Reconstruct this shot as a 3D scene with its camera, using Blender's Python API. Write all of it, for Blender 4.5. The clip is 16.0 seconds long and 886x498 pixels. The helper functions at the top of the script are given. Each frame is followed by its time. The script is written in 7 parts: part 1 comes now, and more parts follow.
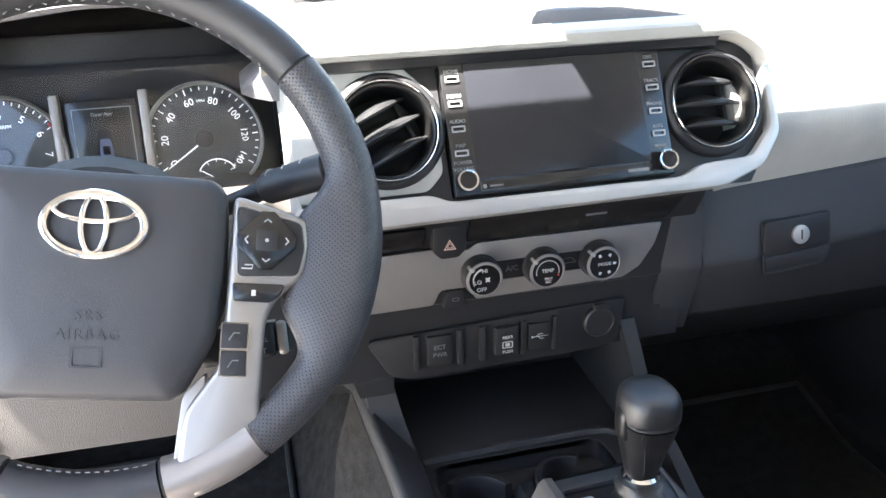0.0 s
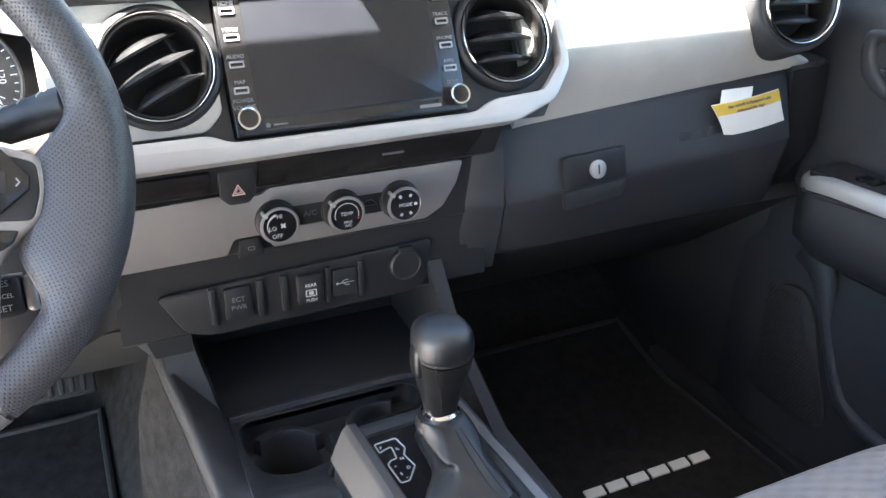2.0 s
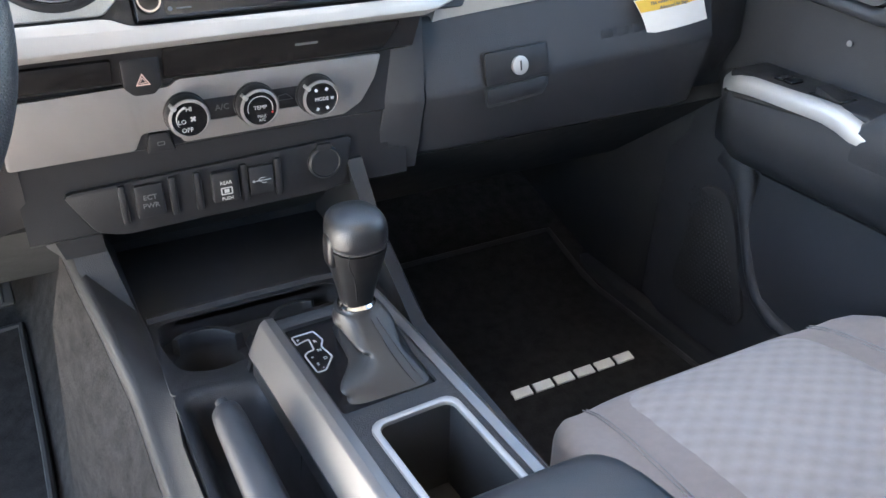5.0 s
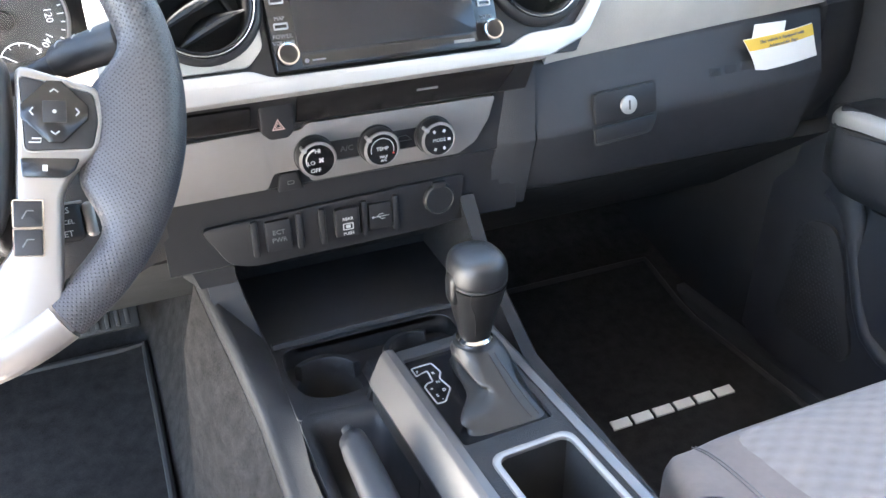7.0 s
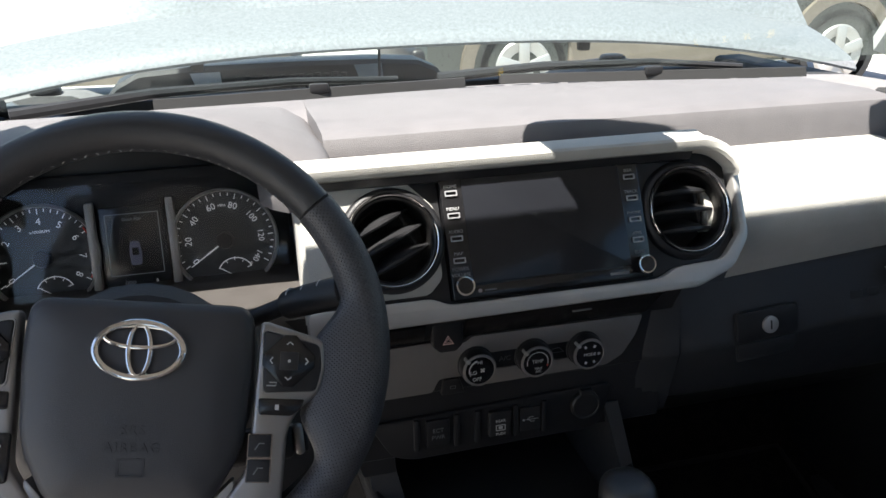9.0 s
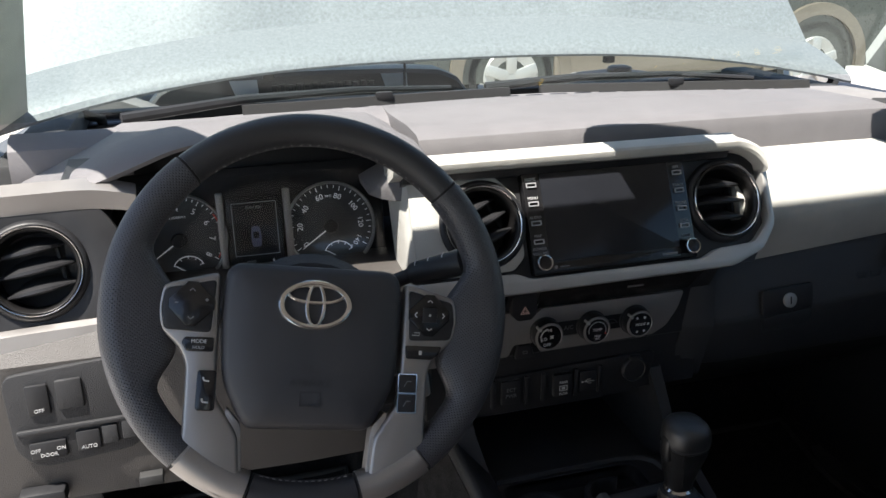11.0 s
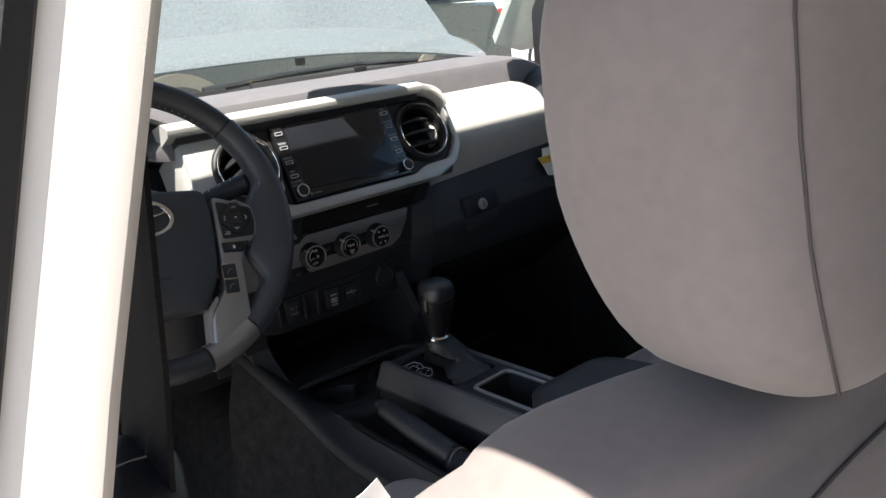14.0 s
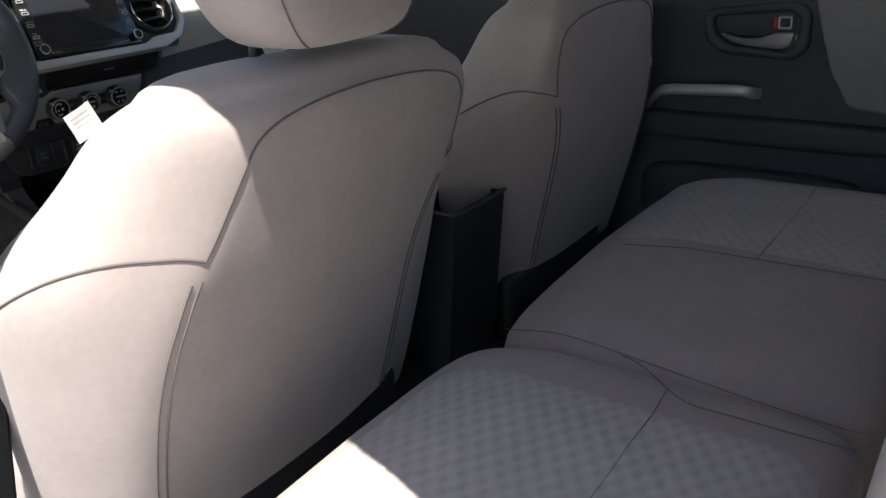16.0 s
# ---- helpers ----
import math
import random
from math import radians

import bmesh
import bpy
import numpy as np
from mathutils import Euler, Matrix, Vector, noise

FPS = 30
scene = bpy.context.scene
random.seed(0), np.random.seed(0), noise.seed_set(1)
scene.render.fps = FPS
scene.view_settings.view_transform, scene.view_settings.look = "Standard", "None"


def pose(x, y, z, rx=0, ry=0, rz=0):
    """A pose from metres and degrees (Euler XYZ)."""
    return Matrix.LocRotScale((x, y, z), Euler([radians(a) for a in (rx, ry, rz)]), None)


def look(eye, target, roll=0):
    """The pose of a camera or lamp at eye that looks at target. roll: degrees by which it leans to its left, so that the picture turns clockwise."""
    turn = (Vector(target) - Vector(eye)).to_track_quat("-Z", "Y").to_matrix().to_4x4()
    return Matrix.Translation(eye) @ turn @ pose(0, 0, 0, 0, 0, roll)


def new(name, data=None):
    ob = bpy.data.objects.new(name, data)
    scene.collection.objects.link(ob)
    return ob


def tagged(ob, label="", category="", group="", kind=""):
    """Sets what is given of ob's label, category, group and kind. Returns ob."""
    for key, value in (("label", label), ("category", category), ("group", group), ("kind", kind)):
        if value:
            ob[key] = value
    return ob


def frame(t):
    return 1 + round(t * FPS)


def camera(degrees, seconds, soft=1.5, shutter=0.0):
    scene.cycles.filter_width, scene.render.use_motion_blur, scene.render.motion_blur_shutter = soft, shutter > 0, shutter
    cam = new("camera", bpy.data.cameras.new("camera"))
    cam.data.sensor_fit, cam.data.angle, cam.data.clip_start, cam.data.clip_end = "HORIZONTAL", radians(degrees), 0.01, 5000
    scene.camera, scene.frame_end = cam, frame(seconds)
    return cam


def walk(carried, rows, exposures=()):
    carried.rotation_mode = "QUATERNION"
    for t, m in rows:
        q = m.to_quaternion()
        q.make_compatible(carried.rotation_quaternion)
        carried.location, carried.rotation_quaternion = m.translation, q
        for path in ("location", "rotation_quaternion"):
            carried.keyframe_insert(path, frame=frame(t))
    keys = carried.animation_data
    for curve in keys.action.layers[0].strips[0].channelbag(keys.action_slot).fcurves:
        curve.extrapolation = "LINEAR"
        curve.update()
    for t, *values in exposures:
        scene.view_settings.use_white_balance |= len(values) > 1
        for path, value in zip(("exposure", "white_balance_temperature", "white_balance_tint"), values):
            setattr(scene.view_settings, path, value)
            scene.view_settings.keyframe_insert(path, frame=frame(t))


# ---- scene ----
cam = camera(56.7, 16.0)
PATH = [
    (0, (-0.297, -0.714, 0.932), (0.141, 1.083, 0.173), -1.8),
    (0.5, (-0.28, -0.719, 0.925), (0.185, 1.037, 0.09), -1.9),
    (1, (-0.269, -0.717, 0.915), (0.275, 1.007, 0.061), -1.0),
    (1.5, (-0.254, -0.712, 0.91), (0.403, 0.97, 0.05), -0.3),
    (2, (-0.234, -0.72, 0.901), (0.512, 0.932, 0.057), -0.2),
    (2.5, (-0.219, -0.726, 0.899), (0.6, 0.897, 0.065), 0.1),
    (3, (-0.209, -0.727, 0.898), (0.664, 0.866, 0.062), 0.3),
    (3.5, (-0.206, -0.73, 0.895), (0.69, 0.843, 0.042), 0.4),
    (4, (-0.207, -0.737, 0.886), (0.669, 0.823, -0.007), 0.6),
    (4.2, (-0.209, -0.738, 0.88), (0.655, 0.813, -0.041), 0.8),
    (6.3, (-0.226, -0.747, 0.863), (0.539, 0.788, -0.166), -0.1),
    (6.6, (-0.236, -0.748, 0.877), (0.492, 0.818, -0.133), -0.4),
    (7, (-0.253, -0.743, 0.899), (0.412, 0.882, -0.059), -1.2),
    (7.5, (-0.27, -0.743, 0.926), (0.307, 0.956, 0.043), -1.8),
    (8, (-0.287, -0.744, 0.957), (0.241, 1.006, 0.144), -1.8),
    (8.5, (-0.297, -0.752, 0.989), (0.189, 1.034, 0.229), -1.9),
    (9, (-0.312, -0.76, 1.027), (0.149, 1.06, 0.337), -1.3),
    (9.2, (-0.321, -0.759, 1.048), (0.138, 1.063, 0.361), 0.1),
    (11.3, (-0.501, -0.891, 1.055), (0.051, 0.911, 0.384), -1.2),
    (11.5, (-0.515, -0.896, 1.044), (0.078, 0.892, 0.373), -1.5),
    (12, (-0.54, -0.919, 1.028), (0.194, 0.805, 0.329), -1.7),
    (12.5, (-0.566, -0.941, 1.008), (0.312, 0.708, 0.297), -3.1),
    (13, (-0.588, -0.991, 0.991), (0.376, 0.616, 0.293), -6.2),
    (13.4, (-0.623, -1.039, 0.96), (0.401, 0.54, 0.288), -6.8),
    (13.5, (-0.639, -1.051, 0.946), (0.397, 0.53, 0.296), -6.8),
    (13.8, (-0.675, -1.086, 0.952), (0.422, 0.475, 0.351), -6.3),
    (14, (-0.707, -1.112, 0.958), (0.481, 0.391, 0.382), -5.9),
    (14.5, (-0.788, -1.182, 0.955), (0.683, 0.038, 0.367), -5.2),
    (14.8, (-0.856, -1.241, 0.953), (0.701, -0.142, 0.348), -4.6),
    (15, (-0.886, -1.282, 0.946), (0.687, -0.22, 0.317), -4.9),
    (15.2, (-0.906, -1.325, 0.931), (0.669, -0.278, 0.281), -4.6),
    (15.5, (-0.919, -1.388, 0.914), (0.637, -0.337, 0.228), -4.2),
    (16, (-0.951, -1.509, 0.891), (0.555, -0.426, 0.144), -3.1),
]
EXPOSURES = [(0, 4.35), (0.7, 4.4), (1.5, 4.45), (3.5, 4.55), (6.3, 5.05), (7, 5.1), (7.5, 4.75), (8, 3.55), (9, 1.9), (11.3, 1.65), (12.5, 3.2), (13.4, 2.6), (14.0, 1.65), (14.5, 1.3), (15.2, 1.6), (16, 1.9)]
walk(cam, [(t, look(eye, target, roll)) for t, eye, target, roll in PATH], EXPOSURES)
# ---- light ----
world = bpy.data.worlds.new("sky")
scene.world = world
world.use_nodes = True
_wn = world.node_tree.nodes
_sky = _wn.new("ShaderNodeTexSky")
_sky.sky_type = "NISHITA"
_sky.sun_disc = False
SUN_EL, SUN_AZ = 67.5, 237.0          # degrees; azimuth clockwise from the nose of the truck
_sky.sun_elevation, _sky.sun_rotation = radians(SUN_EL), radians(SUN_AZ)
world.node_tree.links.new(_sky.outputs[0], _wn["Background"].inputs[0])
_wn["Background"].inputs[1].default_value = 0.080
_sun = new("sun", bpy.data.lights.new("sun", "SUN"))
_sun.data.energy, _sun.data.angle, _sun.data.color = 5.0, radians(0.53), (1.0, 0.95, 0.88)
_d = Vector((math.sin(radians(SUN_AZ)) * math.cos(radians(SUN_EL)), math.cos(radians(SUN_AZ)) * math.cos(radians(SUN_EL)), math.sin(radians(SUN_EL))))
_sun.matrix_world = look(_d * 30, (0, 0, 0))


# ---- materials ----
def mat(name, col, rough=0.5, metal=0.0, var=0.12, scale=40.0, bump=0.0, bscale=400.0, spec=0.5, kind="noise", col2=None, coat=0.0, rvar=0.1, sheen=0.0):
    """Procedural surface: base colour with blotches at two scales, roughness variation and fine relief."""
    m = bpy.data.materials.new(name)
    m.use_nodes = True
    nt = m.node_tree
    N, L = nt.nodes, nt.links
    b = N["Principled BSDF"]
    b.inputs["Metallic"].default_value = metal
    b.inputs["Specular IOR Level"].default_value = spec
    b.inputs["Coat Weight"].default_value = coat
    b.inputs["Sheen Weight"].default_value = sheen
    tc = N.new("ShaderNodeTexCoord")
    n1 = N.new("ShaderNodeTexNoise")
    n1.inputs["Scale"].default_value = scale
    n1.inputs["Detail"].default_value = 6
    n2 = N.new("ShaderNodeTexNoise")
    n2.inputs["Scale"].default_value = scale * 0.12
    n2.inputs["Detail"].default_value = 3
    for n in (n1, n2):
        L.new(tc.outputs["Object"], n.inputs["Vector"])
    mx = N.new("ShaderNodeMath")
    mx.operation = "ADD"
    L.new(n1.outputs["Fac"], mx.inputs[0])
    L.new(n2.outputs["Fac"], mx.inputs[1])
    rmp = N.new("ShaderNodeMapRange")
    rmp.inputs["From Min"].default_value, rmp.inputs["From Max"].default_value = 0.6, 1.4
    L.new(mx.outputs[0], rmp.inputs["Value"])
    cm = N.new("ShaderNodeMix")
    cm.data_type = "RGBA"
    c2 = col2 or tuple(min(1, c * (1 + var)) for c in col)
    c1 = tuple(c * (1 - var) for c in col)
    cm.inputs["A"].default_value, cm.inputs["B"].default_value = (*c1, 1), (*c2, 1)
    L.new(rmp.outputs[0], cm.inputs["Factor"])
    L.new(cm.outputs["Result"], b.inputs["Base Color"])
    rr = N.new("ShaderNodeMapRange")
    rr.inputs["To Min"].default_value, rr.inputs["To Max"].default_value = max(0.02, rough - rvar), min(1, rough + rvar)
    L.new(n1.outputs["Fac"], rr.inputs["Value"])
    L.new(rr.outputs[0], b.inputs["Roughness"])
    if bump:
        if kind == "noise":
            t = N.new("ShaderNodeTexNoise")
            t.inputs["Scale"].default_value = bscale
            t.inputs["Detail"].default_value = 2
            h = t.outputs["Fac"]
        elif kind == "cells":
            t = N.new("ShaderNodeTexVoronoi")
            t.inputs["Scale"].default_value = bscale
            h = t.outputs["Distance"]
        else:                                # woven: two crossed waves
            t = N.new("ShaderNodeTexWave")
            t.bands_direction = "DIAGONAL"
            t.inputs["Scale"].default_value = bscale
            t.inputs["Distortion"].default_value = 1.5
            t.inputs["Detail"].default_value = 1
            h = t.outputs["Fac"]
        L.new(tc.outputs["Object"], t.inputs["Vector"])
        bp = N.new("ShaderNodeBump")
        bp.inputs["Strength"].default_value = bump
        bp.inputs["Distance"].default_value = 0.001
        L.new(h, bp.inputs["Height"])
        L.new(bp.outputs[0], b.inputs["Normal"])
    return m


def emit_mat(name, col, power):
    m = bpy.data.materials.new(name)
    m.use_nodes = True
    b = m.node_tree.nodes["Principled BSDF"]
    b.inputs["Base Color"].default_value = (*col, 1)
    b.inputs["Emission Color"].default_value = (*col, 1)
    b.inputs["Emission Strength"].default_value = power
    return m


def glass_mat(name, tint=(0.9, 0.95, 0.93), gloss=0.06):
    """Thin pane: clear, with a faint reflection that grows at grazing angles."""
    m = bpy.data.materials.new(name)
    m.use_nodes = True
    nt = m.node_tree
    N, L = nt.nodes, nt.links
    N.remove(N["Principled BSDF"])
    tr = N.new("ShaderNodeBsdfTransparent")
    tr.inputs[0].default_value = (*tint, 1)
    gl = N.new("ShaderNodeBsdfGlossy")
    gl.inputs["Roughness"].default_value = 0.02
    lw = N.new("ShaderNodeLayerWeight")
    pw = N.new("ShaderNodeMath")
    pw.operation = "POWER"
    pw.inputs[1].default_value = 4.0
    L.new(lw.outputs["Facing"], pw.inputs[0])
    fr = N.new("ShaderNodeMath")
    fr.operation = "MULTIPLY_ADD"
    fr.inputs[1].default_value, fr.inputs[2].default_value = 0.5, 0.02
    L.new(pw.outputs[0], fr.inputs[0])
    mx = N.new("ShaderNodeMixShader")
    L.new(fr.outputs[0], mx.inputs[0])
    L.new(tr.outputs[0], mx.inputs[1])
    L.new(gl.outputs[0], mx.inputs[2])
    L.new(mx.outputs[0], N["Material Output"].inputs[0])
    return m


M_black = mat("black_plastic", (0.019, 0.019, 0.0205), 0.42, spec=0.3, bump=0.25, bscale=900, scale=60)
M_blackgrain = mat("grained_black_plastic", (0.031, 0.032, 0.035), 0.46, spec=0.32, bump=0.35, bscale=1100, kind="cells", scale=50)
M_grain = mat("grained_dark_grey_plastic", (0.027, 0.027, 0.0285), 0.48, spec=0.3, bump=0.5, bscale=1000, kind="cells", scale=45)
M_dashtop = mat("dash_top_grey_plastic", (0.125, 0.119, 0.122), 0.6, bump=0.4, bscale=900, kind="cells", scale=35)
M_warmgrey = mat("warm_grey_plastic", (0.052, 0.047, 0.0435), 0.55, bump=0.4, bscale=900, kind="cells", scale=40)
M_cream = mat("light_ash_soft_panel", (0.40, 0.39, 0.36), 0.6, bump=0.35, bscale=800, kind="cells", scale=30)
M_pillar = mat("light_pillar_plastic", (0.70, 0.65, 0.59), 0.5, var=0.04, scale=25, bump=0.12, bscale=2200, kind="cells")
M_insert = mat("grey_door_insert", (0.15, 0.145, 0.145), 0.8, bump=0.3, bscale=1200)
M_metalgrey = mat("satin_grey_lever", (0.11, 0.11, 0.113), 0.35, metal=0.6, var=0.05, rvar=0.05)
M_headliner = mat("light_grey_headliner", (0.5, 0.48, 0.45), 0.9, bump=0.4, bscale=700, scale=60)
M_silver = mat("satin_silver_paint", (0.42, 0.41, 0.395), 0.46, metal=0.55, var=0.06, bump=0.06, bscale=2500, rvar=0.06)
M_silverdark = mat("satin_bronze_silver_paint", (0.31, 0.293, 0.28), 0.44, metal=0.65, var=0.06, bump=0.06, bscale=2500, rvar=0.06)
M_spoke = mat("satin_dark_silver_paint", (0.300, 0.280, 0.264), 0.40, metal=0.75, var=0.06, bump=0.06, bscale=2500, rvar=0.06)
M_rail = mat("satin_console_silver", (0.165, 0.155, 0.148), 0.38, metal=0.7, var=0.06, bump=0.06, bscale=2500, rvar=0.06)
M_chrome = mat("chrome", (0.62, 0.60, 0.58), 0.07, metal=1.0, var=0.03, rvar=0.03)
M_mirror = mat("mirror_silver", (0.85, 0.86, 0.87), 0.02, metal=1.0, var=0.01, rvar=0.01)
M_gloss = mat("piano_black", (0.008, 0.008, 0.009), 0.18, var=0.2, rvar=0.03, scale=20)
M_screen = mat("display_glass", (0.012, 0.013, 0.016), 0.13, spec=0.35, var=0.3, rvar=0.03, scale=8)
M_leather = mat("black_leather", (0.021, 0.0215, 0.024), 0.42, bump=0.22, bscale=1900, kind="cells", scale=30)
M_airbag = mat("airbag_cover", (0.028, 0.0285, 0.032), 0.45, bump=0.22, bscale=2000, kind="cells", scale=30)
M_knob = mat("smooth_black_knob", (0.011, 0.0105, 0.0105), 0.30, spec=0.38, var=0.05, bump=0.10, bscale=2400, kind="cells", rvar=0.03)
M_boot = mat("soft_black_leather", (0.016, 0.0155, 0.0155), 0.36, spec=0.5, bump=0.18, bscale=1500, kind="cells", scale=40, rvar=0.05)
M_cap = mat("shiny_grained_leather", (0.014, 0.014, 0.0145), 0.30, spec=0.65, bump=0.30, bscale=1100, kind="cells", scale=40, rvar=0.05)
M_console = mat("black_console_plastic", (0.016, 0.016, 0.0175), 0.46, spec=0.3, bump=0.3, bscale=1000, kind="cells", scale=50)
M_stitch = mat("grey_thread", (0.22, 0.21, 0.205), 0.8)
M_seam = mat("brown_grey_seam_thread", (0.075, 0.064, 0.060), 0.95)
M_stitchdark = mat("dark_thread", (0.012, 0.011, 0.011), 0.9)
M_white = mat("white_print", (0.42, 0.42, 0.42), 0.6, var=0.03)
M_midprint = mat("light_grey_print", (0.22, 0.22, 0.225), 0.6, var=0.03)
M_greyprint = mat("grey_print", (0.14, 0.14, 0.145), 0.6, var=0.03)
M_stripgloss = mat("semi_gloss_black", (0.014, 0.013, 0.013), 0.24, var=0.1, rvar=0.04, scale=30)
M_rim_line = mat("silver_print_line", (0.30, 0.30, 0.31), 0.4, var=0.03)
M_rubber = mat("rubber", (0.018, 0.018, 0.018), 0.7, bump=0.3, bscale=600)
M_carpet = mat("dark_carpet", (0.026, 0.024, 0.023), 0.98, spec=0.1, var=0.55, bump=1.0, bscale=900, scale=420, rvar=0.04)
M_mat = mat("black_carpet_mat", (0.020, 0.019, 0.019), 0.98, spec=0.1, var=0.5, bump=1.0, bscale=1100, scale=480, rvar=0.04)
M_belt = mat("seat_belt_webbing", (0.011, 0.010, 0.0095), 0.9, spec=0.1, bump=0.35, bscale=300, kind="weave")
M_paper = mat("paper", (0.78, 0.77, 0.74), 0.8, var=0.04)
M_yellow = mat("yellow_print", (0.72, 0.48, 0.08), 0.7, var=0.06)
M_red = mat("red_plastic", (0.45, 0.03, 0.02), 0.5)
M_bluescreen = emit_mat("display_figure", (0.07, 0.08, 0.14), 0.02)
M_whiteglow = emit_mat("gauge_figures", (0.70, 0.72, 0.74), 0.06)
M_dimglow = emit_mat("display_lines", (0.22, 0.25, 0.28), 0.03)
M_dial = mat("gauge_face", (0.035, 0.038, 0.04), 0.5, var=0.2)
M_paint = mat("silver_car_paint", (0.175, 0.184, 0.195), 0.50, metal=0.25, spec=0.4, var=0.32, scale=1400, bump=0.10, bscale=1500)
M_glass = glass_mat("window_glass")
M_tint = glass_mat("tinted_window_glass", (0.45, 0.47, 0.47))
M_lens = glass_mat("gauge_lens", (0.97, 0.97, 0.97))
M_concrete = mat("pale_concrete_lot", (0.37, 0.35, 0.325), 0.9, var=0.15, scale=3.0, bump=0.4, bscale=60)
M_carpale = mat("pale_sticker", (0.35, 0.37, 0.40), 0.5)
M_tyre = mat("tyre_rubber", (0.02, 0.02, 0.02), 0.85, bump=0.3, bscale=200)


def fabric(name, col, kind):
    """Seat cloth: fine matt weave; kind 'basket' adds the pressed wavy basket pattern of the seat centres."""
    m = mat(name, col, 0.95, var=0.10, scale=120, sheen=0.15, rvar=0.03)
    nt = m.node_tree
    N, L = nt.nodes, nt.links
    b = N["Principled BSDF"]
    tc = N.new("ShaderNodeTexCoord")
    nz = N.new("ShaderNodeTexNoise")
    nz.inputs["Scale"].default_value = 1500
    L.new(tc.outputs["Object"], nz.inputs["Vector"])
    bp = N.new("ShaderNodeBump")
    bp.inputs["Strength"].default_value = 0.16
    bp.inputs["Distance"].default_value = 0.0004
    L.new(nz.outputs["Fac"], bp.inputs["Height"])
    last = bp
    if kind == "basket":
        sep = N.new("ShaderNodeSeparateXYZ")
        L.new(tc.outputs["Object"], sep.inputs[0])

        def mth(op, a, bb=None):
            n = N.new("ShaderNodeMath")
            n.operation = op
            for i, v in enumerate((a, bb)):
                if v is None:
                    continue
                if isinstance(v, (int, float)):
                    n.inputs[i].default_value = v
                else:
                    L.new(v, n.inputs[i])
            return n.outputs[0]
        cu = mth("COSINE", mth("MULTIPLY", sep.outputs[0], math.pi / 0.0155))
        cv = mth("COSINE", mth("MULTIPLY", sep.outputs[1], math.pi / 0.0105))
        hh = mth("POWER", mth("ADD", mth("MULTIPLY", mth("MULTIPLY", cu, cv), 0.5), 0.5), 0.8)
        tone = N.new("ShaderNodeMix")                # base colour is multiplied darker in the grooves, lighter on the raised cells
        tone.data_type = "RGBA"
        tone.blend_type = "MULTIPLY"
        tone.inputs["Factor"].default_value = 1.0
        lift = N.new("ShaderNodeMapRange")
        lift.inputs["To Min"].default_value, lift.inputs["To Max"].default_value = 0.86, 1.05
        L.new(hh, lift.inputs["Value"])
        was = b.inputs["Base Color"].links[0].from_socket
        L.new(was, tone.inputs["A"])
        L.new(lift.outputs[0], tone.inputs["B"])
        L.new(tone.outputs["Result"], b.inputs["Base Color"])
        b2 = N.new("ShaderNodeBump")
        b2.inputs["Strength"].default_value = 0.55
        b2.inputs["Distance"].default_value = 0.0022
        L.new(hh, b2.inputs["Height"])
        L.new(bp.outputs[0], b2.inputs["Normal"])
        last = b2
    L.new(last.outputs[0], b.inputs["Normal"])
    return m


M_fabric = fabric("grey_twill_cloth", (0.218, 0.184, 0.170), "twill")
M_basket = fabric("grey_basket_cloth", (0.280, 0.248, 0.234), "basket")


def perforated():
    m = mat("perforated_black_leather", (0.034, 0.035, 0.039), 0.45, scale=40)
    nt = m.node_tree
    N, L = nt.nodes, nt.links
    tc = N.new("ShaderNodeTexCoord")
    sep = N.new("ShaderNodeSeparateXYZ")
    L.new(tc.outputs["Object"], sep.inputs[0])

    def mth(op, a, bb=None):
        n = N.new("ShaderNodeMath")
        n.operation = op
        for i, v in enumerate((a, bb)):
            if v is None:
                continue
            if isinstance(v, (int, float)):
                n.inputs[i].default_value = v
            else:
                L.new(v, n.inputs[i])
        return n.outputs[0]
    x, y, z = sep.outputs[0], sep.outputs[1], sep.outputs[2]
    rad = mth("SQRT", mth("ADD", mth("MULTIPLY", x, x), mth("MULTIPLY", y, y)))
    u = mth("MULTIPLY", mth("ARCTAN2", y, x), 0.1745 * 2 * math.pi / 0.0037)
    w = mth("SUBTRACT", 0.1745, rad)
    arc = mth("MULTIPLY", mth("ARCTAN2", z, mth("SUBTRACT", rad, 0.1745)), 0.0175)
    flat = mth("ADD", w, 0.0281)
    inner = mth("MULTIPLY", mth("GREATER_THAN", w, 0.010), mth("GREATER_THAN", z, 0.0))
    dist = mth("ADD", mth("MULTIPLY", inner, flat), mth("MULTIPLY", mth("SUBTRACT", 1.0, inner), arc))
    v = mth("MULTIPLY", dist, 30 / 0.0175)
    dots = mth("MULTIPLY", mth("COSINE", u), mth("COSINE", v))
    r = N.new("ShaderNodeMapRange")
    r.inputs["From Min"].default_value, r.inputs["From Max"].default_value = 0.80, 0.35
    L.new(dots, r.inputs["Value"])
    bp = N.new("ShaderNodeBump")
    bp.inputs["Strength"].default_value = 0.8
    bp.inputs["Distance"].default_value = 0.0012
    L.new(r.outputs[0], bp.inputs["Height"])
    L.new(bp.outputs[0], N["Principled BSDF"].inputs["Normal"])
    mc = N.new("ShaderNodeMix")
    mc.data_type = "RGBA"
    mc.inputs["A"].default_value, mc.inputs["B"].default_value = (0.018, 0.018, 0.020, 1), (0.044, 0.044, 0.049, 1)
    L.new(r.outputs[0], mc.inputs["Factor"])
    L.new(mc.outputs["Result"], N["Principled BSDF"].inputs["Base Color"])
    return m


M_perf = perforated()


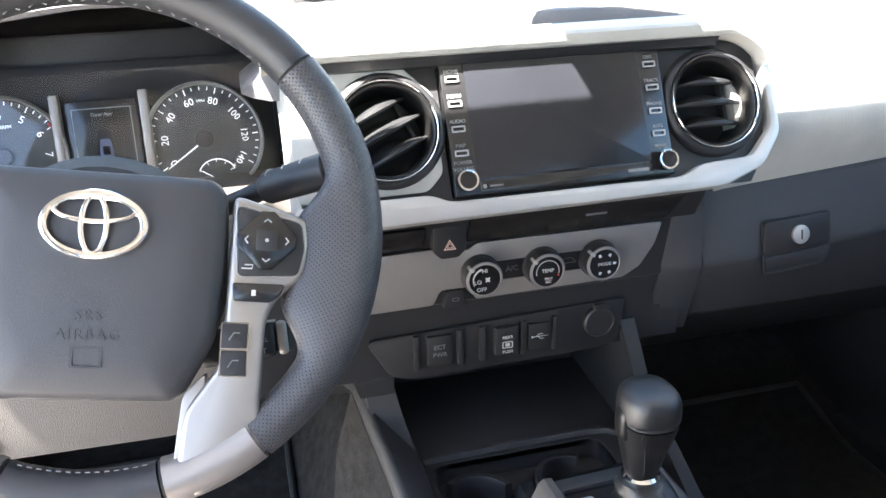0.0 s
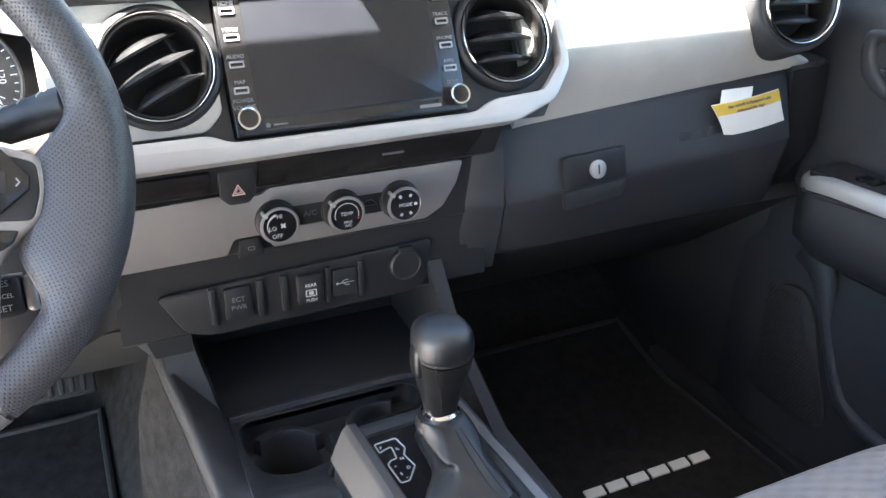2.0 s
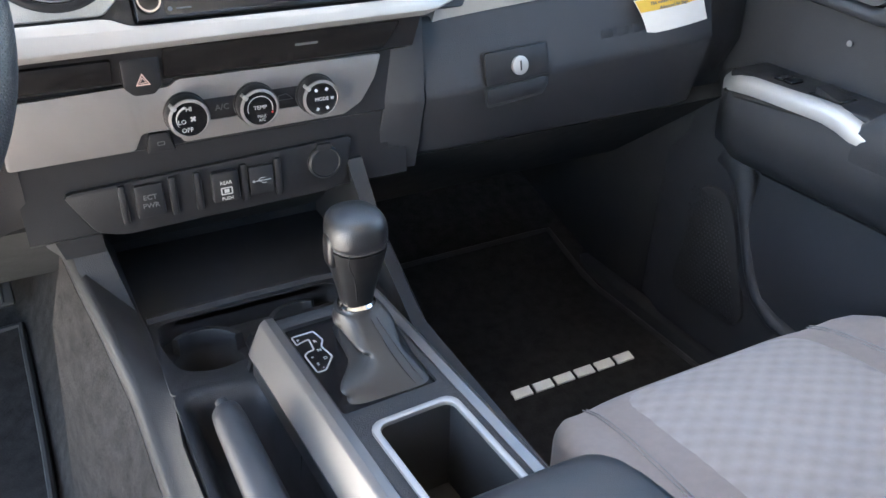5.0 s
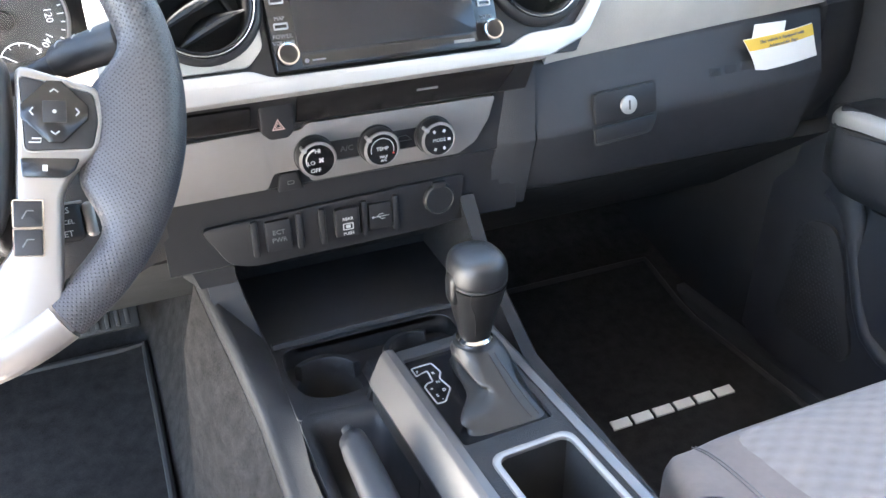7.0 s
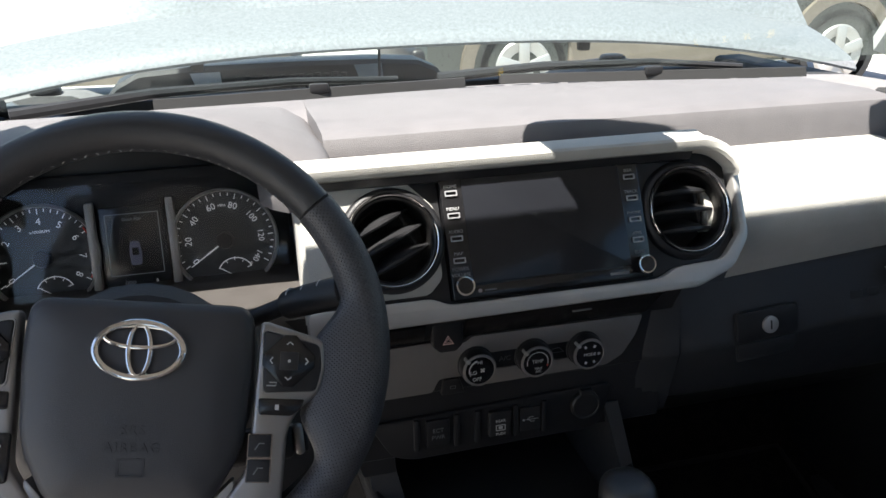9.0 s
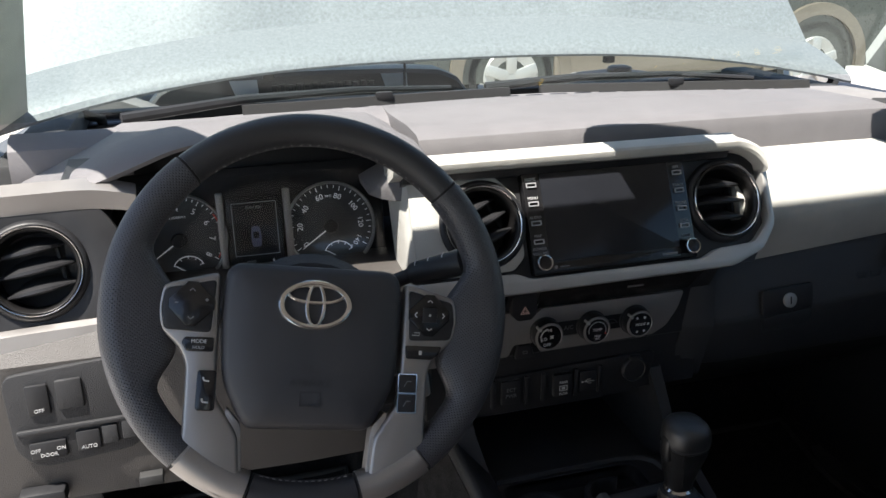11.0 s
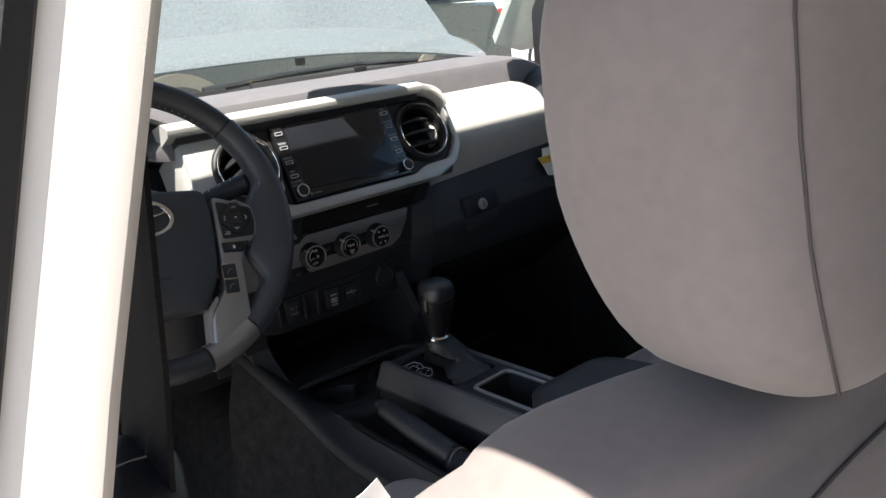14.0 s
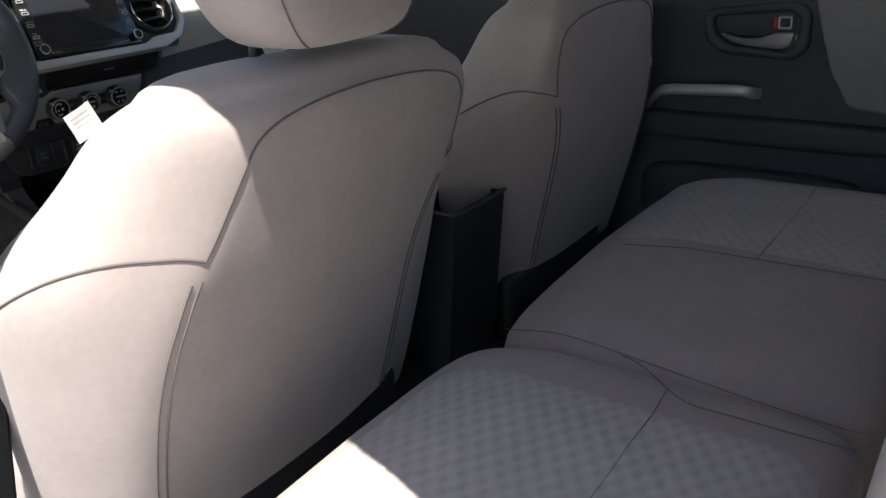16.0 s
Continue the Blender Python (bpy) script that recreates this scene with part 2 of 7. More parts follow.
# ---- builders ----
def part(name, bm, material, parent=None, label="", smooth=True, angle=40, m=None):
    """Link a bmesh as one mesh object; under a parent it is a part."""
    me = bpy.data.meshes.new(name)
    bmesh.ops.recalc_face_normals(bm, faces=bm.faces[:])
    if smooth:
        lim = radians(angle)
        for f in bm.faces:
            f.smooth = True
        for e in bm.edges:
            if len(e.link_faces) == 2 and e.calc_face_angle(0) > lim:
                e.smooth = False
    bm.to_mesh(me)
    bm.free()
    me.materials.append(material)
    ob = new(name, me)
    if m is not None:
        ob.matrix_world = m
    if parent is not None:
        ob.parent = parent
        if m is None:
            ob.matrix_basis = Matrix.Identity(4)
        else:
            ob.matrix_basis = m
    if label:
        tagged(ob, label)
    return ob


def thing(name, label, category, m=None, group="", kind=""):
    ob = new(name)
    ob.empty_display_size = 0.05
    if m is not None:
        ob.matrix_world = m
    return tagged(ob, label, category, group, kind)


def solid(name, bm, material, label, category, m=None, group="", kind="", smooth=True, angle=40):
    ob = part(name, bm, material, None, "", smooth, angle, m)
    return tagged(ob, label, category, group, kind)


def bx(x0, x1, y0, y1, z0, z1, bev=0.0, seg=2, bm=None):
    """A box between two corners, with rounded edges."""
    b = bmesh.new()
    bmesh.ops.create_cube(b, size=1)
    for v in b.verts:
        v.co = Vector((x0 + (v.co.x + 0.5) * (x1 - x0), y0 + (v.co.y + 0.5) * (y1 - y0), z0 + (v.co.z + 0.5) * (z1 - z0)))
    if bev:
        bmesh.ops.bevel(b, geom=b.edges[:], offset=bev, segments=seg, profile=0.5, affect="EDGES", clamp_overlap=True)
    return merge(bm, b)


def merge(bm, b):
    if bm is None:
        return b
    me = bpy.data.meshes.new("tmp")
    b.to_mesh(me)
    bm.from_mesh(me)
    b.free()
    bpy.data.meshes.remove(me)
    return bm


def moved(bm, m):
    bmesh.ops.transform(bm, matrix=m, verts=bm.verts[:])
    return bm


def plate(outer, holes=(), depth=0.004, bev=0.0, bm=None, seg=2):
    """A flat plate in xy with holes, from z=0 up to depth."""
    b = bmesh.new()
    edges = []
    for loop in (outer, *holes):
        vs = [b.verts.new((x, y, 0)) for x, y in loop]
        edges += [b.edges.new((vs[i], vs[(i + 1) % len(vs)])) for i in range(len(vs))]
    if holes:
        bmesh.ops.triangle_fill(b, use_beauty=True, use_dissolve=False, edges=edges)
    else:
        b.faces.new(b.verts[:])
    r = bmesh.ops.extrude_face_region(b, geom=b.faces[:])
    top = [v for v in r["geom"] if isinstance(v, bmesh.types.BMVert)]
    bmesh.ops.translate(b, verts=top, vec=(0, 0, depth))
    if bev:
        b.normal_update()
        es = [e for e in b.edges if len(e.link_faces) == 2 and e.calc_face_angle(0) > 1.0 and all(v.co.z > depth * 0.9 for v in e.verts)]
        bmesh.ops.bevel(b, geom=es, offset=bev, segments=seg, profile=0.5, affect="EDGES", clamp_overlap=True)
    return merge(bm, b)


def rounded(x0, x1, y0, y1, r, n=4):
    """A rectangle loop with round corners."""
    out = []
    for cx, cy, a in ((x1 - r, y1 - r, 0), (x0 + r, y1 - r, 90), (x0 + r, y0 + r, 180), (x1 - r, y0 + r, 270)):
        for i in range(n + 1):
            t = radians(a + 90 * i / n)
            out.append((cx + r * math.cos(t), cy + r * math.sin(t)))
    return out


def ring(cx, cy, r, n=40, ry=None):
    ry = ry or r
    return [(cx + r * math.cos(2 * math.pi * i / n), cy + ry * math.sin(2 * math.pi * i / n)) for i in range(n)]


def soften(poly, r, n=3):
    """Round the corners of a polygon."""
    out = []
    k = len(poly)
    for i in range(k):
        p, q, s = Vector(poly[i - 1]), Vector(poly[i]), Vector(poly[(i + 1) % k])
        d1, d2 = (p - q), (s - q)
        rr = min(r, d1.length * 0.45, d2.length * 0.45)
        a, c = q + d1.normalized() * rr, q + d2.normalized() * rr
        for j in range(n + 1):
            t = j / n
            w = a * (1 - t) ** 2 + q * 2 * t * (1 - t) + c * t * t
            out.append((w.x, w.y))
    return out


def loft(rows, close_u=True, caps=True, bm=None, close_v=False):
    """A skin over rows of points."""
    b = bmesh.new()
    vs = [[b.verts.new(p) for p in row] for row in rows]
    n = len(rows[0])
    last = len(rows) if close_v else len(rows) - 1
    for i in range(last):
        r0, r1 = vs[i], vs[(i + 1) % len(rows)]
        for j in range(n if close_u else n - 1):
            q = [r0[j], r0[(j + 1) % n], r1[(j + 1) % n], r1[j]]
            if len(set(q)) == 4:
                b.faces.new(q)
    if caps and close_u and not close_v:
        b.faces.new(list(reversed(vs[0])))
        b.faces.new(vs[-1])
    return merge(bm, b)


def lathe(profile, n=40, bm=None, squash=1.0):
    """A turned body round z from (radius, z) pairs."""
    b = loft([[(r * math.cos(2 * math.pi * i / n), squash * r * math.sin(2 * math.pi * i / n), z) for i in range(n)] for r, z in profile])
    return merge(bm, b)


def tube(pts, r, n=8, closed=False, bm=None, rb=None):
    """A round rod along points; r may be a list."""
    pts = [Vector(p) for p in pts]
    k = len(pts)
    rows = []
    up = Vector((0, 0, 1))
    for i, p in enumerate(pts):
        a = pts[i - 1] if (i > 0 or closed) else p
        c = pts[(i + 1) % k] if (i < k - 1 or closed) else p
        t = (c - a).normalized()
        u = t.cross(up)
        if u.length < 1e-3:
            u = t.cross(Vector((1, 0, 0)))
        u.normalize()
        v = u.cross(t)
        rad = r[i] if isinstance(r, (list, tuple)) else r
        rows.append([p + u * rad * math.cos(2 * math.pi * j / n) + v * (rb or rad) * math.sin(2 * math.pi * j / n) for j in range(n)])
    return merge(bm, loft(rows, close_v=closed))


def even(a, e):
    """Spread the steps round a superellipse more evenly over its flat sides."""
    k = math.floor(a / (math.pi / 2) + 1e-9)
    w = a - k * math.pi / 2
    if w < 1e-6 or w > math.pi / 2 - 1e-6:
        return a
    t = math.tan(w) ** (1 / e)
    return k * math.pi / 2 + 0.45 * w + 0.55 * math.atan(t)


def blob(a, b_, c, e1=0.5, e2=0.5, nu=40, nv=24, warp=None, bm=None):
    """A cushion-like body (superellipsoid) with half sizes a, b_, c; warp bends it."""
    def pw(x, e):
        return math.copysign(abs(x) ** e, x)
    rows = []
    for i in range(nv + 1):
        th = even(-math.pi / 2 + math.pi * i / nv, e1)
        row = []
        for j in range(nu):
            ph = even(2 * math.pi * j / nu, e2)
            p = Vector((a * pw(math.cos(th), e1) * pw(math.cos(ph), e2), b_ * pw(math.cos(th), e1) * pw(math.sin(ph), e2), c * pw(math.sin(th), e1)))
            row.append(warp(p) if warp else p)
        rows.append(row)
    bb = loft(rows, caps=False)
    bmesh.ops.remove_doubles(bb, verts=bb.verts[:], dist=1e-5)
    return merge(bm, bb)


def blob_line(a, b_, c, e1, e2, ths, phs, warp=None, out=1.0):
    """Points along the skin of a blob, for seams."""
    def pw(x, e):
        return math.copysign(abs(x) ** e, x)
    pts = []
    for th, ph in zip(ths, phs):
        th, ph = radians(th), radians(ph)
        p = Vector((a * pw(math.cos(th), e1) * pw(math.cos(ph), e2), b_ * pw(math.cos(th), e1) * pw(math.sin(ph), e2), c * pw(math.sin(th), e1))) * out
        pts.append(warp(p) if warp else p)
    return pts


def letters(name, s, size, m, material, parent, label="", depth=0.0003, spacing=1.0):
    """Writing in the built-in font as a mesh, centred at m."""
    cu = bpy.data.curves.new("txt", "FONT")
    cu.body, cu.size, cu.extrude, cu.align_x, cu.align_y, cu.space_character = s, size, depth, "CENTER", "CENTER", spacing
    cu.resolution_u = 2
    tmp = bpy.data.objects.new("txt", cu)
    me = bpy.data.meshes.new_from_object(tmp)
    bpy.data.objects.remove(tmp)
    bpy.data.curves.remove(cu)
    me.materials.clear()
    me.materials.append(material)
    ob = new(name, me)
    ob.parent = parent
    ob.matrix_basis = m
    if label:
        tagged(ob, label)
    return ob


def T(x, y, z):
    return Matrix.Translation((x, y, z))


def smoothstep(a, b, x):
    t = max(0.0, min(1.0, (x - a) / (b - a)))
    return t * t * (3 - 2 * t)
# ---- the truck's cab: structure ----
FLOOR = 0.05
b = bmesh.new()
GND = -0.58
solid("ground", bx(-400, 400, -400, 400, GND - 0.5, GND, bm=b), M_concrete, "pale sunlit concrete of an open car lot", "ground", kind="structure")


def sheet(rows, thick, direction=(0, 0, -1)):
    """A skin with thickness from rows of points."""
    d = Vector(direction) * thick
    bm = bmesh.new()
    top = [[bm.verts.new(p) for p in r] for r in rows]
    bot = [[bm.verts.new(Vector(p) + d) for p in r] for r in rows]
    n, k = len(rows), len(rows[0])
    for i in range(n - 1):
        for j in range(k - 1):
            bm.faces.new((top[i][j], top[i][j + 1], top[i + 1][j + 1], top[i + 1][j]))
            bm.faces.new((bot[i][j], bot[i + 1][j], bot[i + 1][j + 1], bot[i][j + 1]))
    for i in range(n - 1):
        bm.faces.new((top[i][0], top[i + 1][0], bot[i + 1][0], bot[i][0]))
        bm.faces.new((top[i][-1], bot[i][-1], bot[i + 1][-1], top[i + 1][-1]))
    for j in range(k - 1):
        bm.faces.new((top[0][j], bot[0][j], bot[0][j + 1], top[0][j + 1]))
        bm.faces.new((top[-1][j], top[-1][j + 1], bot[-1][j + 1], bot[-1][j]))
    return bm


def floor_z(x, y):
    z = FLOOR + 0.30 * max(0, y - 0.26) + 0.9 * max(0, y - 0.62)
    ramp = 1 - smoothstep(0.185, 0.295, -x) if x < 0 else 1 - smoothstep(0.10, 0.235, x)
    z += 0.21 * ramp * (1 - smoothstep(0.2, 0.9, -y - 0.3) * 0.4)
    return z


rows = []
for i in range(41):
    y = 0.80 - i * (2.55 / 40)
    rows.append([(x, y, floor_z(x, y) + 0.003 * math.sin(9 * x + 7 * y)) for x in [-0.70 + 1.40 * j / 56 for j in range(57)]])
solid("floor", sheet(rows, 0.03), M_carpet, "dark grey carpet of the cab floor", "floor", kind="structure", angle=60)
solid("wall_firewall", bx(-0.78, 0.78, 0.80, 0.84, -0.05, 0.78, 0.004), M_rubber, "black firewall behind the dashboard", "wall", kind="structure")
for s in (-1, 1):
    solid("trim_sill" if s < 0 else "trim_sill_far", bx(min(s * 0.66, s * 0.78), max(s * 0.66, s * 0.78), -1.62, 0.62, -0.12, 0.075, 0.012), M_blackgrain, "black plastic door sill scuff plate", "sill", kind="structure")

# roof with headliner, open windscreen in front
rows = []
# Out of view; edges bent row by row to shape the sun patches inside.
for y, dz, dx in ((-0.102, -0.035, -0.03), (-0.3, -0.035, -0.03), (-0.60, 0.0, 0.0), (-0.78, 0.105, 0.022), (-1.06, 0.11, 0.026), (-1.2, 0.02, -0.03), (-1.3, -0.01, -0.06), (-1.72, -0.01, -0.06)):
    prof = [(-0.668 + dx, 1.085 + dz), (-0.660 + dx * 0.9, 1.16 + dz * 0.33), (-0.635 + dx * 0.4, 1.20 + dz * 0.1), (-0.585, 1.235), (-0.45, 1.262), (0, 1.275), (0.45, 1.262), (0.585, 1.235), (0.62, 1.19), (0.635, 1.13)]
    rows.append([(x, y, z) for x, z in prof])
solid("ceiling", sheet(rows, 0.035, (0, 0, 1)), M_headliner, "light grey cloth headliner under the roof", "ceiling", kind="structure", angle=60)
solid("wall_rear", bx(-0.70, 0.70, -1.75, -1.70, 0.0, 0.80, 0.01), M_headliner, "grey trimmed rear wall of the cab", "wall", kind="structure")
for s in (-1, 1):
    solid("trim_rear_pillar", loft([[(s * 0.70, -1.75, 0.80), (s * 0.66, -1.75, 0.80), (s * 0.66, -1.66, 0.80), (s * 0.70, -1.66, 0.80)], [(s * 0.63, -1.73, 1.22), (s * 0.58, -1.73, 1.22), (s * 0.58, -1.62, 1.22), (s * 0.63, -1.62, 1.22)]]), M_headliner, "light grey rear pillar trim", "pillar", kind="structure")

solid("window_rear", loft([[(-0.68, -1.725, 0.80), (0.68, -1.725, 0.80), (0.68, -1.729, 0.80), (-0.68, -1.729, 0.80)], [(-0.58, -1.715, 1.24), (0.58, -1.715, 1.24), (0.58, -1.719, 1.24), (-0.58, -1.719, 1.24)]]), M_tint, "dark tinted rear window glass", "window", kind="structure")
# windscreen pillars and glass
WB, WT = (0.46, 0.835), (-0.075, 1.235)


def apillar(s):
    rows = []
    for i in range(9):
        t = i / 8
        y = WB[0] + 0.05 + (WT[0] - WB[0] - 0.05) * t
        z = WB[1] - 0.01 + (WT[1] - WB[1]) * t + 0.02 * math.sin(math.pi * t)
        x = 0.889 - 0.28 * t if s > 0 else -0.805 + 0.165 * t
        w = 0.055 + 0.01 * (1 - t)
        rows.append([(x - s * w, y + 0.005, z + 0.01), (x - s * w * 0.4, y - 0.05, z - 0.012), (x + s * 0.012, y - 0.06, z - 0.01), (x + s * 0.045, y - 0.03, z), (x + s * 0.045, y + 0.03, z + 0.03), (x - s * w * 0.6, y + 0.04, z + 0.03)])
    return loft(rows)


for s in (-1, 1):
    solid("trim_windscreen_pillar", apillar(s), M_headliner, "light grey moulded windscreen pillar trim", "pillar", kind="structure", angle=50)
rows = []
for i in range(13):
    t = i / 12
    rows.append([(x * (0.850 - 0.235 * t) / 0.645, WB[0] + 0.06 + (WT[0] - WB[0] - 0.02) * t - 0.10 * (x / 0.645) ** 2, WB[1] - 0.005 + (WT[1] - WB[1]) * t + 0.015 * math.sin(math.pi * t)) for x in [-0.645 + 1.29 * j / 16 for j in range(17)]])
wg = solid("window_windscreen", sheet(rows, 0.004, (0, 0, 1)), M_glass, "large clear curved windscreen glass", "windscreen", kind="structure", angle=60)
wg.visible_shadow = False
# rear view mirror hangs from the windscreen
mir = thing("rear_view_mirror", "black rear view mirror hanging on the windscreen", "mirror", pose(0.018, 0.034, 1.085, 0, 0, -6))
part("housing", blob(0.102, 0.028, 0.036, 0.4, 0.4, 32, 16), M_black, mir)
part("mirror_glass", plate(rounded(-0.100, 0.100, -0.028, 0.028, 0.02), depth=0.002), M_chrome, mir, m=pose(0, -0.0275, 0, 90))
part("stem", tube([(0, 0.0, 0.02), (0, -0.01, 0.045), (0, -0.02, 0.065)], 0.008), M_black, mir)

part("sensor_housing", loft([[(-0.085 * k, y, z), (0.045 * k, y, z), (0.045 * k, y - 0.01, z - d), (-0.085 * k, y - 0.01, z - d)] for y, z, d, k in ((0.055, 1.085, 0.012, 0.92), (0.02, 1.112, 0.03, 1.0), (-0.03, 1.150, 0.04, 1.0), (-0.075, 1.180, 0.03, 1.0))]), M_black, mir, "black sensor cover behind the mirror", m=T(-0.018, -0.034, -1.085), angle=40)

# Unseen visor, added to keep the sun off the outer dash and door.
def visor(label, m, half, deep):
    v = thing("added_shade_visor", label, "sun visor", m, group="sun visors")
    part("panel", blob(half, deep, 0.011, 0.35, 0.3, 32, 14), M_headliner, v)
    part("pivot", tube([(half - 0.015, -deep + 0.002, 0.0), (half - 0.005, -deep - 0.012, 0.02), (half, -deep - 0.025, 0.045)], 0.006, 8), M_black, v)


visor("unseen light grey visor added to shade the passenger end of the dash", pose(0.535, -0.012, 1.146, -41), 0.165, 0.100)

for s in (-1, 1):
    solid("trim_kick_panel", bx(min(s * 0.69, s * 0.76), max(s * 0.69, s * 0.76), 0.10 if s > 0 else 0.30, 0.82, 0.02, 0.80, 0.01), M_rubber, "black kick panel beside the footwell", "panel", kind="structure")
# driver's side centre pillar, with the belt that hangs on it
def pillar_x(z):
    """Half width of the cab at the inner edge of the centre pillar."""
    if z < 0.80:
        return 0.642 + 0.20 * min(0.80 - z, 0.15) + 0.12 * max(0, 0.65 - z)
    return 0.642 - 0.32 * min(z - 0.80, 0.20) - 0.10 * max(0, min(z - 1.0, 0.1))


def bpillar(s):
    rows = []
    for i in range(24):
        z = 0.10 + 1.13 * i / 23
        xi = pillar_x(z)
        pr = [(xi + 0.030, -0.786), (xi + 0.012, -0.787), (xi + 0.003, -0.794), (xi, -0.803), (xi + 0.002, -0.811), (xi + 0.008, -0.8165), (xi + 0.016, -0.8175), (xi + 0.042, -0.8130), (xi + 0.049, -0.809), (xi + 0.052, -0.802), (xi + 0.052, -0.79)]
        rows.append([(s * x, y - 0.012, z) for x, y in pr])
    return rows


rows = bpillar(-1)
solid("trim_centre_pillar", loft(rows[12:]), M_pillar, "light grey plastic upper trim of the centre pillar", "pillar", kind="structure", angle=35)
solid("trim_centre_pillar_lower", loft([[(x - 0.006, y, z) for x, y, z in r] for r in rows[:13]]), M_warmgrey, "warm grey lower trim of the centre pillar", "pillar", kind="structure", angle=35)
solid("trim_door_seal", tube([(-pillar_x(z) - 0.055, -0.820, z) for z in (0.12, 0.4, 0.6, 0.7, 0.8, 0.9, 1.0, 1.15)], 0.013), M_rubber, "black rubber door seal on the pillar", "seal", kind="structure")
solid("trim_body_pillar", loft([[(-pillar_x(z) - 0.048, -0.775, z), (-pillar_x(z) - 0.048, -0.800, z), (-pillar_x(z) - 0.105, -0.812, z), (-pillar_x(z) - 0.115, -0.775, z)] for z in (0.12, 0.4, 0.6, 0.8, 1.0, 1.15)]), M_paint, "silver painted body pillar between the doors", "pillar", kind="structure")
rows = [[(-x, y, z) for x, y, z in r] for r in bpillar(-1)]
solid("trim_centre_pillar_far", loft([[(x + 0.054, y + 0.212, z) for x, y, z in r] for r in rows]), M_cream, "light grey centre pillar trim between the doors", "pillar", kind="structure", angle=35)

belt = thing("seat_belt", "black webbing seat belt with a chrome tongue hanging on the pillar", "seat belt")
def strap(pts, w, th, along):
    rows = []
    for p in pts:
        p = Vector(p)
        a = Vector(along).normalized()
        n = Vector((a.y, -a.x, 0))
        rows.append([p - a * w / 2 - n * th / 2, p + a * w / 2 - n * th / 2, p + a * w / 2 + n * th / 2, p - a * w / 2 + n * th / 2])
    return loft(rows)
def belt_at(z):
    return (-0.611 - (0.80 - z) * (0.160 if z < 0.80 else 0.105), -0.7715, z)
part("webbing", strap([belt_at(1.12 - 0.074 * i) for i in range(15)], 0.047, 0.0025, (-0.07, 1, 0)), M_belt, belt)
part("tongue_cover", blob(0.019, 0.030, 0.009, 0.6, 0.6, 20, 12), M_black, belt, m=pose(-0.622, -0.779, 0.771, 14, 28, -10))
part("tongue_plate", plate(rounded(-0.010, 0.010, -0.040, 0.0, 0.005), [rounded(-0.005, 0.005, -0.034, -0.016, 0.0025)], 0.0025), M_chrome, belt, m=pose(-0.617, -0.794, 0.761, 62, 0, 32) @ Matrix.Scale(0.82, 4))
part("anchor", blob(0.014, 0.02, 0.035, 0.5, 0.5, 20, 12), M_black, belt, m=T(-0.577, -0.7715, 1.10))

# ---- doors of the passenger side ----
def door(name, y0, y1, label, front):
    d = thing(name, label, "door")
    # inner skin: waist rail, middle field, lower field with a pocket
    zs = [(0.085, 0.665), (0.20, 0.668), (0.36, 0.672), (0.40, 0.682), (0.56, 0.690), (0.64, 0.688), (0.70, 0.676), (0.742, 0.672), (0.765, 0.690)]
    rows = []
    for i in range(13):
        y = y0 + (y1 - y0) * i / 12
        rows.append([(x + (0.02 * smoothstep(0.1, 0.16, y) if front else 0), y, z) for z, x in zs])
    part("panel", sheet(rows, 0.06, (1, 0, 0)), M_blackgrain, d, angle=50)
    part("waist_seal", bx(0.672, 0.70, y1 + 0.004, y0 - 0.004, 0.762, 0.774, 0.003), M_rubber, d)
    return d


def handle_set(d, y, z, m_s=1.0):
    """Recessed pull with a dark bezel, grey lever and a red-marked lock slide."""
    f = pose(0.686, y, z, 90, 0, -90)
    part("handle_bezel", plate(soften([(-0.098, 0.036), (0.07, 0.056), (0.100, 0.04), (0.100, -0.034), (0.072, -0.056), (-0.060, -0.046), (-0.094, -0.020)], 0.020, 5), [soften([(-0.076, 0.022), (0.062, 0.034), (0.080, 0.02), (0.076, -0.018), (0.056, -0.038), (-0.047, -0.028), (-0.070, -0.008)], 0.012, 5)], 0.016, 0.009, seg=4), M_blackgrain, d, "black handle surround", m=f)
    part("handle_dish", plate(soften([(-0.079, 0.025), (0.067, 0.037), (0.083, 0.02), (0.079, -0.02), (0.058, -0.040), (-0.05, -0.030), (-0.073, -0.010)], 0.010), [], 0.002), M_gloss, d, m=f)
    part("dish_panel", plate(soften([(-0.048, 0.018), (0.030, 0.026), (0.026, -0.012), (-0.040, -0.012)], 0.008), [], 0.002, 0.001), M_grain, d, m=f @ T(0, 0, 0.002))
    part("lever", plate(soften([(-0.062, -0.006), (-0.045, -0.012), (-0.015, -0.017), (0.012, -0.014), (0.036, -0.005), (0.072, -0.003), (0.066, -0.026), (0.052, -0.034), (0.0, -0.031), (-0.040, -0.024), (-0.060, -0.012)], 0.006), [], 0.013, 0.004, seg=3), M_metalgrey, d, "satin grey pull lever", m=f @ T(0, 0, 0.002))
    ls = part("lock_slide", plate(rounded(-0.013, 0.013, -0.012, 0.012, 0.004), [rounded(-0.0085, 0.0085, -0.0078, 0.0078, 0.003)], 0.013, 0.002), M_silverdark, d, "silver lock slide", m=f @ T(0.054, 0.014, 0.002))
    part("slide_face", bx(-0.009, 0.009, -0.008, 0.008, 0.0, 0.010, 0.002), M_grain, ls)
    part("lock_mark", bx(-0.0022, 0.0022, -0.010, 0.010, 0, 0.011, 0.001), M_red, d, "red mark of the lock slide", m=f @ T(0.037, 0.014, 0.002))


fd = door("door_front_passenger", 0.17, -0.655, "black moulded inner panel of the closed front passenger door", True)
handle_set(fd, -0.084, 0.682)
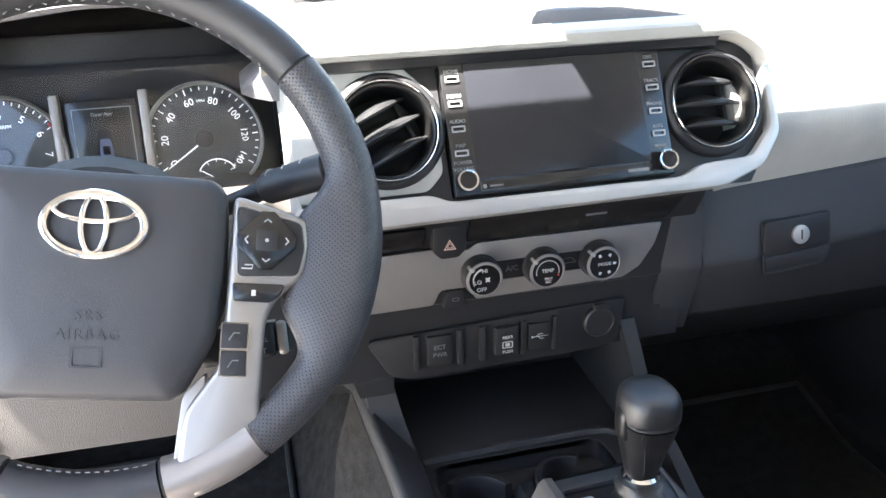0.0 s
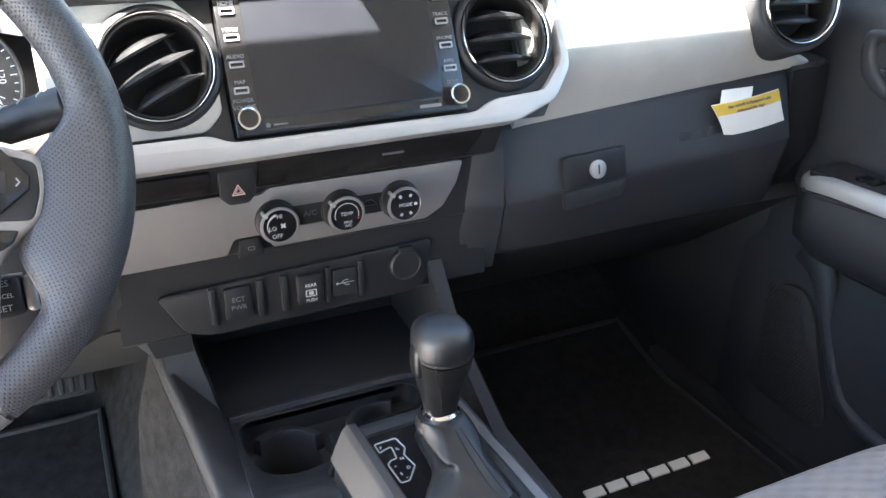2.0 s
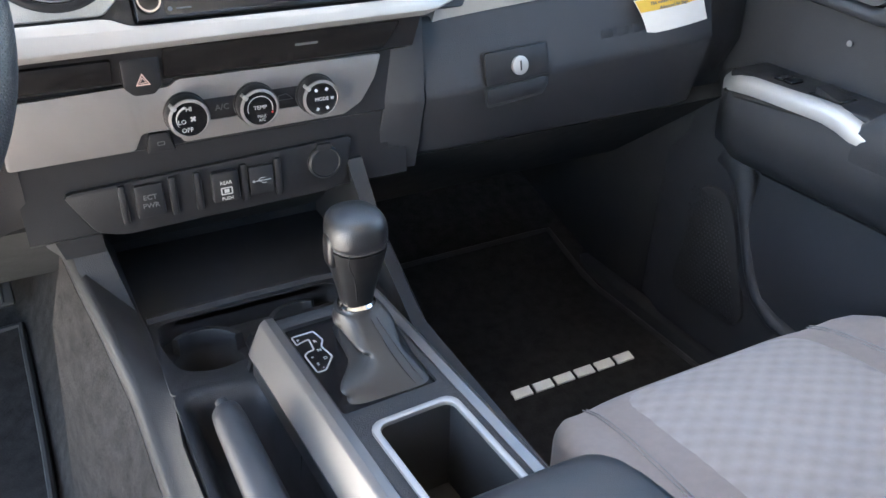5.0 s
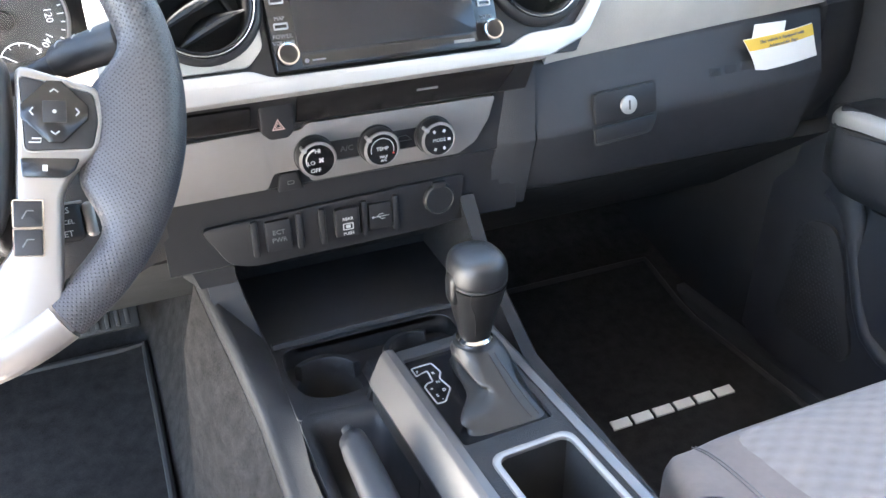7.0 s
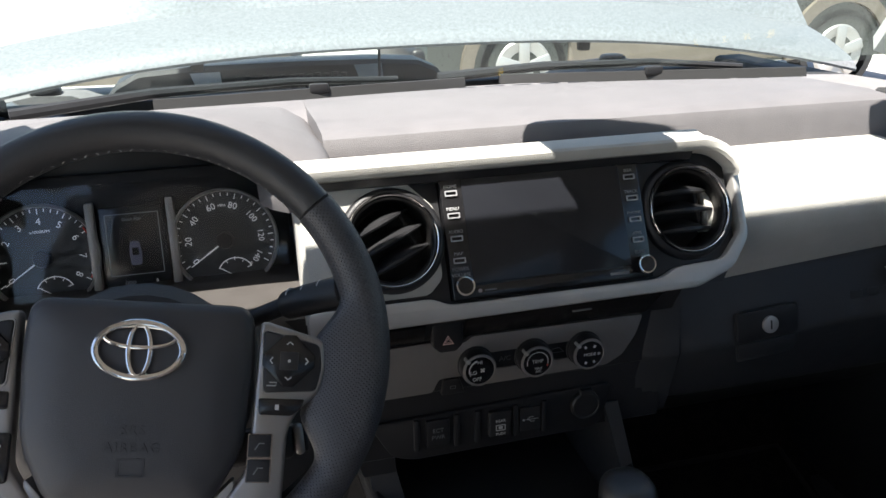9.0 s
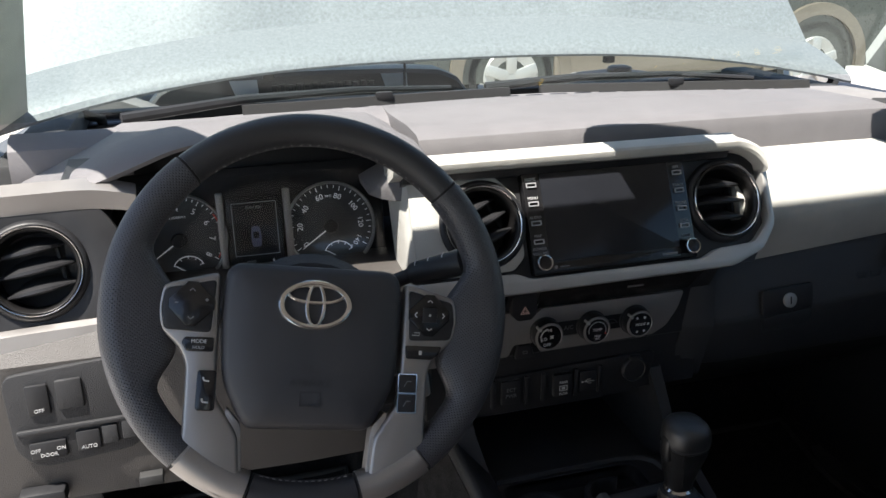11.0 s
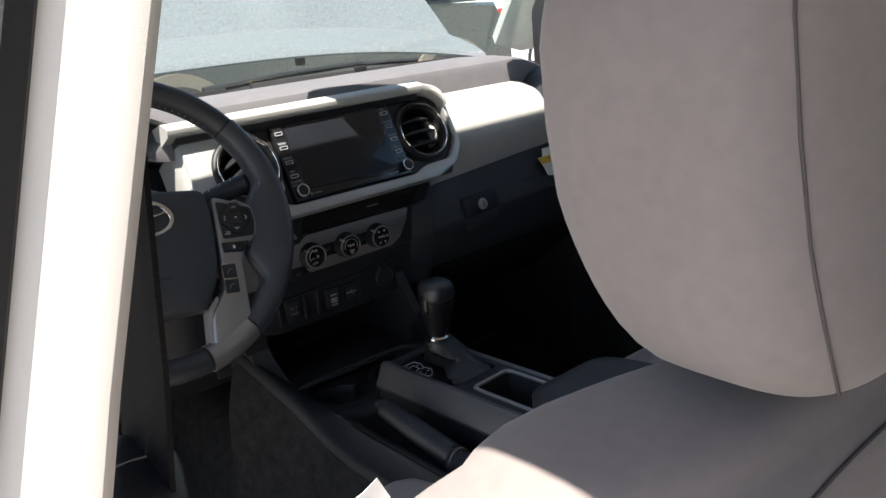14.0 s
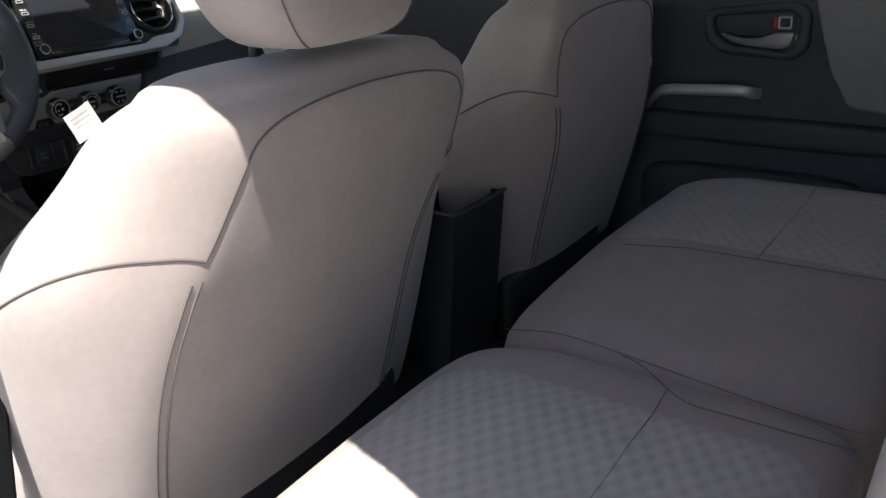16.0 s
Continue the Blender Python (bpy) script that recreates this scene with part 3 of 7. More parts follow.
# armrest with a silver nose and switches
rows = []
for i in range(31):
    y = 0.075 - 0.70 * i / 30
    g = smoothstep(0.0, 0.085, 0.075 - y)
    xo = 0.684 - 0.072 * g
    rows.append([(0.70, y, 0.520), (xo + 0.014, y, 0.520), (xo + 0.004, y, 0.514 + 0.012 * smoothstep(0, 0.25, -y)), (xo, y, 0.505), (xo, y, 0.475), (xo + 0.012 * g, y, 0.440), (xo + 0.035 * g, y, 0.412), (0.692, y, 0.396), (0.70, y, 0.396)])
part("armrest", loft(rows), M_blackgrain, fd, angle=50)
rows = []
for x, y, z, hh in ((0.676, 0.058, 0.506, 0.010), (0.660, 0.050, 0.516, 0.016), (0.642, 0.034, 0.526, 0.021), (0.627, 0.014, 0.534, 0.023), (0.618, -0.008, 0.538, 0.022), (0.614, -0.035, 0.540, 0.020), (0.612, -0.07, 0.541, 0.019), (0.611, -0.11, 0.542, 0.019), (0.611, -0.150, 0.543, 0.020), (0.610, -0.172, 0.541, 0.021), (0.610, -0.192, 0.536, 0.022), (0.612, -0.212, 0.531, 0.018), (0.616, -0.222, 0.527, 0.010)):
    rows.append([(x + 0.022, y, z - 0.001), (x + 0.010, y, z + 0.001), (x + 0.001, y, z - 0.003), (x - 0.003, y, z - 0.008), (x - 0.002, y, z - hh), (x + 0.012, y, z - hh - 0.001)])
part("armrest_trim", loft(rows), M_silver, fd, "satin silver armrest trim", angle=50)
part("trim_slot", tube([(0.6155 if k > 1 else 0.626, 0.016 - 0.0135 * k, 0.510 + 0.0012 * k) for k in range(15)], 0.0032, 6), M_rubber, fd, "dark slot under the trim")
part("armrest_pad", loft([[(0.616, y, 0.480), (0.609, y, 0.50), (0.609, y, zt - 0.016), (0.618, y, zt - 0.004), (0.640, y, zt), (0.69, y, zt), (0.69, y, 0.480)] for y, zt in ((-0.196, 0.540), (-0.21, 0.553), (-0.235, 0.562), (-0.30, 0.565), (-0.42, 0.565), (-0.60, 0.56))]), M_blackgrain, fd, "padded armrest top", angle=50)
part("switch_plate", bx(0.624, 0.690, -0.215, 0.012, 0.530, 0.5415, 0.004, 3), M_black, fd, "black switch plate")
for yy in (-0.052, -0.068):
    part("lock_switch", bx(0.640, 0.662, yy - 0.0065, yy + 0.0065, 0.540, 0.5455, 0.002), M_gloss, fd)
part("window_switch_well", bx(0.634, 0.668, -0.150, -0.105, 0.5405, 0.5425, 0.001), M_gloss, fd)
part("window_switch", loft([[(0.638, -0.146, 0.541), (0.664, -0.146, 0.541), (0.664, -0.146, 0.543), (0.638, -0.146, 0.543)], [(0.638, -0.112, 0.541), (0.664, -0.112, 0.541), (0.664, -0.112, 0.551), (0.638, -0.112, 0.551)]]), M_black, fd)
part("panel_dot", lathe([(0.004, 0), (0.004, 0.001), (0.0015, 0.0015)], 12), M_greyprint, fd, "small pale clip mark", m=pose(0.681, -0.110, 0.598, 0, -90, 0))
# lower pocket and speaker grille
ridge = ((0.030, 0.412, 0.010, 0.030), (0.004, 0.398, 0.014, 0.026), (-0.012, 0.376, 0.016, 0.020), (-0.024, 0.345, 0.016, 0.015), (-0.040, 0.300, 0.015, 0.013), (-0.058, 0.255, 0.015, 0.013), (-0.080, 0.218, 0.015, 0.013), (-0.112, 0.200, 0.015, 0.013), (-0.160, 0.192, 0.014, 0.013), (-0.30, 0.188, 0.012, 0.012), (-0.60, 0.188, 0.010, 0.010))
rows = []
for i, (y, z, hgt, w) in enumerate(ridge):
    p0, p1 = ridge[max(i - 1, 0)], ridge[min(i + 1, len(ridge) - 1)]
    ty, tz = p1[0] - p0[0], p1[1] - p0[1]
    l = math.hypot(ty, tz)
    ny, nz = -tz / l, ty / l
    rows.append([(0.672 - hgt * math.sin(a), y + ny * w * math.cos(a), z + nz * w * math.cos(a)) for a in [math.pi * k / 10 for k in range(11)]] + [(0.69, y, z)])
part("pocket_ridge", loft(rows), M_blackgrain, fd, "rounded ridge round the door pocket", angle=60)
part("pocket_face", loft([[(0.672, y, 0.19), (0.664, y, 0.23), (0.660, y, 0.33), (0.664, y, 0.40), (0.69, y, 0.41), (0.69, y, 0.19)] for y in (-0.040, -0.10, -0.2, -0.4, -0.6)]), M_blackgrain, fd, "door pocket face", angle=60)
part("speaker_grille", plate(soften([(-0.11, 0.15), (-0.08, 0.345), (-0.03, 0.352), (-0.008, 0.320), (0.046, 0.175), (0.03, 0.15)], 0.03), [], 0.006, 0.003), M_rubber, fd, "black perforated speaker grille", m=pose(0.668, -0.02, 0.0, 90, 0, -90))
bm = bmesh.new()
for i in range(30):
    for j in range(20):
        u, v = -0.095 + 0.0070 * j + 0.0035 * (i % 2), 0.160 + 0.0060 * i
        if u < 0.036 - 0.40 * (v - 0.175) - 0.004:
            bm = merge(bm, moved(lathe([(0.0016, 0), (0.0016, 0.0015)], 5), T(u, v, 0.0055)))
tagged(part("grille_texture", bm, M_grain, fd, "fine raised grille texture", m=pose(0.668, -0.02, 0.0, 90, 0, -90)), kind="stuff")
part("sail_panel", plate(soften([(0.0, 0.0), (0.19, 0.0), (0.19, 0.09), (0.15, 0.22), (0.12, 0.30), (0.0, 0.16)], 0.02), [], 0.026, 0.008, seg=3), M_black, fd, "black triangular mirror panel", m=pose(0.690, 0.225, 0.762, 90, 0, -90))
rd = door("door_rear_passenger", -0.735, -1.45, "black moulded inner panel of the closed rear passenger door", False)
handle_set(rd, -1.085, 0.668)
rows = []
path = [(-0.878, 0.505, 0.0), (-0.890, 0.520, 0.5), (-0.903, 0.535, 0.85), (-0.918, 0.547, 1.0), (-0.94, 0.550, 1.0), (-1.00, 0.553, 1.0), (-1.05, 0.555, 1.0), (-1.075, 0.556, 1.0), (-1.090, 0.553, 0.9), (-1.100, 0.549, 0.5), (-1.106, 0.546, 0.0)]
for y, z, e in path:
    rows.append([(0.690 - 0.034 * e + 0.010 * math.cos(a), y, z + 0.0115 * math.sin(a)) for a in [k * math.pi / 6 for k in range(12)]])
part("grab_bar", loft(rows), M_silver, rd, "satin silver pull bar", angle=60)
part("armrest", blob(0.034, 0.30, 0.028, 0.4, 0.35, 28, 16), M_blackgrain, rd, m=T(0.69, -1.10, 0.475))
part("door_insert", plate(soften([(1.175, 0.775), (1.195, 0.70), (1.225, 0.60), (1.262, 0.535), (1.45, 0.515), (1.45, 0.775)], 0.012), [], 0.022, 0.008, seg=3), M_insert, rd, "grey padded door insert", m=pose(0.686, 0, 0, 90, 0, -90))
part("lower_bulge", blob(0.03, 0.22, 0.07, 0.4, 0.4, 28, 16), M_blackgrain, rd, m=T(0.675, -1.10, 0.33))
for nm, ya, yb in (("window_passenger_front", 0.10, -0.66), ("window_passenger_rear", -0.76, -1.42)):
    w = solid(nm, loft([[(0.712, ya, 0.76), (0.716, ya, 0.76), (0.716, yb, 0.76), (0.712, yb, 0.76)], [(0.632, ya - 0.28 if "front" in nm else ya, 1.17), (0.636, ya - 0.28 if "front" in nm else ya, 1.17), (0.636, yb, 1.17), (0.632, yb, 1.17)]]), M_glass if "front" in nm else M_tint, "clear side window glass in the door", "window", kind="structure")
    w.visible_shadow = "rear" in nm
solid("trim_window_frame", loft([[(0.69, -0.655, 0.765), (0.73, -0.655, 0.765), (0.73, -0.69, 0.765), (0.69, -0.69, 0.765)], [(0.62, -0.655, 1.18), (0.65, -0.655, 1.18), (0.65, -0.69, 1.18), (0.62, -0.69, 1.18)]]), M_black, "black window frame of the door", "frame", kind="structure")
# ---- dashboard ----
dash = thing("dashboard", "two-tone grey dashboard with light ash panels and silver trim", "dashboard")
HU = pose(0, 0.0165, 0.7435, 64)               # plane of the centre bezel: x across, y up, z to the driver
LOW = pose(0, 0.040, 0.582, 90)             # plane of the controls below it


def dash_row(x):
    e = smoothstep(0.50, 0.66, abs(x))
    lift = 0.004 * math.cos(x * 2.2)
    drop = 0.045 * e + 0.022 * smoothstep(0.58, 0.68, -x)
    back = 0.49 - 0.13 * (x / 0.66) ** 2
    g = 1 - smoothstep(-0.235, -0.205, x)     # set back under the instrument hood
    if g > 0.5:
        return [(x, back + 0.05, 0.74), (x, back + 0.03, 0.800 - drop), (x, back - 0.02, 0.818 - drop + lift), (x, 0.34, 0.838 - drop + lift), (x, 0.32, 0.837), (x, 0.30, 0.832), (x, 0.285, 0.82), (x, 0.28, 0.80), (x, 0.28, 0.782), (x, 0.29, 0.74)]
    return [(x, back + 0.05, 0.74), (x, back + 0.03, 0.800 - drop), (x, back - 0.02, 0.818 - drop + lift), (x, 0.30, 0.834 - drop + lift), (x, 0.19, 0.837 - drop + lift), (x, 0.136, 0.834 - drop + lift), (x, 0.124, 0.829 - drop + lift), (x, 0.117, 0.819 - drop), (x, 0.113, 0.782 - drop), (x, 0.15, 0.74)]


part("dash_top", loft([dash_row(x) for x in sorted([-0.73 + 1.46 * i / 52 for i in range(53)] + [-0.2201, -0.2199, 0.76, 0.80])]), M_dashtop, dash, "grey grained dash top, sunlit", angle=35)
# passenger side: bulging light panel over a dark lower dash
rows = []
for i in range(33):
    x = 0.20 + 0.415 * i / 32
    t = smoothstep(0.485, 0.625, x)
    bot = 0.630 + 0.108 * (x - 0.25)
    top = 0.789 - 0.010 * max(0.0, x - 0.40) - 0.105 * t
    size = (top - bot) / 0.15
    back = 0.110 - 0.045 * t
    front = 0.025 + 0.012 * t
    pts = []
    for k, e in ((1.0, 0.0), (0.985, 0.20), (0.92, 0.48), (0.82, 0.74), (0.70, 0.91), (0.58, 0.985), (0.52, 1.0), (0.46, 0.985), (0.36, 0.92), (0.20, 0.78), (0.06, 0.66), (0.0, 0.62)):
        pts.append((x, back + (front - back) * e, bot + (top - bot) * k))
    pts += [(x, 0.12, bot - 0.003), (x, 0.15, top)]
    rows.append(pts)
part("passenger_panel", loft(rows), M_cream, dash, "light ash soft passenger panel", angle=40)
part("panel_ledge", loft([[(x, y, z), (x, y - 0.006, z + 0.003), (x, y - 0.004, z + 0.009), (x, y + 0.04, z + 0.012), (x, y + 0.05, z)] for x, y, z in ((0.598, 0.050, 0.662), (0.620, 0.048, 0.665), (0.645, 0.052, 0.664), (0.672, 0.066, 0.662))]), M_blackgrain, dash, "black ledge under the outer vent", angle=50)
part("lower_dash", bx(0.10, 0.685, 0.078, 0.22, 0.49, 0.662, 0.01), M_blackgrain, dash)
part("under_dash", loft([[(x, 0.07, 0.475), (x, 0.30, 0.30), (x, 0.55, 0.28), (x, 0.55, 0.60), (x, 0.2, 0.60)] for x in (-0.70, -0.35, 0.0, 0.35, 0.69)]), M_rubber, dash, smooth=False)
part("end_panel", loft([[(x, 0.075 + 0.02 * k, 0.50), (x, 0.045 + 0.02 * k, 0.56), (x, 0.045 + 0.02 * k, 0.665), (x, 0.16, 0.69), (x, 0.2, 0.5)] for k, x in ((0, 0.603), (0.2, 0.65), (1, 0.688))]), M_black, dash, angle=50)
# lower driver panels
part("knee_panel", loft([[(x, 0.03 + g, 0.47 + 0.02 * abs(x + 0.4)), (x, -0.022 + g, 0.485 + 0.02 * abs(x + 0.4)), (x, -0.032 + g, 0.53), (x, -0.028 + g, 0.66), (x, -0.005 + g, 0.685), (x, 0.16, 0.685), (x, 0.16, 0.47)] for x, g in [(q, 0.075 * smoothstep(-0.33, -0.235, q)) for q in [-0.765 + 0.535 * i / 30 for i in range(31)]]]), M_warmgrey, dash, "warm grey driver's knee panel", angle=40)
part("knee_slot", bx(-0.590, -0.565, -0.040, -0.01, 0.500, 0.512, 0.001), M_rubber, dash)
part("knee_seam", bx(-0.5455, -0.544, -0.0335, -0.02, 0.495, 0.550), M_rubber, dash)
part("hood_release", bx(-0.712, -0.665, -0.046, -0.02, 0.498, 0.516, 0.004), M_black, dash)
# side cheek of the stack, below and left of the bezel
part("stack_cheek", loft([[(-0.262 + 0.012 * k, 0.22, z), (-0.258 + 0.012 * k, 0.085, z), (-0.238 + 0.010 * k, 0.052, z), (-0.17, 0.052, z), (-0.17, 0.22, z)] for k, z in ((3, 0.445), (2, 0.48), (1, 0.54), (0, 0.60), (0, 0.68))]), M_black, dash, angle=40)


HOOD_FRONT = soften([(-0.735, 0.735), (-0.715, 0.770), (-0.635, 0.812), (-0.585, 0.828), (-0.511, 0.857), (-0.416, 0.868), (-0.352, 0.866), (-0.312, 0.850), (-0.262, 0.824), (-0.226, 0.815), (-0.214, 0.800), (-0.214, 0.745)], 0.020, 3)[4:-4]
HOOD_CREST = soften([(-0.745, 0.735), (-0.730, 0.772), (-0.645, 0.818), (-0.575, 0.857), (-0.513, 0.872), (-0.447, 0.877), (-0.345, 0.873), (-0.290, 0.861), (-0.245, 0.846), (-0.220, 0.830), (-0.212, 0.805), (-0.212, 0.745)], 0.020, 3)[4:-4]


def arch(y, w, sink=0.0, inset=0.0):
    """Outline of the instrument hood at depth y: w runs from the front edge to the crest."""
    out = []
    for (xa, za), (xb, zb) in zip(HOOD_FRONT, HOOD_CREST):
        x, z = xa + (xb - xa) * w, za + (zb - za) * w
        out.append((-0.422 + (x + 0.422) * (1 - inset / 0.20), y, 0.79 + (z - 0.79) * (1 - (inset + sink) / 0.10)))
    return out


hood = [arch(0.058, 0, inset=0.003), arch(0.054, 0.15), arch(0.060, 0.45), arch(0.085, 0.80), arch(0.12, 1.0), arch(0.20, 1.0, 0.014)]
hood.append([(x, y, min(z, 0.836)) for x, y, z in arch(0.36, 1.0, 0.02)])
part("instrument_hood", loft(hood, close_u=False, caps=False), M_dashtop, dash, "grey hood over the instruments", angle=60)
part("hood_lining", loft([arch(0.058, 0, inset=0.003), arch(0.10, 0, inset=0.008), arch(0.19, 0, inset=0.014)], close_u=False, caps=False), M_black, dash, "black lining inside the hood", angle=60)
part("cluster_surround", bx(-0.572, -0.262, 0.185, 0.24, 0.63, 0.832, 0.005), M_black, dash)
part("cluster_sill", loft([[(x, 0.02, 0.672), (x, 0.10, 0.668), (x, 0.165, 0.662), (x, 0.165, 0.65), (x, 0.02, 0.65)] for x in (-0.61, -0.5, -0.4, -0.3, -0.25)]), M_black, dash)
part("cluster_cheek", loft([[(-0.615, 0.045, 0.68), (-0.60, 0.17, 0.68), (-0.64, 0.17, 0.68), (-0.64, 0.045, 0.68)], [(-0.612, 0.055, 0.82), (-0.60, 0.17, 0.83), (-0.64, 0.17, 0.83), (-0.64, 0.055, 0.82)]]), M_black, dash)

# centre bezel: silver surround, black inner field, light cheek round the inner vent
ctr = [(-0.250, -0.080), (0.200, -0.080), (0.222, -0.05), (0.222, 0.05), (0.20, 0.076), (-0.25, 0.076)]
part("bezel_field", plate(ctr, [ring(0.168, 0.004, 0.050, 36), ring(-0.168, 0.004, 0.050, 36), rounded(-0.114, 0.114, -0.066, 0.066, 0.004)], 0.006), M_black, dash, m=HU @ T(0, 0, -0.012))
frame_c = [(-0.262, -0.086), (0.165, -0.083), (0.212, -0.066), (0.236, -0.034), (0.236, 0.046), (0.216, 0.070), (0.17, 0.080), (0.10, 0.080), (0.10, 0.072), (0.168, 0.072), (0.208, 0.066), (0.2265, 0.044), (0.2265, -0.026), (0.200, -0.055), (0.142, -0.058), (0.120, -0.0685), (-0.118, -0.0685), (-0.135, -0.060), (-0.262, -0.060)]
part("bezel_silver", plate(soften(frame_c, 0.008), [], 0.022, 0.004), M_silver, dash, "satin silver centre bezel", m=HU @ T(0, 0, -0.018))
part("bezel_brow", loft([[(x, 0.0725, 0.0155), (x, 0.0755, 0.0190), (x, 0.0815, 0.0215), (x, 0.085, 0.0205), (x, 0.098, 0.004), (x, 0.104, -0.030), (x, 0.0725, -0.030)] for x in [-0.275 + 0.465 * i / 20 for i in range(21)]] + [[(x, 0.0725 - d, 0.0155), (x + 0.2 * (0.0755 - 0.0725), 0.0755 - d, 0.0185), (x + f * 0.004, 0.0815 - d * 0.97, 0.0200), (x + f * 0.006, 0.085 - d * 0.95, 0.0180), (x + f * 0.008, 0.092 - d * 0.9, 0.004), (x + f * 0.008, 0.096 - d * 0.9, -0.030), (x, 0.0725 - d, -0.030)] for x, d, f in ((0.198, 0.0015, 0.2), (0.206, 0.0045, 0.4), (0.214, 0.0100, 0.6), (0.221, 0.0175, 0.6), (0.2255, 0.0255, 0.3), (0.2275, 0.0320, 0.0))], True, True), M_cream, dash, "light brow over the centre bezel", m=HU @ T(0, -0.005, 0), angle=30)
part("brow_underside", loft([[(x, 0.0655, 0.004), (x, 0.0690, 0.008), (x, 0.0718, 0.012), (x, 0.0718, -0.03), (x, 0.0655, -0.03)] for x in [-0.262 + 0.44 * i / 12 for i in range(13)]]), M_black, dash, "black underside of the brow", m=HU @ T(0, -0.005, 0), angle=30)
cheek = soften([(-0.256, -0.056), (-0.136, -0.056), (-0.120, -0.040), (-0.120, 0.035), (-0.150, 0.066), (-0.256, 0.066)], 0.006)
part("bezel_cheek", plate(cheek, [ring(-0.168, 0.004, 0.050, 36)], 0.012, 0.003), M_cream, dash, "light ash cheek round the vent", m=HU @ T(0, 0, -0.014))
part("bezel_wing", loft([[(-0.254, y, -0.006), (-0.259, y * 0.97, -0.014), (-0.262, y * 0.93, -0.035), (-0.260, y * 0.9, -0.10), (-0.245, y, -0.03)] for y in (-0.075, -0.03, 0.03, 0.066)]), M_cream, dash, "light ash wing beside the instruments", m=HU, angle=50)
part("hood_strip", loft([[(x, y0, zt), (x, y0 - 0.004, zt - 0.006), (x, y0, zt - h_), (x, y0 + 0.06, zt - h_), (x, y0 + 0.07, zt)] for x, y0, zt, h_ in ((-0.218, 0.050, 0.818, 0.038), (-0.245, 0.052, 0.824, 0.049), (-0.268, 0.060, 0.808, 0.034), (-0.284, 0.072, 0.796, 0.020), (-0.294, 0.086, 0.786, 0.008))]), M_dashtop, dash, "light strip from the brow to the instrument hood", angle=40)
# left pod for the driver's outer vent
PODL = pose(-0.668, 0.022, 0.745, 72, 0, 4)
part("pod_face", plate(soften([(-0.075, -0.062), (0.085, -0.062), (0.092, 0.03), (0.06, 0.078), (-0.075, 0.078)], 0.02), [ring(0, 0, 0.050, 36)], 0.03, 0.006), M_black, dash, m=PODL @ T(0, 0, -0.03))
part("pod_trim", loft([[(x, -0.058 - 0.10 * max(0, -x) ** 1.5, 0.006), (x, -0.064 - 0.1 * max(0, -x) ** 1.5, 0.014), (x, -0.082, 0.012), (x, -0.092, -0.002), (x, -0.06, -0.03)] for x in [-0.08 + 0.19 * i / 12 for i in range(13)]]), M_silverdark, dash, "silver trim below the outer vent", m=PODL, angle=40)
part("pod_brow", loft([[(x, 0.060 - 1.8 * max(0, x - 0.04) ** 2, 0.0), (x, 0.080 - 2.2 * max(0, x - 0.04) ** 2, 0.012), (x, 0.094 - 2.2 * max(0, x - 0.04) ** 2, -0.01), (x, 0.085, -0.06)] for x in [-0.08 + 0.19 * i / 12 for i in range(13)]]), M_silverdark, dash, "silver brow over the outer vent", m=PODL, angle=40)
# right pod
PODR = pose(0.552, 0.010, 0.757, 76, 0, -10)
part("pod_barrel", loft([[(r * math.cos(a), r * math.sin(a), z) for a in [2 * math.pi * i / 48 for i in range(48)]] for r, z in ((0.0490, -0.01), (0.0490, 0.004), (0.0550, 0.005), (0.0575, 0.002), (0.0595, -0.006), (0.0620, -0.022), (0.0660, -0.050), (0.0720, -0.090), (0.080, -0.13))], True, False), M_blackgrain, dash, "flared black housing of the outer vent", m=PODR, angle=60)



def turned(prof, n=48):
    """Open ring swept round the z axis from (radius, height) pairs."""
    return loft([[(r * math.cos(a), r * math.sin(a), z) for a in [2 * math.pi * i / n for i in range(n)]] for r, z in prof], True, False)


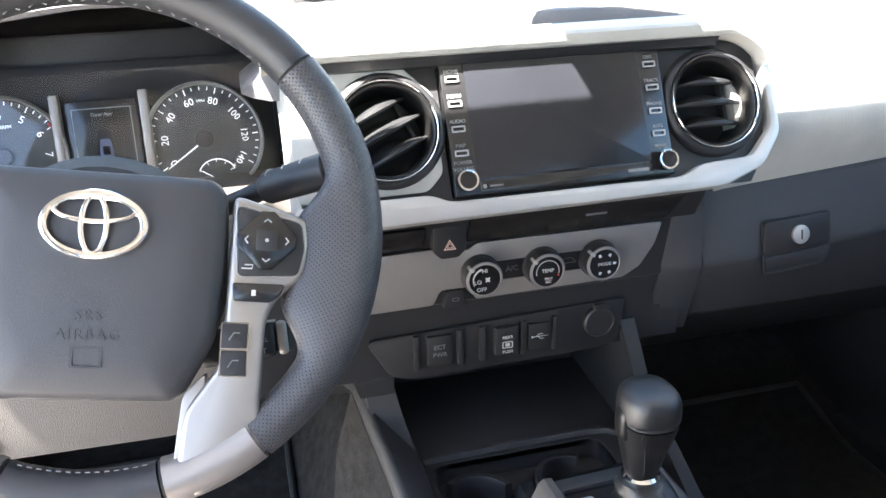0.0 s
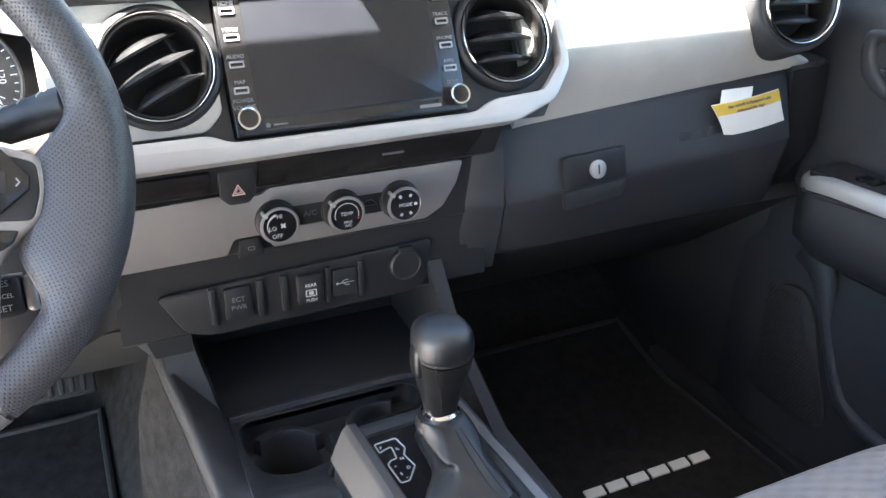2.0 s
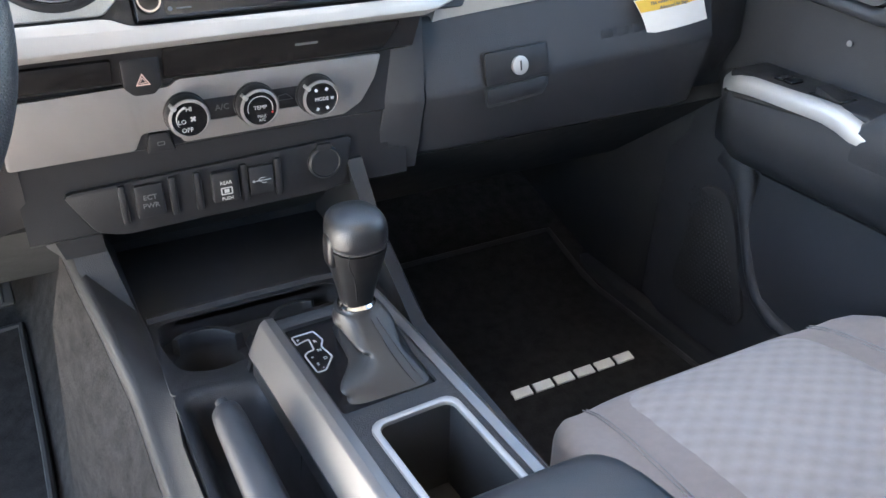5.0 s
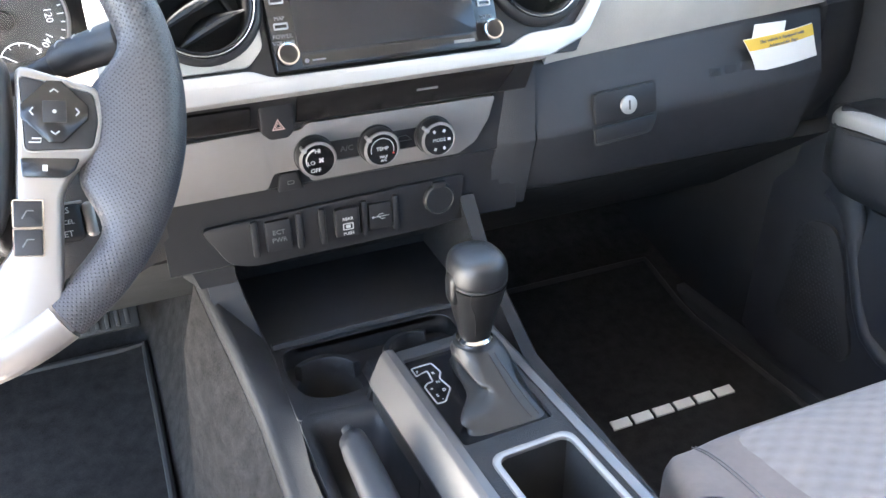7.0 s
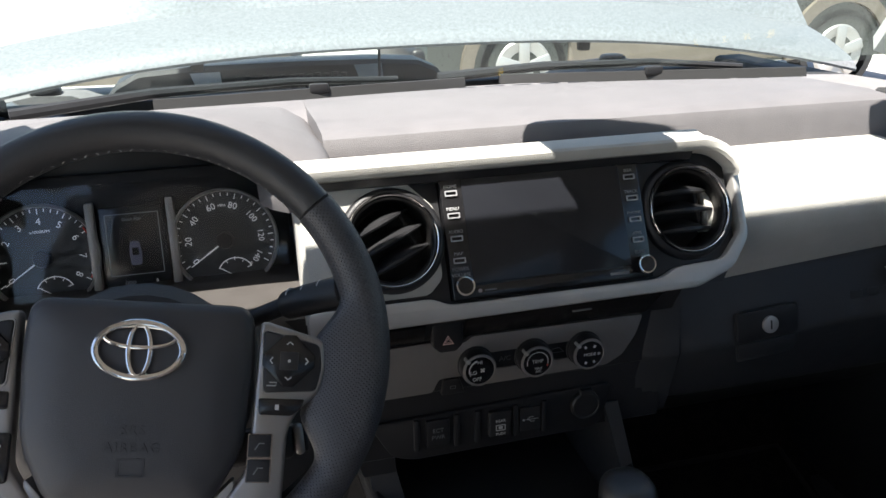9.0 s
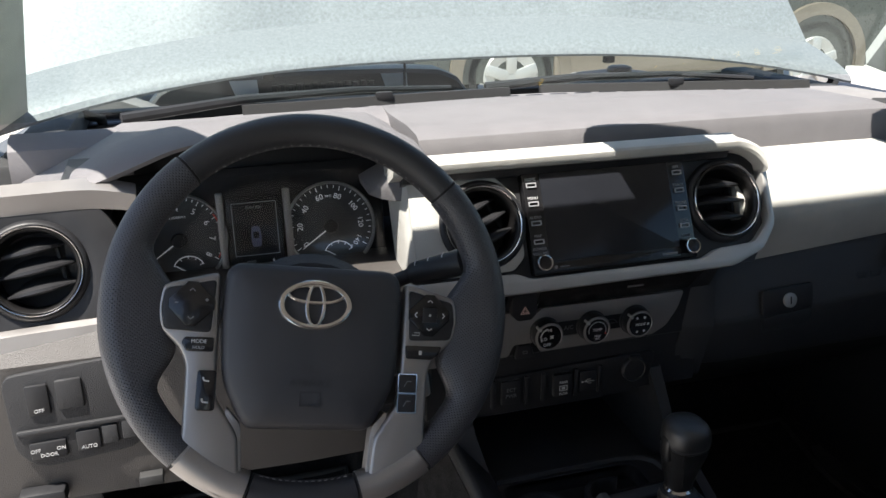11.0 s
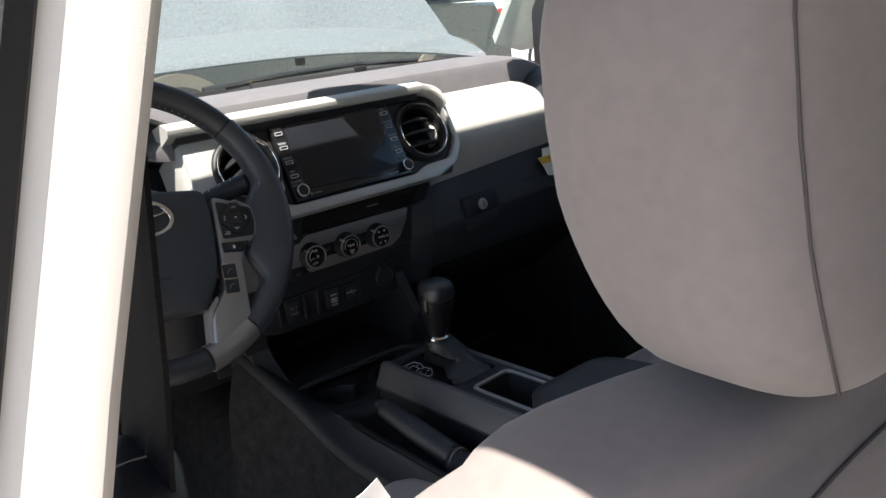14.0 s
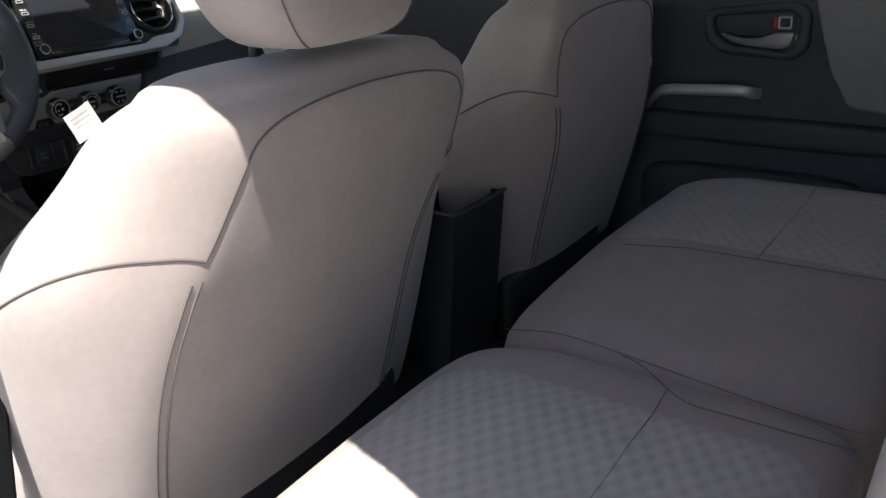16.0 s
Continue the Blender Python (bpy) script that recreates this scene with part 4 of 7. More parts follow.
def vent(name, m, tilt, label, wide=0.0560):
    """Round vent: rolled black surround, chrome ring, deep barrel and three leaf-shaped slats."""
    v = thing(name, label, "air vent", m, group="round dashboard air vents")
    part("surround_ring", turned([(wide + 0.0005, -0.006), (wide, 0.000), (wide - 0.0018, 0.0045), (wide - 0.0045, 0.0070), (0.0492, 0.0072), (0.0484, 0.0050)]), M_black, v, "rolled black outer ring", angle=60)
    part("chrome_ring", turned([(0.0486, 0.0055), (0.0484, 0.0090), (0.0474, 0.0104), (0.0463, 0.0096), (0.0458, 0.0070)]), M_chrome, v, "chrome ring", angle=60)
    part("barrel", turned([(0.0460, 0.0060), (0.0450, 0.0078), (0.0434, 0.0066), (0.0420, 0.0000), (0.0412, -0.012), (0.0400, -0.040)]), M_knob, v, angle=60)
    part("core", lathe([(0.0405, -0.038), (0.001, -0.040)], 32), M_rubber, v)
    for k in (-1, 0, 1):
        hw = 0.0395 if k == 0 else 0.0345
        rows = []
        for i in range(17):
            u = -1 + 2 * i / 16
            x, y = hw * u, 0.0215 * k
            bow = 0.0135 * (1 - u * u) - 0.010
            th = 0.0016 + 0.0022 * (1 - u * u)
            rows.append([(x, y + th, bow - 0.004), (x, y + th * 0.45, bow - 0.0008), (x, y - th * 0.45, bow - 0.0006), (x, y - th, bow - 0.003), (x, y - th * 0.4 + 0.008 * (1 - u * u), -0.026), (x, y + th * 0.4 + 0.013 * (1 - u * u), -0.025)])
        part("slat", loft(rows), M_black, v, m=pose(0, 0, 0, 0, 0, tilt), angle=50)
    part("slat_yoke", bx(-0.0020, 0.0020, -0.024, 0.024, -0.024, -0.014, 0.001), M_rubber, v, m=pose(0, 0, 0, 0, 0, tilt) @ T(0.025, 0.004, -0.004))
    return v


vent("air_vent", HU @ T(0.168, 0.004, -0.004), 0, "round black air vent with chrome ring in the centre bezel")
vent("air_vent", HU @ T(-0.168, 0.004, -0.004), 24, "round black air vent beside the screen, slats turned aslant")
vent("air_vent", PODR, 0, "round black air vent with chrome ring at the passenger door", 0.0550)
vent("air_vent", PODL, 8, "round black air vent with chrome ring at the driver's door", 0.0545)

# ---- head unit ----
hu = thing("head_unit", "gloss black touchscreen audio unit with keys and knobs, switched off", "car stereo", HU)
part("body", bx(-0.1125, 0.1125, -0.0655, 0.0655, -0.03, 0.0035, 0.002), M_gloss, hu)
part("screen", plate(rounded(-0.0895, 0.0885, -0.050, 0.060, 0.002), [], 0.0016, 0.0005), M_screen, hu, "dark glass display", m=T(0, 0, 0.0030))
part("lower_lip", bx(-0.0885, 0.0885, -0.0635, -0.052, 0.003, 0.0045, 0.0005), M_gloss, hu)
keysL = (("HOME", 0.046), ("MENU", 0.0225), ("AUDIO", -0.0015), ("MAP", -0.0245))
keysR = (("SEEK", 0.046), ("TRACK", 0.0225), ("PHONE", -0.001), ("APPS", -0.0235))
for x, keys in ((-0.1015, keysL), (0.1005, keysR)):
    for s, y in keys:
        part("key", plate(rounded(-0.0065, 0.0065, -0.003, 0.003, 0.0008), [rounded(-0.0055, 0.0055, -0.0017, 0.0017, 0.0005)], 0.002), M_rim_line, hu, "silver-edged key", m=T(x, y, 0.0035))
        letters("key_lettering", s, 0.0050, T(x, y + 0.0072, 0.0037), M_white if s in ("HOME", "MENU") else M_midprint, hu)
letters("knob_lettering", "POWER", 0.0052, T(-0.1015, -0.0395 + 0.006, 0.0037), M_greyprint, hu)
letters("knob_lettering", "VOLUME", 0.0052, T(-0.1015, -0.0395, 0.0037), M_greyprint, hu)
for x in (-0.1015, 0.1015):
    k = part("knob", lathe([(0.0092, 0.0), (0.0092, 0.010), (0.0080, 0.0125), (0.0001, 0.0128)], 28), M_gloss, hu, m=T(x, -0.0515, 0.0035))
    part("knob_ring", loft([[(r * math.cos(a), r * math.sin(a), z) for a in [2 * math.pi * i / 32 for i in range(32)]] for r, z in ((0.0094, 0.006), (0.0104, 0.010), (0.0098, 0.0125), (0.0082, 0.0122))], True, False), M_chrome, k, "chrome knob ring")
letters("knob_lettering", "TUNE", 0.0052, T(0.1005, -0.037, 0.0037), M_greyprint, hu)
part("maker_mark", plate(ring(-0.084, -0.0577, 0.0022, 16), [], 0.0003), M_greyprint, hu, m=T(0, 0, 0.0046))
part("maker_mark", bx(-0.079, -0.066, -0.0585, -0.0570, 0.0046, 0.0049), M_greyprint, hu)
part("maker_mark", bx(0.062, 0.084, -0.0592, -0.0562, 0.0046, 0.0049), M_greyprint, hu, "pale bar of an audio maker's mark")

# ---- centre stack below the screen ----
part("stack_body", loft([[(x, z_, y_) for x, z_, y_ in [(xx, v, w) for v, w in ((0.098, 0.0), (0.090, 0.046), (0.076, 0.030), (0.040, 0.010), (0.034, -0.004), (-0.032, -0.004), (-0.034, -0.007), (-0.112, -0.006), (-0.118, -0.014), (-0.118, -0.05))]] for xx in (-0.236, -0.1, 0.0, 0.11, 0.165)]), M_black, dash, m=LOW, angle=30)
climate = thing("climate_panel", "satin silver climate control panel with three black rotary knobs", "control panel", LOW)
part("panel", plate(soften([(-0.235, 0.030), (-0.122, 0.033), (-0.112, 0.028), (-0.086, 0.028), (-0.079, 0.034), (0.132, 0.033), (0.124, 0.008), (0.108, -0.016), (0.088, -0.027), (-0.072, -0.029), (-0.080, -0.029), (-0.086, -0.014), (-0.118, -0.014), (-0.126, -0.030), (-0.238, -0.031)], 0.004), [rounded(-0.062, 0.050, -0.011, 0.011, 0.004)], 0.006, 0.002), M_silverdark, climate, m=T(0, 0, -0.004))
part("key_strip", plate(rounded(-0.063, 0.051, -0.012, 0.012, 0.004), [], 0.006, 0.001), M_black, climate, m=T(0, 0, -0.006))
letters("key_lettering", "A/C", 0.0085, T(-0.039, 0.0, 0.0006), M_greyprint, climate)
bm = tube([(0.0175, -0.002, 0), (0.019, 0.003, 0), (0.027, 0.004, 0), (0.0315, 0.0, 0), (0.0335, -0.002, 0), (0.0175, -0.002, 0)], 0.0004, 4)
part("recirculation_mark", bm, M_greyprint, climate, m=T(0, 0, 0.0006))
KN = ((-0.075, "fan"), (-0.0065, "temp"), (0.0575, "mode"))
for kx, what in KN:
    k = part("knob", lathe([(0.0215, -0.004), (0.0215, 0.004), (0.0205, 0.005), (0.0205, 0.016), (0.0190, 0.0195), (0.0168, 0.0200), (0.0001, 0.0200)], 40), M_black, climate, m=T(kx, 0.0, 0.0))
    part("knob_ring", loft([[(r * math.cos(a), r * math.sin(a), z) for a in [2 * math.pi * i / 44 for i in range(44)]] for r, z in ((0.0196, 0.0185), (0.0193, 0.0202), (0.0172, 0.0208), (0.0166, 0.0200))], True, False), M_silverdark, k, "thin satin ring")
    part("knob_face", lathe([(0.0166, 0.0198), (0.0166, 0.0203), (0.0001, 0.0204)], 36), M_gloss, k, "gloss black knob face")
    part("knob_pointer", bx(-0.0018, 0.0018, 0.0155, 0.0215, 0.012, 0.0212, 0.0008), M_silver, k, "silver pointer", m=pose(0, 0, 0, 0, 0, 48))
    if what == "fan":
        letters("knob_lettering", "HI", 0.0062, T(0.000, 0.0100, 0.0206), M_white, k)
        letters("knob_lettering", "LO", 0.0062, T(-0.0075, -0.0020, 0.0206), M_white, k)
        letters("knob_lettering", "OFF", 0.0062, T(-0.0035, -0.0105, 0.0206), M_white, k)
        for a in range(4):
            part("fan_mark", plate(ring(0.0017, 0, 0.0016, 10, 0.0010), [], 0.0002), M_white, k, m=pose(0.003, 0, 0.0206, 0, 0, 45 + 90 * a))
        part("scale_arc", tube([(0.0125 * math.cos(radians(a)), 0.0125 * math.sin(radians(a)), 0.0206) for a in range(105, 215, 8)], [0.0002 + 0.00008 * i for i in range(14)][::-1], 4), M_white, k)
    elif what == "temp":
        letters("knob_lettering", "TEMP", 0.0056, T(0.000, 0.0010, 0.0206), M_white, k)
        letters("knob_lettering", "MAX", 0.0042, T(0.001, -0.0080, 0.0206), M_white, k)
        letters("knob_lettering", "A/C", 0.0042, T(0.001, -0.0118, 0.0206), M_white, k)
        part("scale_arc", tube([(0.0125 * math.cos(radians(a)), 0.0125 * math.sin(radians(a)), 0.0206) for a in range(-15, 196, 10)], 0.0004, 4), M_white, k)
        part("warm_mark", plate(ring(0.0118, -0.005, 0.0011, 10), [], 0.0002), M_red, k, m=T(0, 0, 0.0206))
    else:
        letters("knob_lettering", "MODE", 0.0052, T(0.000, 0.0, 0.0206), M_white, k)
        for a in (-60, 0, 60, 120, -115):
            part("mode_mark", bx(-0.0016, 0.0016, -0.0014, 0.0014, 0, 0.0003), M_white, k, m=pose(0.0112 * math.cos(radians(a)), 0.0112 * math.sin(radians(a)), 0.0205, 0, 0, a))
part("mirror_button", plate(soften([(-0.014, -0.010), (0.014, -0.010), (0.008, 0.010), (-0.010, 0.010)], 0.003), [], 0.006, 0.0015), M_black, climate, m=T(-0.102, -0.0255, -0.003))
part("mirror_mark", plate(rounded(-0.0035, 0.0035, -0.002, 0.002, 0.001), [rounded(-0.0028, 0.0028, -0.0014, 0.0014, 0.0005)], 0.0003), M_greyprint, climate, m=T(-0.102, -0.026, 0.0031))
hz = thing("hazard_switch", "black hazard warning switch with a red triangle outline", "switch", LOW @ T(-0.112, 0.047, 0.012))
part("rocker", plate(soften([(-0.017, 0.018), (0.017, 0.018), (0.017, -0.009), (0.009, -0.017), (-0.009, -0.017), (-0.017, -0.009)], 0.003), [], 0.012, 0.002), M_black, hz)
M_pinkprint = mat("red_white_print", (0.62, 0.42, 0.38), 0.6, var=0.05)
for k_, mm in ((0.0068, M_pinkprint), (0.0036, M_pinkprint)):
    tri = [(0, k_), (-k_ * 0.95, -k_ * 0.62), (k_ * 0.95, -k_ * 0.62)]
    tri2 = [(x * 0.72, y * 0.72) for x, y in tri]
    part("triangle", plate(tri, [tri2], 0.0003), mm, hz, m=T(0, -0.003, 0.0121))
part("airbag_light", bx(0.033, 0.056, 0.022, 0.0245, 0.002, 0.0028), M_greyprint, dash, "faint bar of an indicator's lettering", m=LOW @ T(0, 0.040, 0.0095) @ pose(0, 0, 0, 29))
# long gloss strip over the climate panel
part("indicator_strip", plate(soften([(-0.092, 0.002), (0.130, 0.002), (0.142, 0.038), (-0.092, 0.038)], 0.004), [], 0.002, 0.0005), M_stripgloss, dash, "gloss black indicator strip", m=LOW @ T(0, 0.040, 0.0095) @ pose(0, 0, 0, 29))
part("coin_tray", bx(-0.232, -0.136, 0.003, 0.032, -0.002, 0.004, 0.003), M_stripgloss, dash, "gloss black blank cover", m=LOW @ T(0, 0.040, 0.0095) @ pose(0, 0, 0, 29))

# ---- switch row ----
sw = thing("switch_row", "black switch row with power sockets under the climate panel", "switch panel", LOW @ T(0, -0.084, 0.0))
part("panel", plate(soften([(-0.200, 0.020), (0.098, 0.030), (0.088, -0.022), (0.070, -0.030), (-0.150, -0.034), (-0.175, -0.026)], 0.010), [], 0.005, 0.002), M_black, sw, m=T(0, 0, -0.006))
for x in (-0.146, -0.098, -0.073, -0.0255, 0.0105):
    part("rib", bx(x - 0.0035, x + 0.0035, -0.021, 0.021, -0.002, 0.004, 0.002), M_black, sw)
part("switch", bx(-0.135, -0.107, -0.018, 0.018, -0.002, 0.004, 0.0025), M_black, sw)
letters("switch_lettering", "ECT", 0.0075, T(-0.121, 0.0045, 0.0043), M_greyprint, sw)
letters("switch_lettering", "PWR", 0.0075, T(-0.121, -0.0045, 0.0043), M_greyprint, sw)
part("switch", bx(-0.060, -0.032, -0.016, 0.018, -0.002, 0.007, 0.003), M_black, sw)
letters("switch_lettering", "REAR", 0.0052, T(-0.046, 0.006, 0.0073), M_white, sw)
letters("switch_lettering", "PUSH", 0.0050, T(-0.046, -0.0115, 0.0073), M_white, sw)
part("camera_mark", plate(rounded(-0.006, 0.006, -0.004, 0.004, 0.001), [rounded(-0.0048, 0.0048, -0.003, 0.003, 0.0005)], 0.0003), M_white, sw, m=T(-0.046, -0.003, 0.0070))
part("camera_mark", bx(-0.0025, 0.0025, -0.002, 0.002, 0, 0.0003), M_white, sw, m=T(-0.046, -0.003, 0.0070))
part("usb_flap", bx(-0.021, 0.006, -0.016, 0.016, -0.002, 0.004, 0.0025), M_black, sw)
part("usb_mark", tube([(-0.0165, 0, 0.0043), (0.002, 0, 0.0043)], 0.0004, 4), M_white, sw)
part("usb_mark", tube([(-0.012, 0, 0.0043), (-0.009, 0.003, 0.0043), (-0.004, 0.003, 0.0043)], 0.0004, 4), M_white, sw)
part("usb_mark", tube([(-0.010, 0, 0.0043), (-0.007, -0.003, 0.0043), (-0.003, -0.003, 0.0043)], 0.0004, 4), M_white, sw)
part("usb_mark", plate(ring(-0.0165, 0, 0.0014, 10), [], 0.0003), M_white, sw, m=T(0, 0, 0.0042))
so = part("power_socket", lathe([(0.0185, -0.004), (0.0185, 0.004), (0.0165, 0.006), (0.0155, 0.0045), (0.001, 0.0055)], 32), M_black, sw, "black power socket cap", m=T(0.063, 0.0065, 0))
part("hinge", bx(-0.008, 0.008, 0.014, 0.022, -0.001, 0.006, 0.002), M_black, so)

# ---- glove box ----
GB = pose(0, 0.060, 0.58, 90)
gb = thing("glove_box", "black grained glove box lid with a latch and a round lock", "glove box", GB)
rows = []
for i in range(15):
    x = 0.183 + 0.417 * i / 14
    e = 0.004 * (smoothstep(0.0, 1.0, i / 1.2) + smoothstep(0, 1, (14 - i) / 1.2) - 1) - 0.004
    top = 0.060 + 0.055 * (x - 0.183)
    cr = -0.020 + 0.055 * (x - 0.183)
    rows.append([(x, top, -0.004), (x, top, 0.004 + e), (x, top - 0.005, 0.010 + e), (x, cr + 0.006, 0.030 + e), (x, cr, 0.0325 + e), (x, cr - 0.006, 0.031 + e), (x, -0.092, 0.008 + e), (x, -0.097, 0.004 + e), (x, -0.097, -0.004)])
part("lid", loft(rows), M_blackgrain, gb, angle=65)
rows = []
for x, k in ((0.1805, 1.0), (0.170, 0.95), (0.158, 0.75), (0.147, 0.42), (0.138, 0.12)):
    top = 0.068 + 0.02 * (1 - k)
    cr = -0.020
    rows.append([(x, top, -0.01), (x, top, 0.012 * k + 0.008), (x, top - 0.004, 0.013 * k + 0.008), (x, cr + 0.006, 0.014 + 0.014 * k), (x, cr, 0.014 + 0.0165 * k), (x, cr - 0.006, 0.014 + 0.015 * k), (x - 0.014 * (1 - k), -0.092, 0.010), (x - 0.016 * (1 - k), -0.110, 0.004), (x, -0.110, -0.01)])
part("stack_flank", loft(rows), M_blackgrain, dash, "black flank between the stack and the glove box", m=GB, angle=65)
LT = T(0.298, -0.002, 0.0285) @ pose(0, 0, 0, -12.5)
part("latch_gap", plate(soften([(-0.045, 0.024), (0.045, 0.028), (0.045, -0.020), (0.036, -0.034), (-0.043, -0.040)], 0.006), [], 0.0008), M_rubber, gb, m=LT @ T(0, 0, -0.0005))
la = part("latch", plate(soften([(-0.0425, 0.022), (0.0425, 0.0255), (0.0425, -0.010), (-0.0425, -0.016)], 0.005), [], 0.005, 0.0015), M_black, gb, m=LT)
part("finger_recess", plate(soften([(-0.041, -0.019), (0.041, -0.013), (0.040, -0.020), (0.033, -0.031), (-0.041, -0.037)], 0.004), [], 0.0022, 0.001), M_black, gb, m=LT)
part("lock", lathe([(0.0108, 0), (0.0108, 0.003), (0.0092, 0.0038), (0.0001, 0.0038)], 28), M_silver, la, "round satin metal lock", m=T(0.002, 0.004, 0.005))
part("key_slot", bx(-0.001, 0.001, -0.0055, 0.0055, 0.0038, 0.0042), M_rubber, la, m=T(0.002, 0.004, 0.005))
# raised model lettering shown as plain raised bars
for i in range(6):
    part("raised_bar", bx(-0.009, 0.009, -0.0055, 0.0055, 0.0, 0.0014, 0.0005), M_blackgrain, gb, m=T(0.430 + 0.024 * i, 0.022 + 0.0012 * i, 0.0225) @ pose(0, 0, 0, -12.5))
tag = thing("paper_tag", "white and yellow paper airbag warning tag hanging from the glove box", "tag", pose(0, 0.036, 0.0, 90, 0, 0))
def curl(x0, x1, y0, y1, skew, n=8, ta=0.0, tb=1.0, rise=0.0):
    rows = []
    for i in range(n + 1):
        t = ta + (tb - ta) * i / n
        y = y1 + (y0 - y1) * t
        off = skew * t
        w = -0.010 * math.sin(math.pi * t * 0.5) + 0.006
        rows.append([(x0 + off + f * (x1 - x0), y + rise * f, w + b) for f, b in ((0, 0), (0.35, 0.004), (0.7, 0.003), (1, -0.002))])
    return sheet(rows, 0.0008, (0, 0, -1))
def slip(u0, u1, v0, v1, lift):
    """Piece of the tag between two shares of its width and drop, bulging a little."""
    rows = []
    for i in range(9):
        v = v0 + (v1 - v0) * i / 8
        row = []
        for j in range(7):
            u = u0 + (u1 - u0) * j / 6
            x = 0.459 + 0.104 * u + 0.030 * v + 0.004 * math.sin(3 * u + 2 * v)
            z = 0.6395 + 0.0095 * u - 0.0450 * v
            row.append((x, z, 0.007 + lift + 0.004 * math.sin(math.pi * u) - 0.006 * v * v))
        rows.append(row)
    return sheet(rows, 0.0008, (0, 0, -1))
part("slip", slip(0, 1, 0, 1, 0.0), M_paper, tag)
part("yellow_band", slip(0.004, 0.996, 0.01, 0.34, 0.0007), M_yellow, tag, "yellow printed band")
letters("print_lettering", "This vehicle is Equipped with", 0.0058, pose(0.514, 0.6385, 0.0125, 0, 0, 5.2), M_greyprint, tag)
letters("print_lettering", "Advanced Air Bags", 0.0058, pose(0.518, 0.6315, 0.0125, 0, 0, 5.2), M_greyprint, tag)
part("string_tab", bx(0.476, 0.524, 0.630, 0.6555, 0.003, 0.0042), M_paper, tag)
# ---- instrument cluster ----
CL = pose(0, 0.150, 0.722, 78)
cl = thing("instrument_cluster", "instrument cluster with two round dials and a small dark display", "instrument cluster", CL)
part("back_plate", plate(rounded(-0.60, -0.262, -0.062, 0.085, 0.02), [], 0.006, 0.002), M_black, cl, m=T(0, 0, -0.012))
def dial(cx, labels, needle, sub):
    d = part("dial", lathe([(0.056, 0.0), (0.056, 0.002), (0.001, 0.002)], 48), M_dial, cl, "dark dial", m=T(cx, 0.0, 0))
    part("dial_ring", loft([[(r * math.cos(a), r * math.sin(a), z) for a in [2 * math.pi * i / 56 for i in range(56)]] for r, z in ((0.0585, 0.0), (0.0590, 0.010), (0.0572, 0.012), (0.0550, 0.004))], True, False), M_silver, d, "satin silver dial ring")
    n = len(labels)
    for i, s in enumerate(labels):
        a = radians(212 - i * (244 / (n - 1)))
        letters("numeral", s, 0.0104 if len(s) < 3 else 0.0096, pose(0.0395 * math.cos(a), 0.0395 * math.sin(a), 0.0024, 0, 0, math.degrees(a) - 90), M_whiteglow, d)
    for i in range((n - 1) * 4 + 1):
        a = radians(212 - i * (244 / ((n - 1) * 4)))
        l = 0.006 if i % 4 == 0 else 0.0035
        part("tick", bx(0.0535 - l, 0.0535, -0.0005, 0.0005, 0.002, 0.0024), M_whiteglow, d, m=pose(0, 0, 0, 0, 0, math.degrees(a)))
    part("needle", loft([[(0.002, -0.0009, 0.008), (0.002, 0.0009, 0.008), (0.002, 0.0009, 0.010), (0.002, -0.0009, 0.010)], [(0.047, -0.0004, 0.008), (0.047, 0.0004, 0.008), (0.047, 0.0004, 0.009), (0.047, -0.0004, 0.009)]]), M_whiteglow, d, "white needle", m=pose(0, 0, 0, 0, 0, needle))
    part("needle_cap", lathe([(0.0095, 0.002), (0.0095, 0.010), (0.008, 0.0125), (0.0001, 0.013)], 24), M_black, d)
    part("sub_scale", tube([(0.019 * math.cos(radians(a)) + sub, -0.038 + 0.017 * math.sin(radians(a)), 0.0026) for a in range(20, 161, 10)], 0.0006, 4), M_whiteglow, d)
    for a in (20, 55, 90, 125, 160):
        part("sub_tick", bx(0.014, 0.018, -0.0004, 0.0004, 0.002, 0.0028), M_whiteglow, d, m=pose(sub, -0.038, 0, 0, 0, a))
    part("sub_needle", tube([(sub, -0.042, 0.004), (sub - 0.014, -0.033, 0.004)], 0.0005, 4), M_whiteglow, d)
    return d
d1 = dial(-0.335, ("0", "20", "40", "60", "80", "100", "120", "140"), 214, 0.008)
letters("dial_lettering", "MPH", 0.0042, T(0, 0.0390, 0.0024), M_whiteglow, d1)
letters("dial_lettering", "F", 0.0062, T(0.026, -0.030, 0.0024), M_whiteglow, d1)
d2 = dial(-0.525, ("0", "1", "2", "3", "4", "5", "6", "7", "8"), 214, 0.008)
letters("dial_lettering", "x1000RPM", 0.0046, T(0, 0.0285, 0.0024), M_whiteglow, d2)
part("red_zone", tube([(0.0525 * math.cos(radians(a)), 0.0525 * math.sin(radians(a)), 0.0028) for a in range(-30, 42, 8)], 0.0009, 4), M_red, d2)
di = part("display", plate(rounded(-0.465, -0.397, -0.045, 0.048, 0.004), [], 0.004, 0.001), M_screen, cl, "small dark information display")
part("display_frame", plate(rounded(-0.459, -0.403, -0.028, 0.040, 0.001), [rounded(-0.4583, -0.4037, -0.0273, 0.0393, 0.001)], 0.0004), M_dimglow, di, m=T(0, 0, 0.0042))
letters("display_lettering", "Door Ajar", 0.0048, T(-0.431, 0.0335, 0.0044), M_dimglow, di)
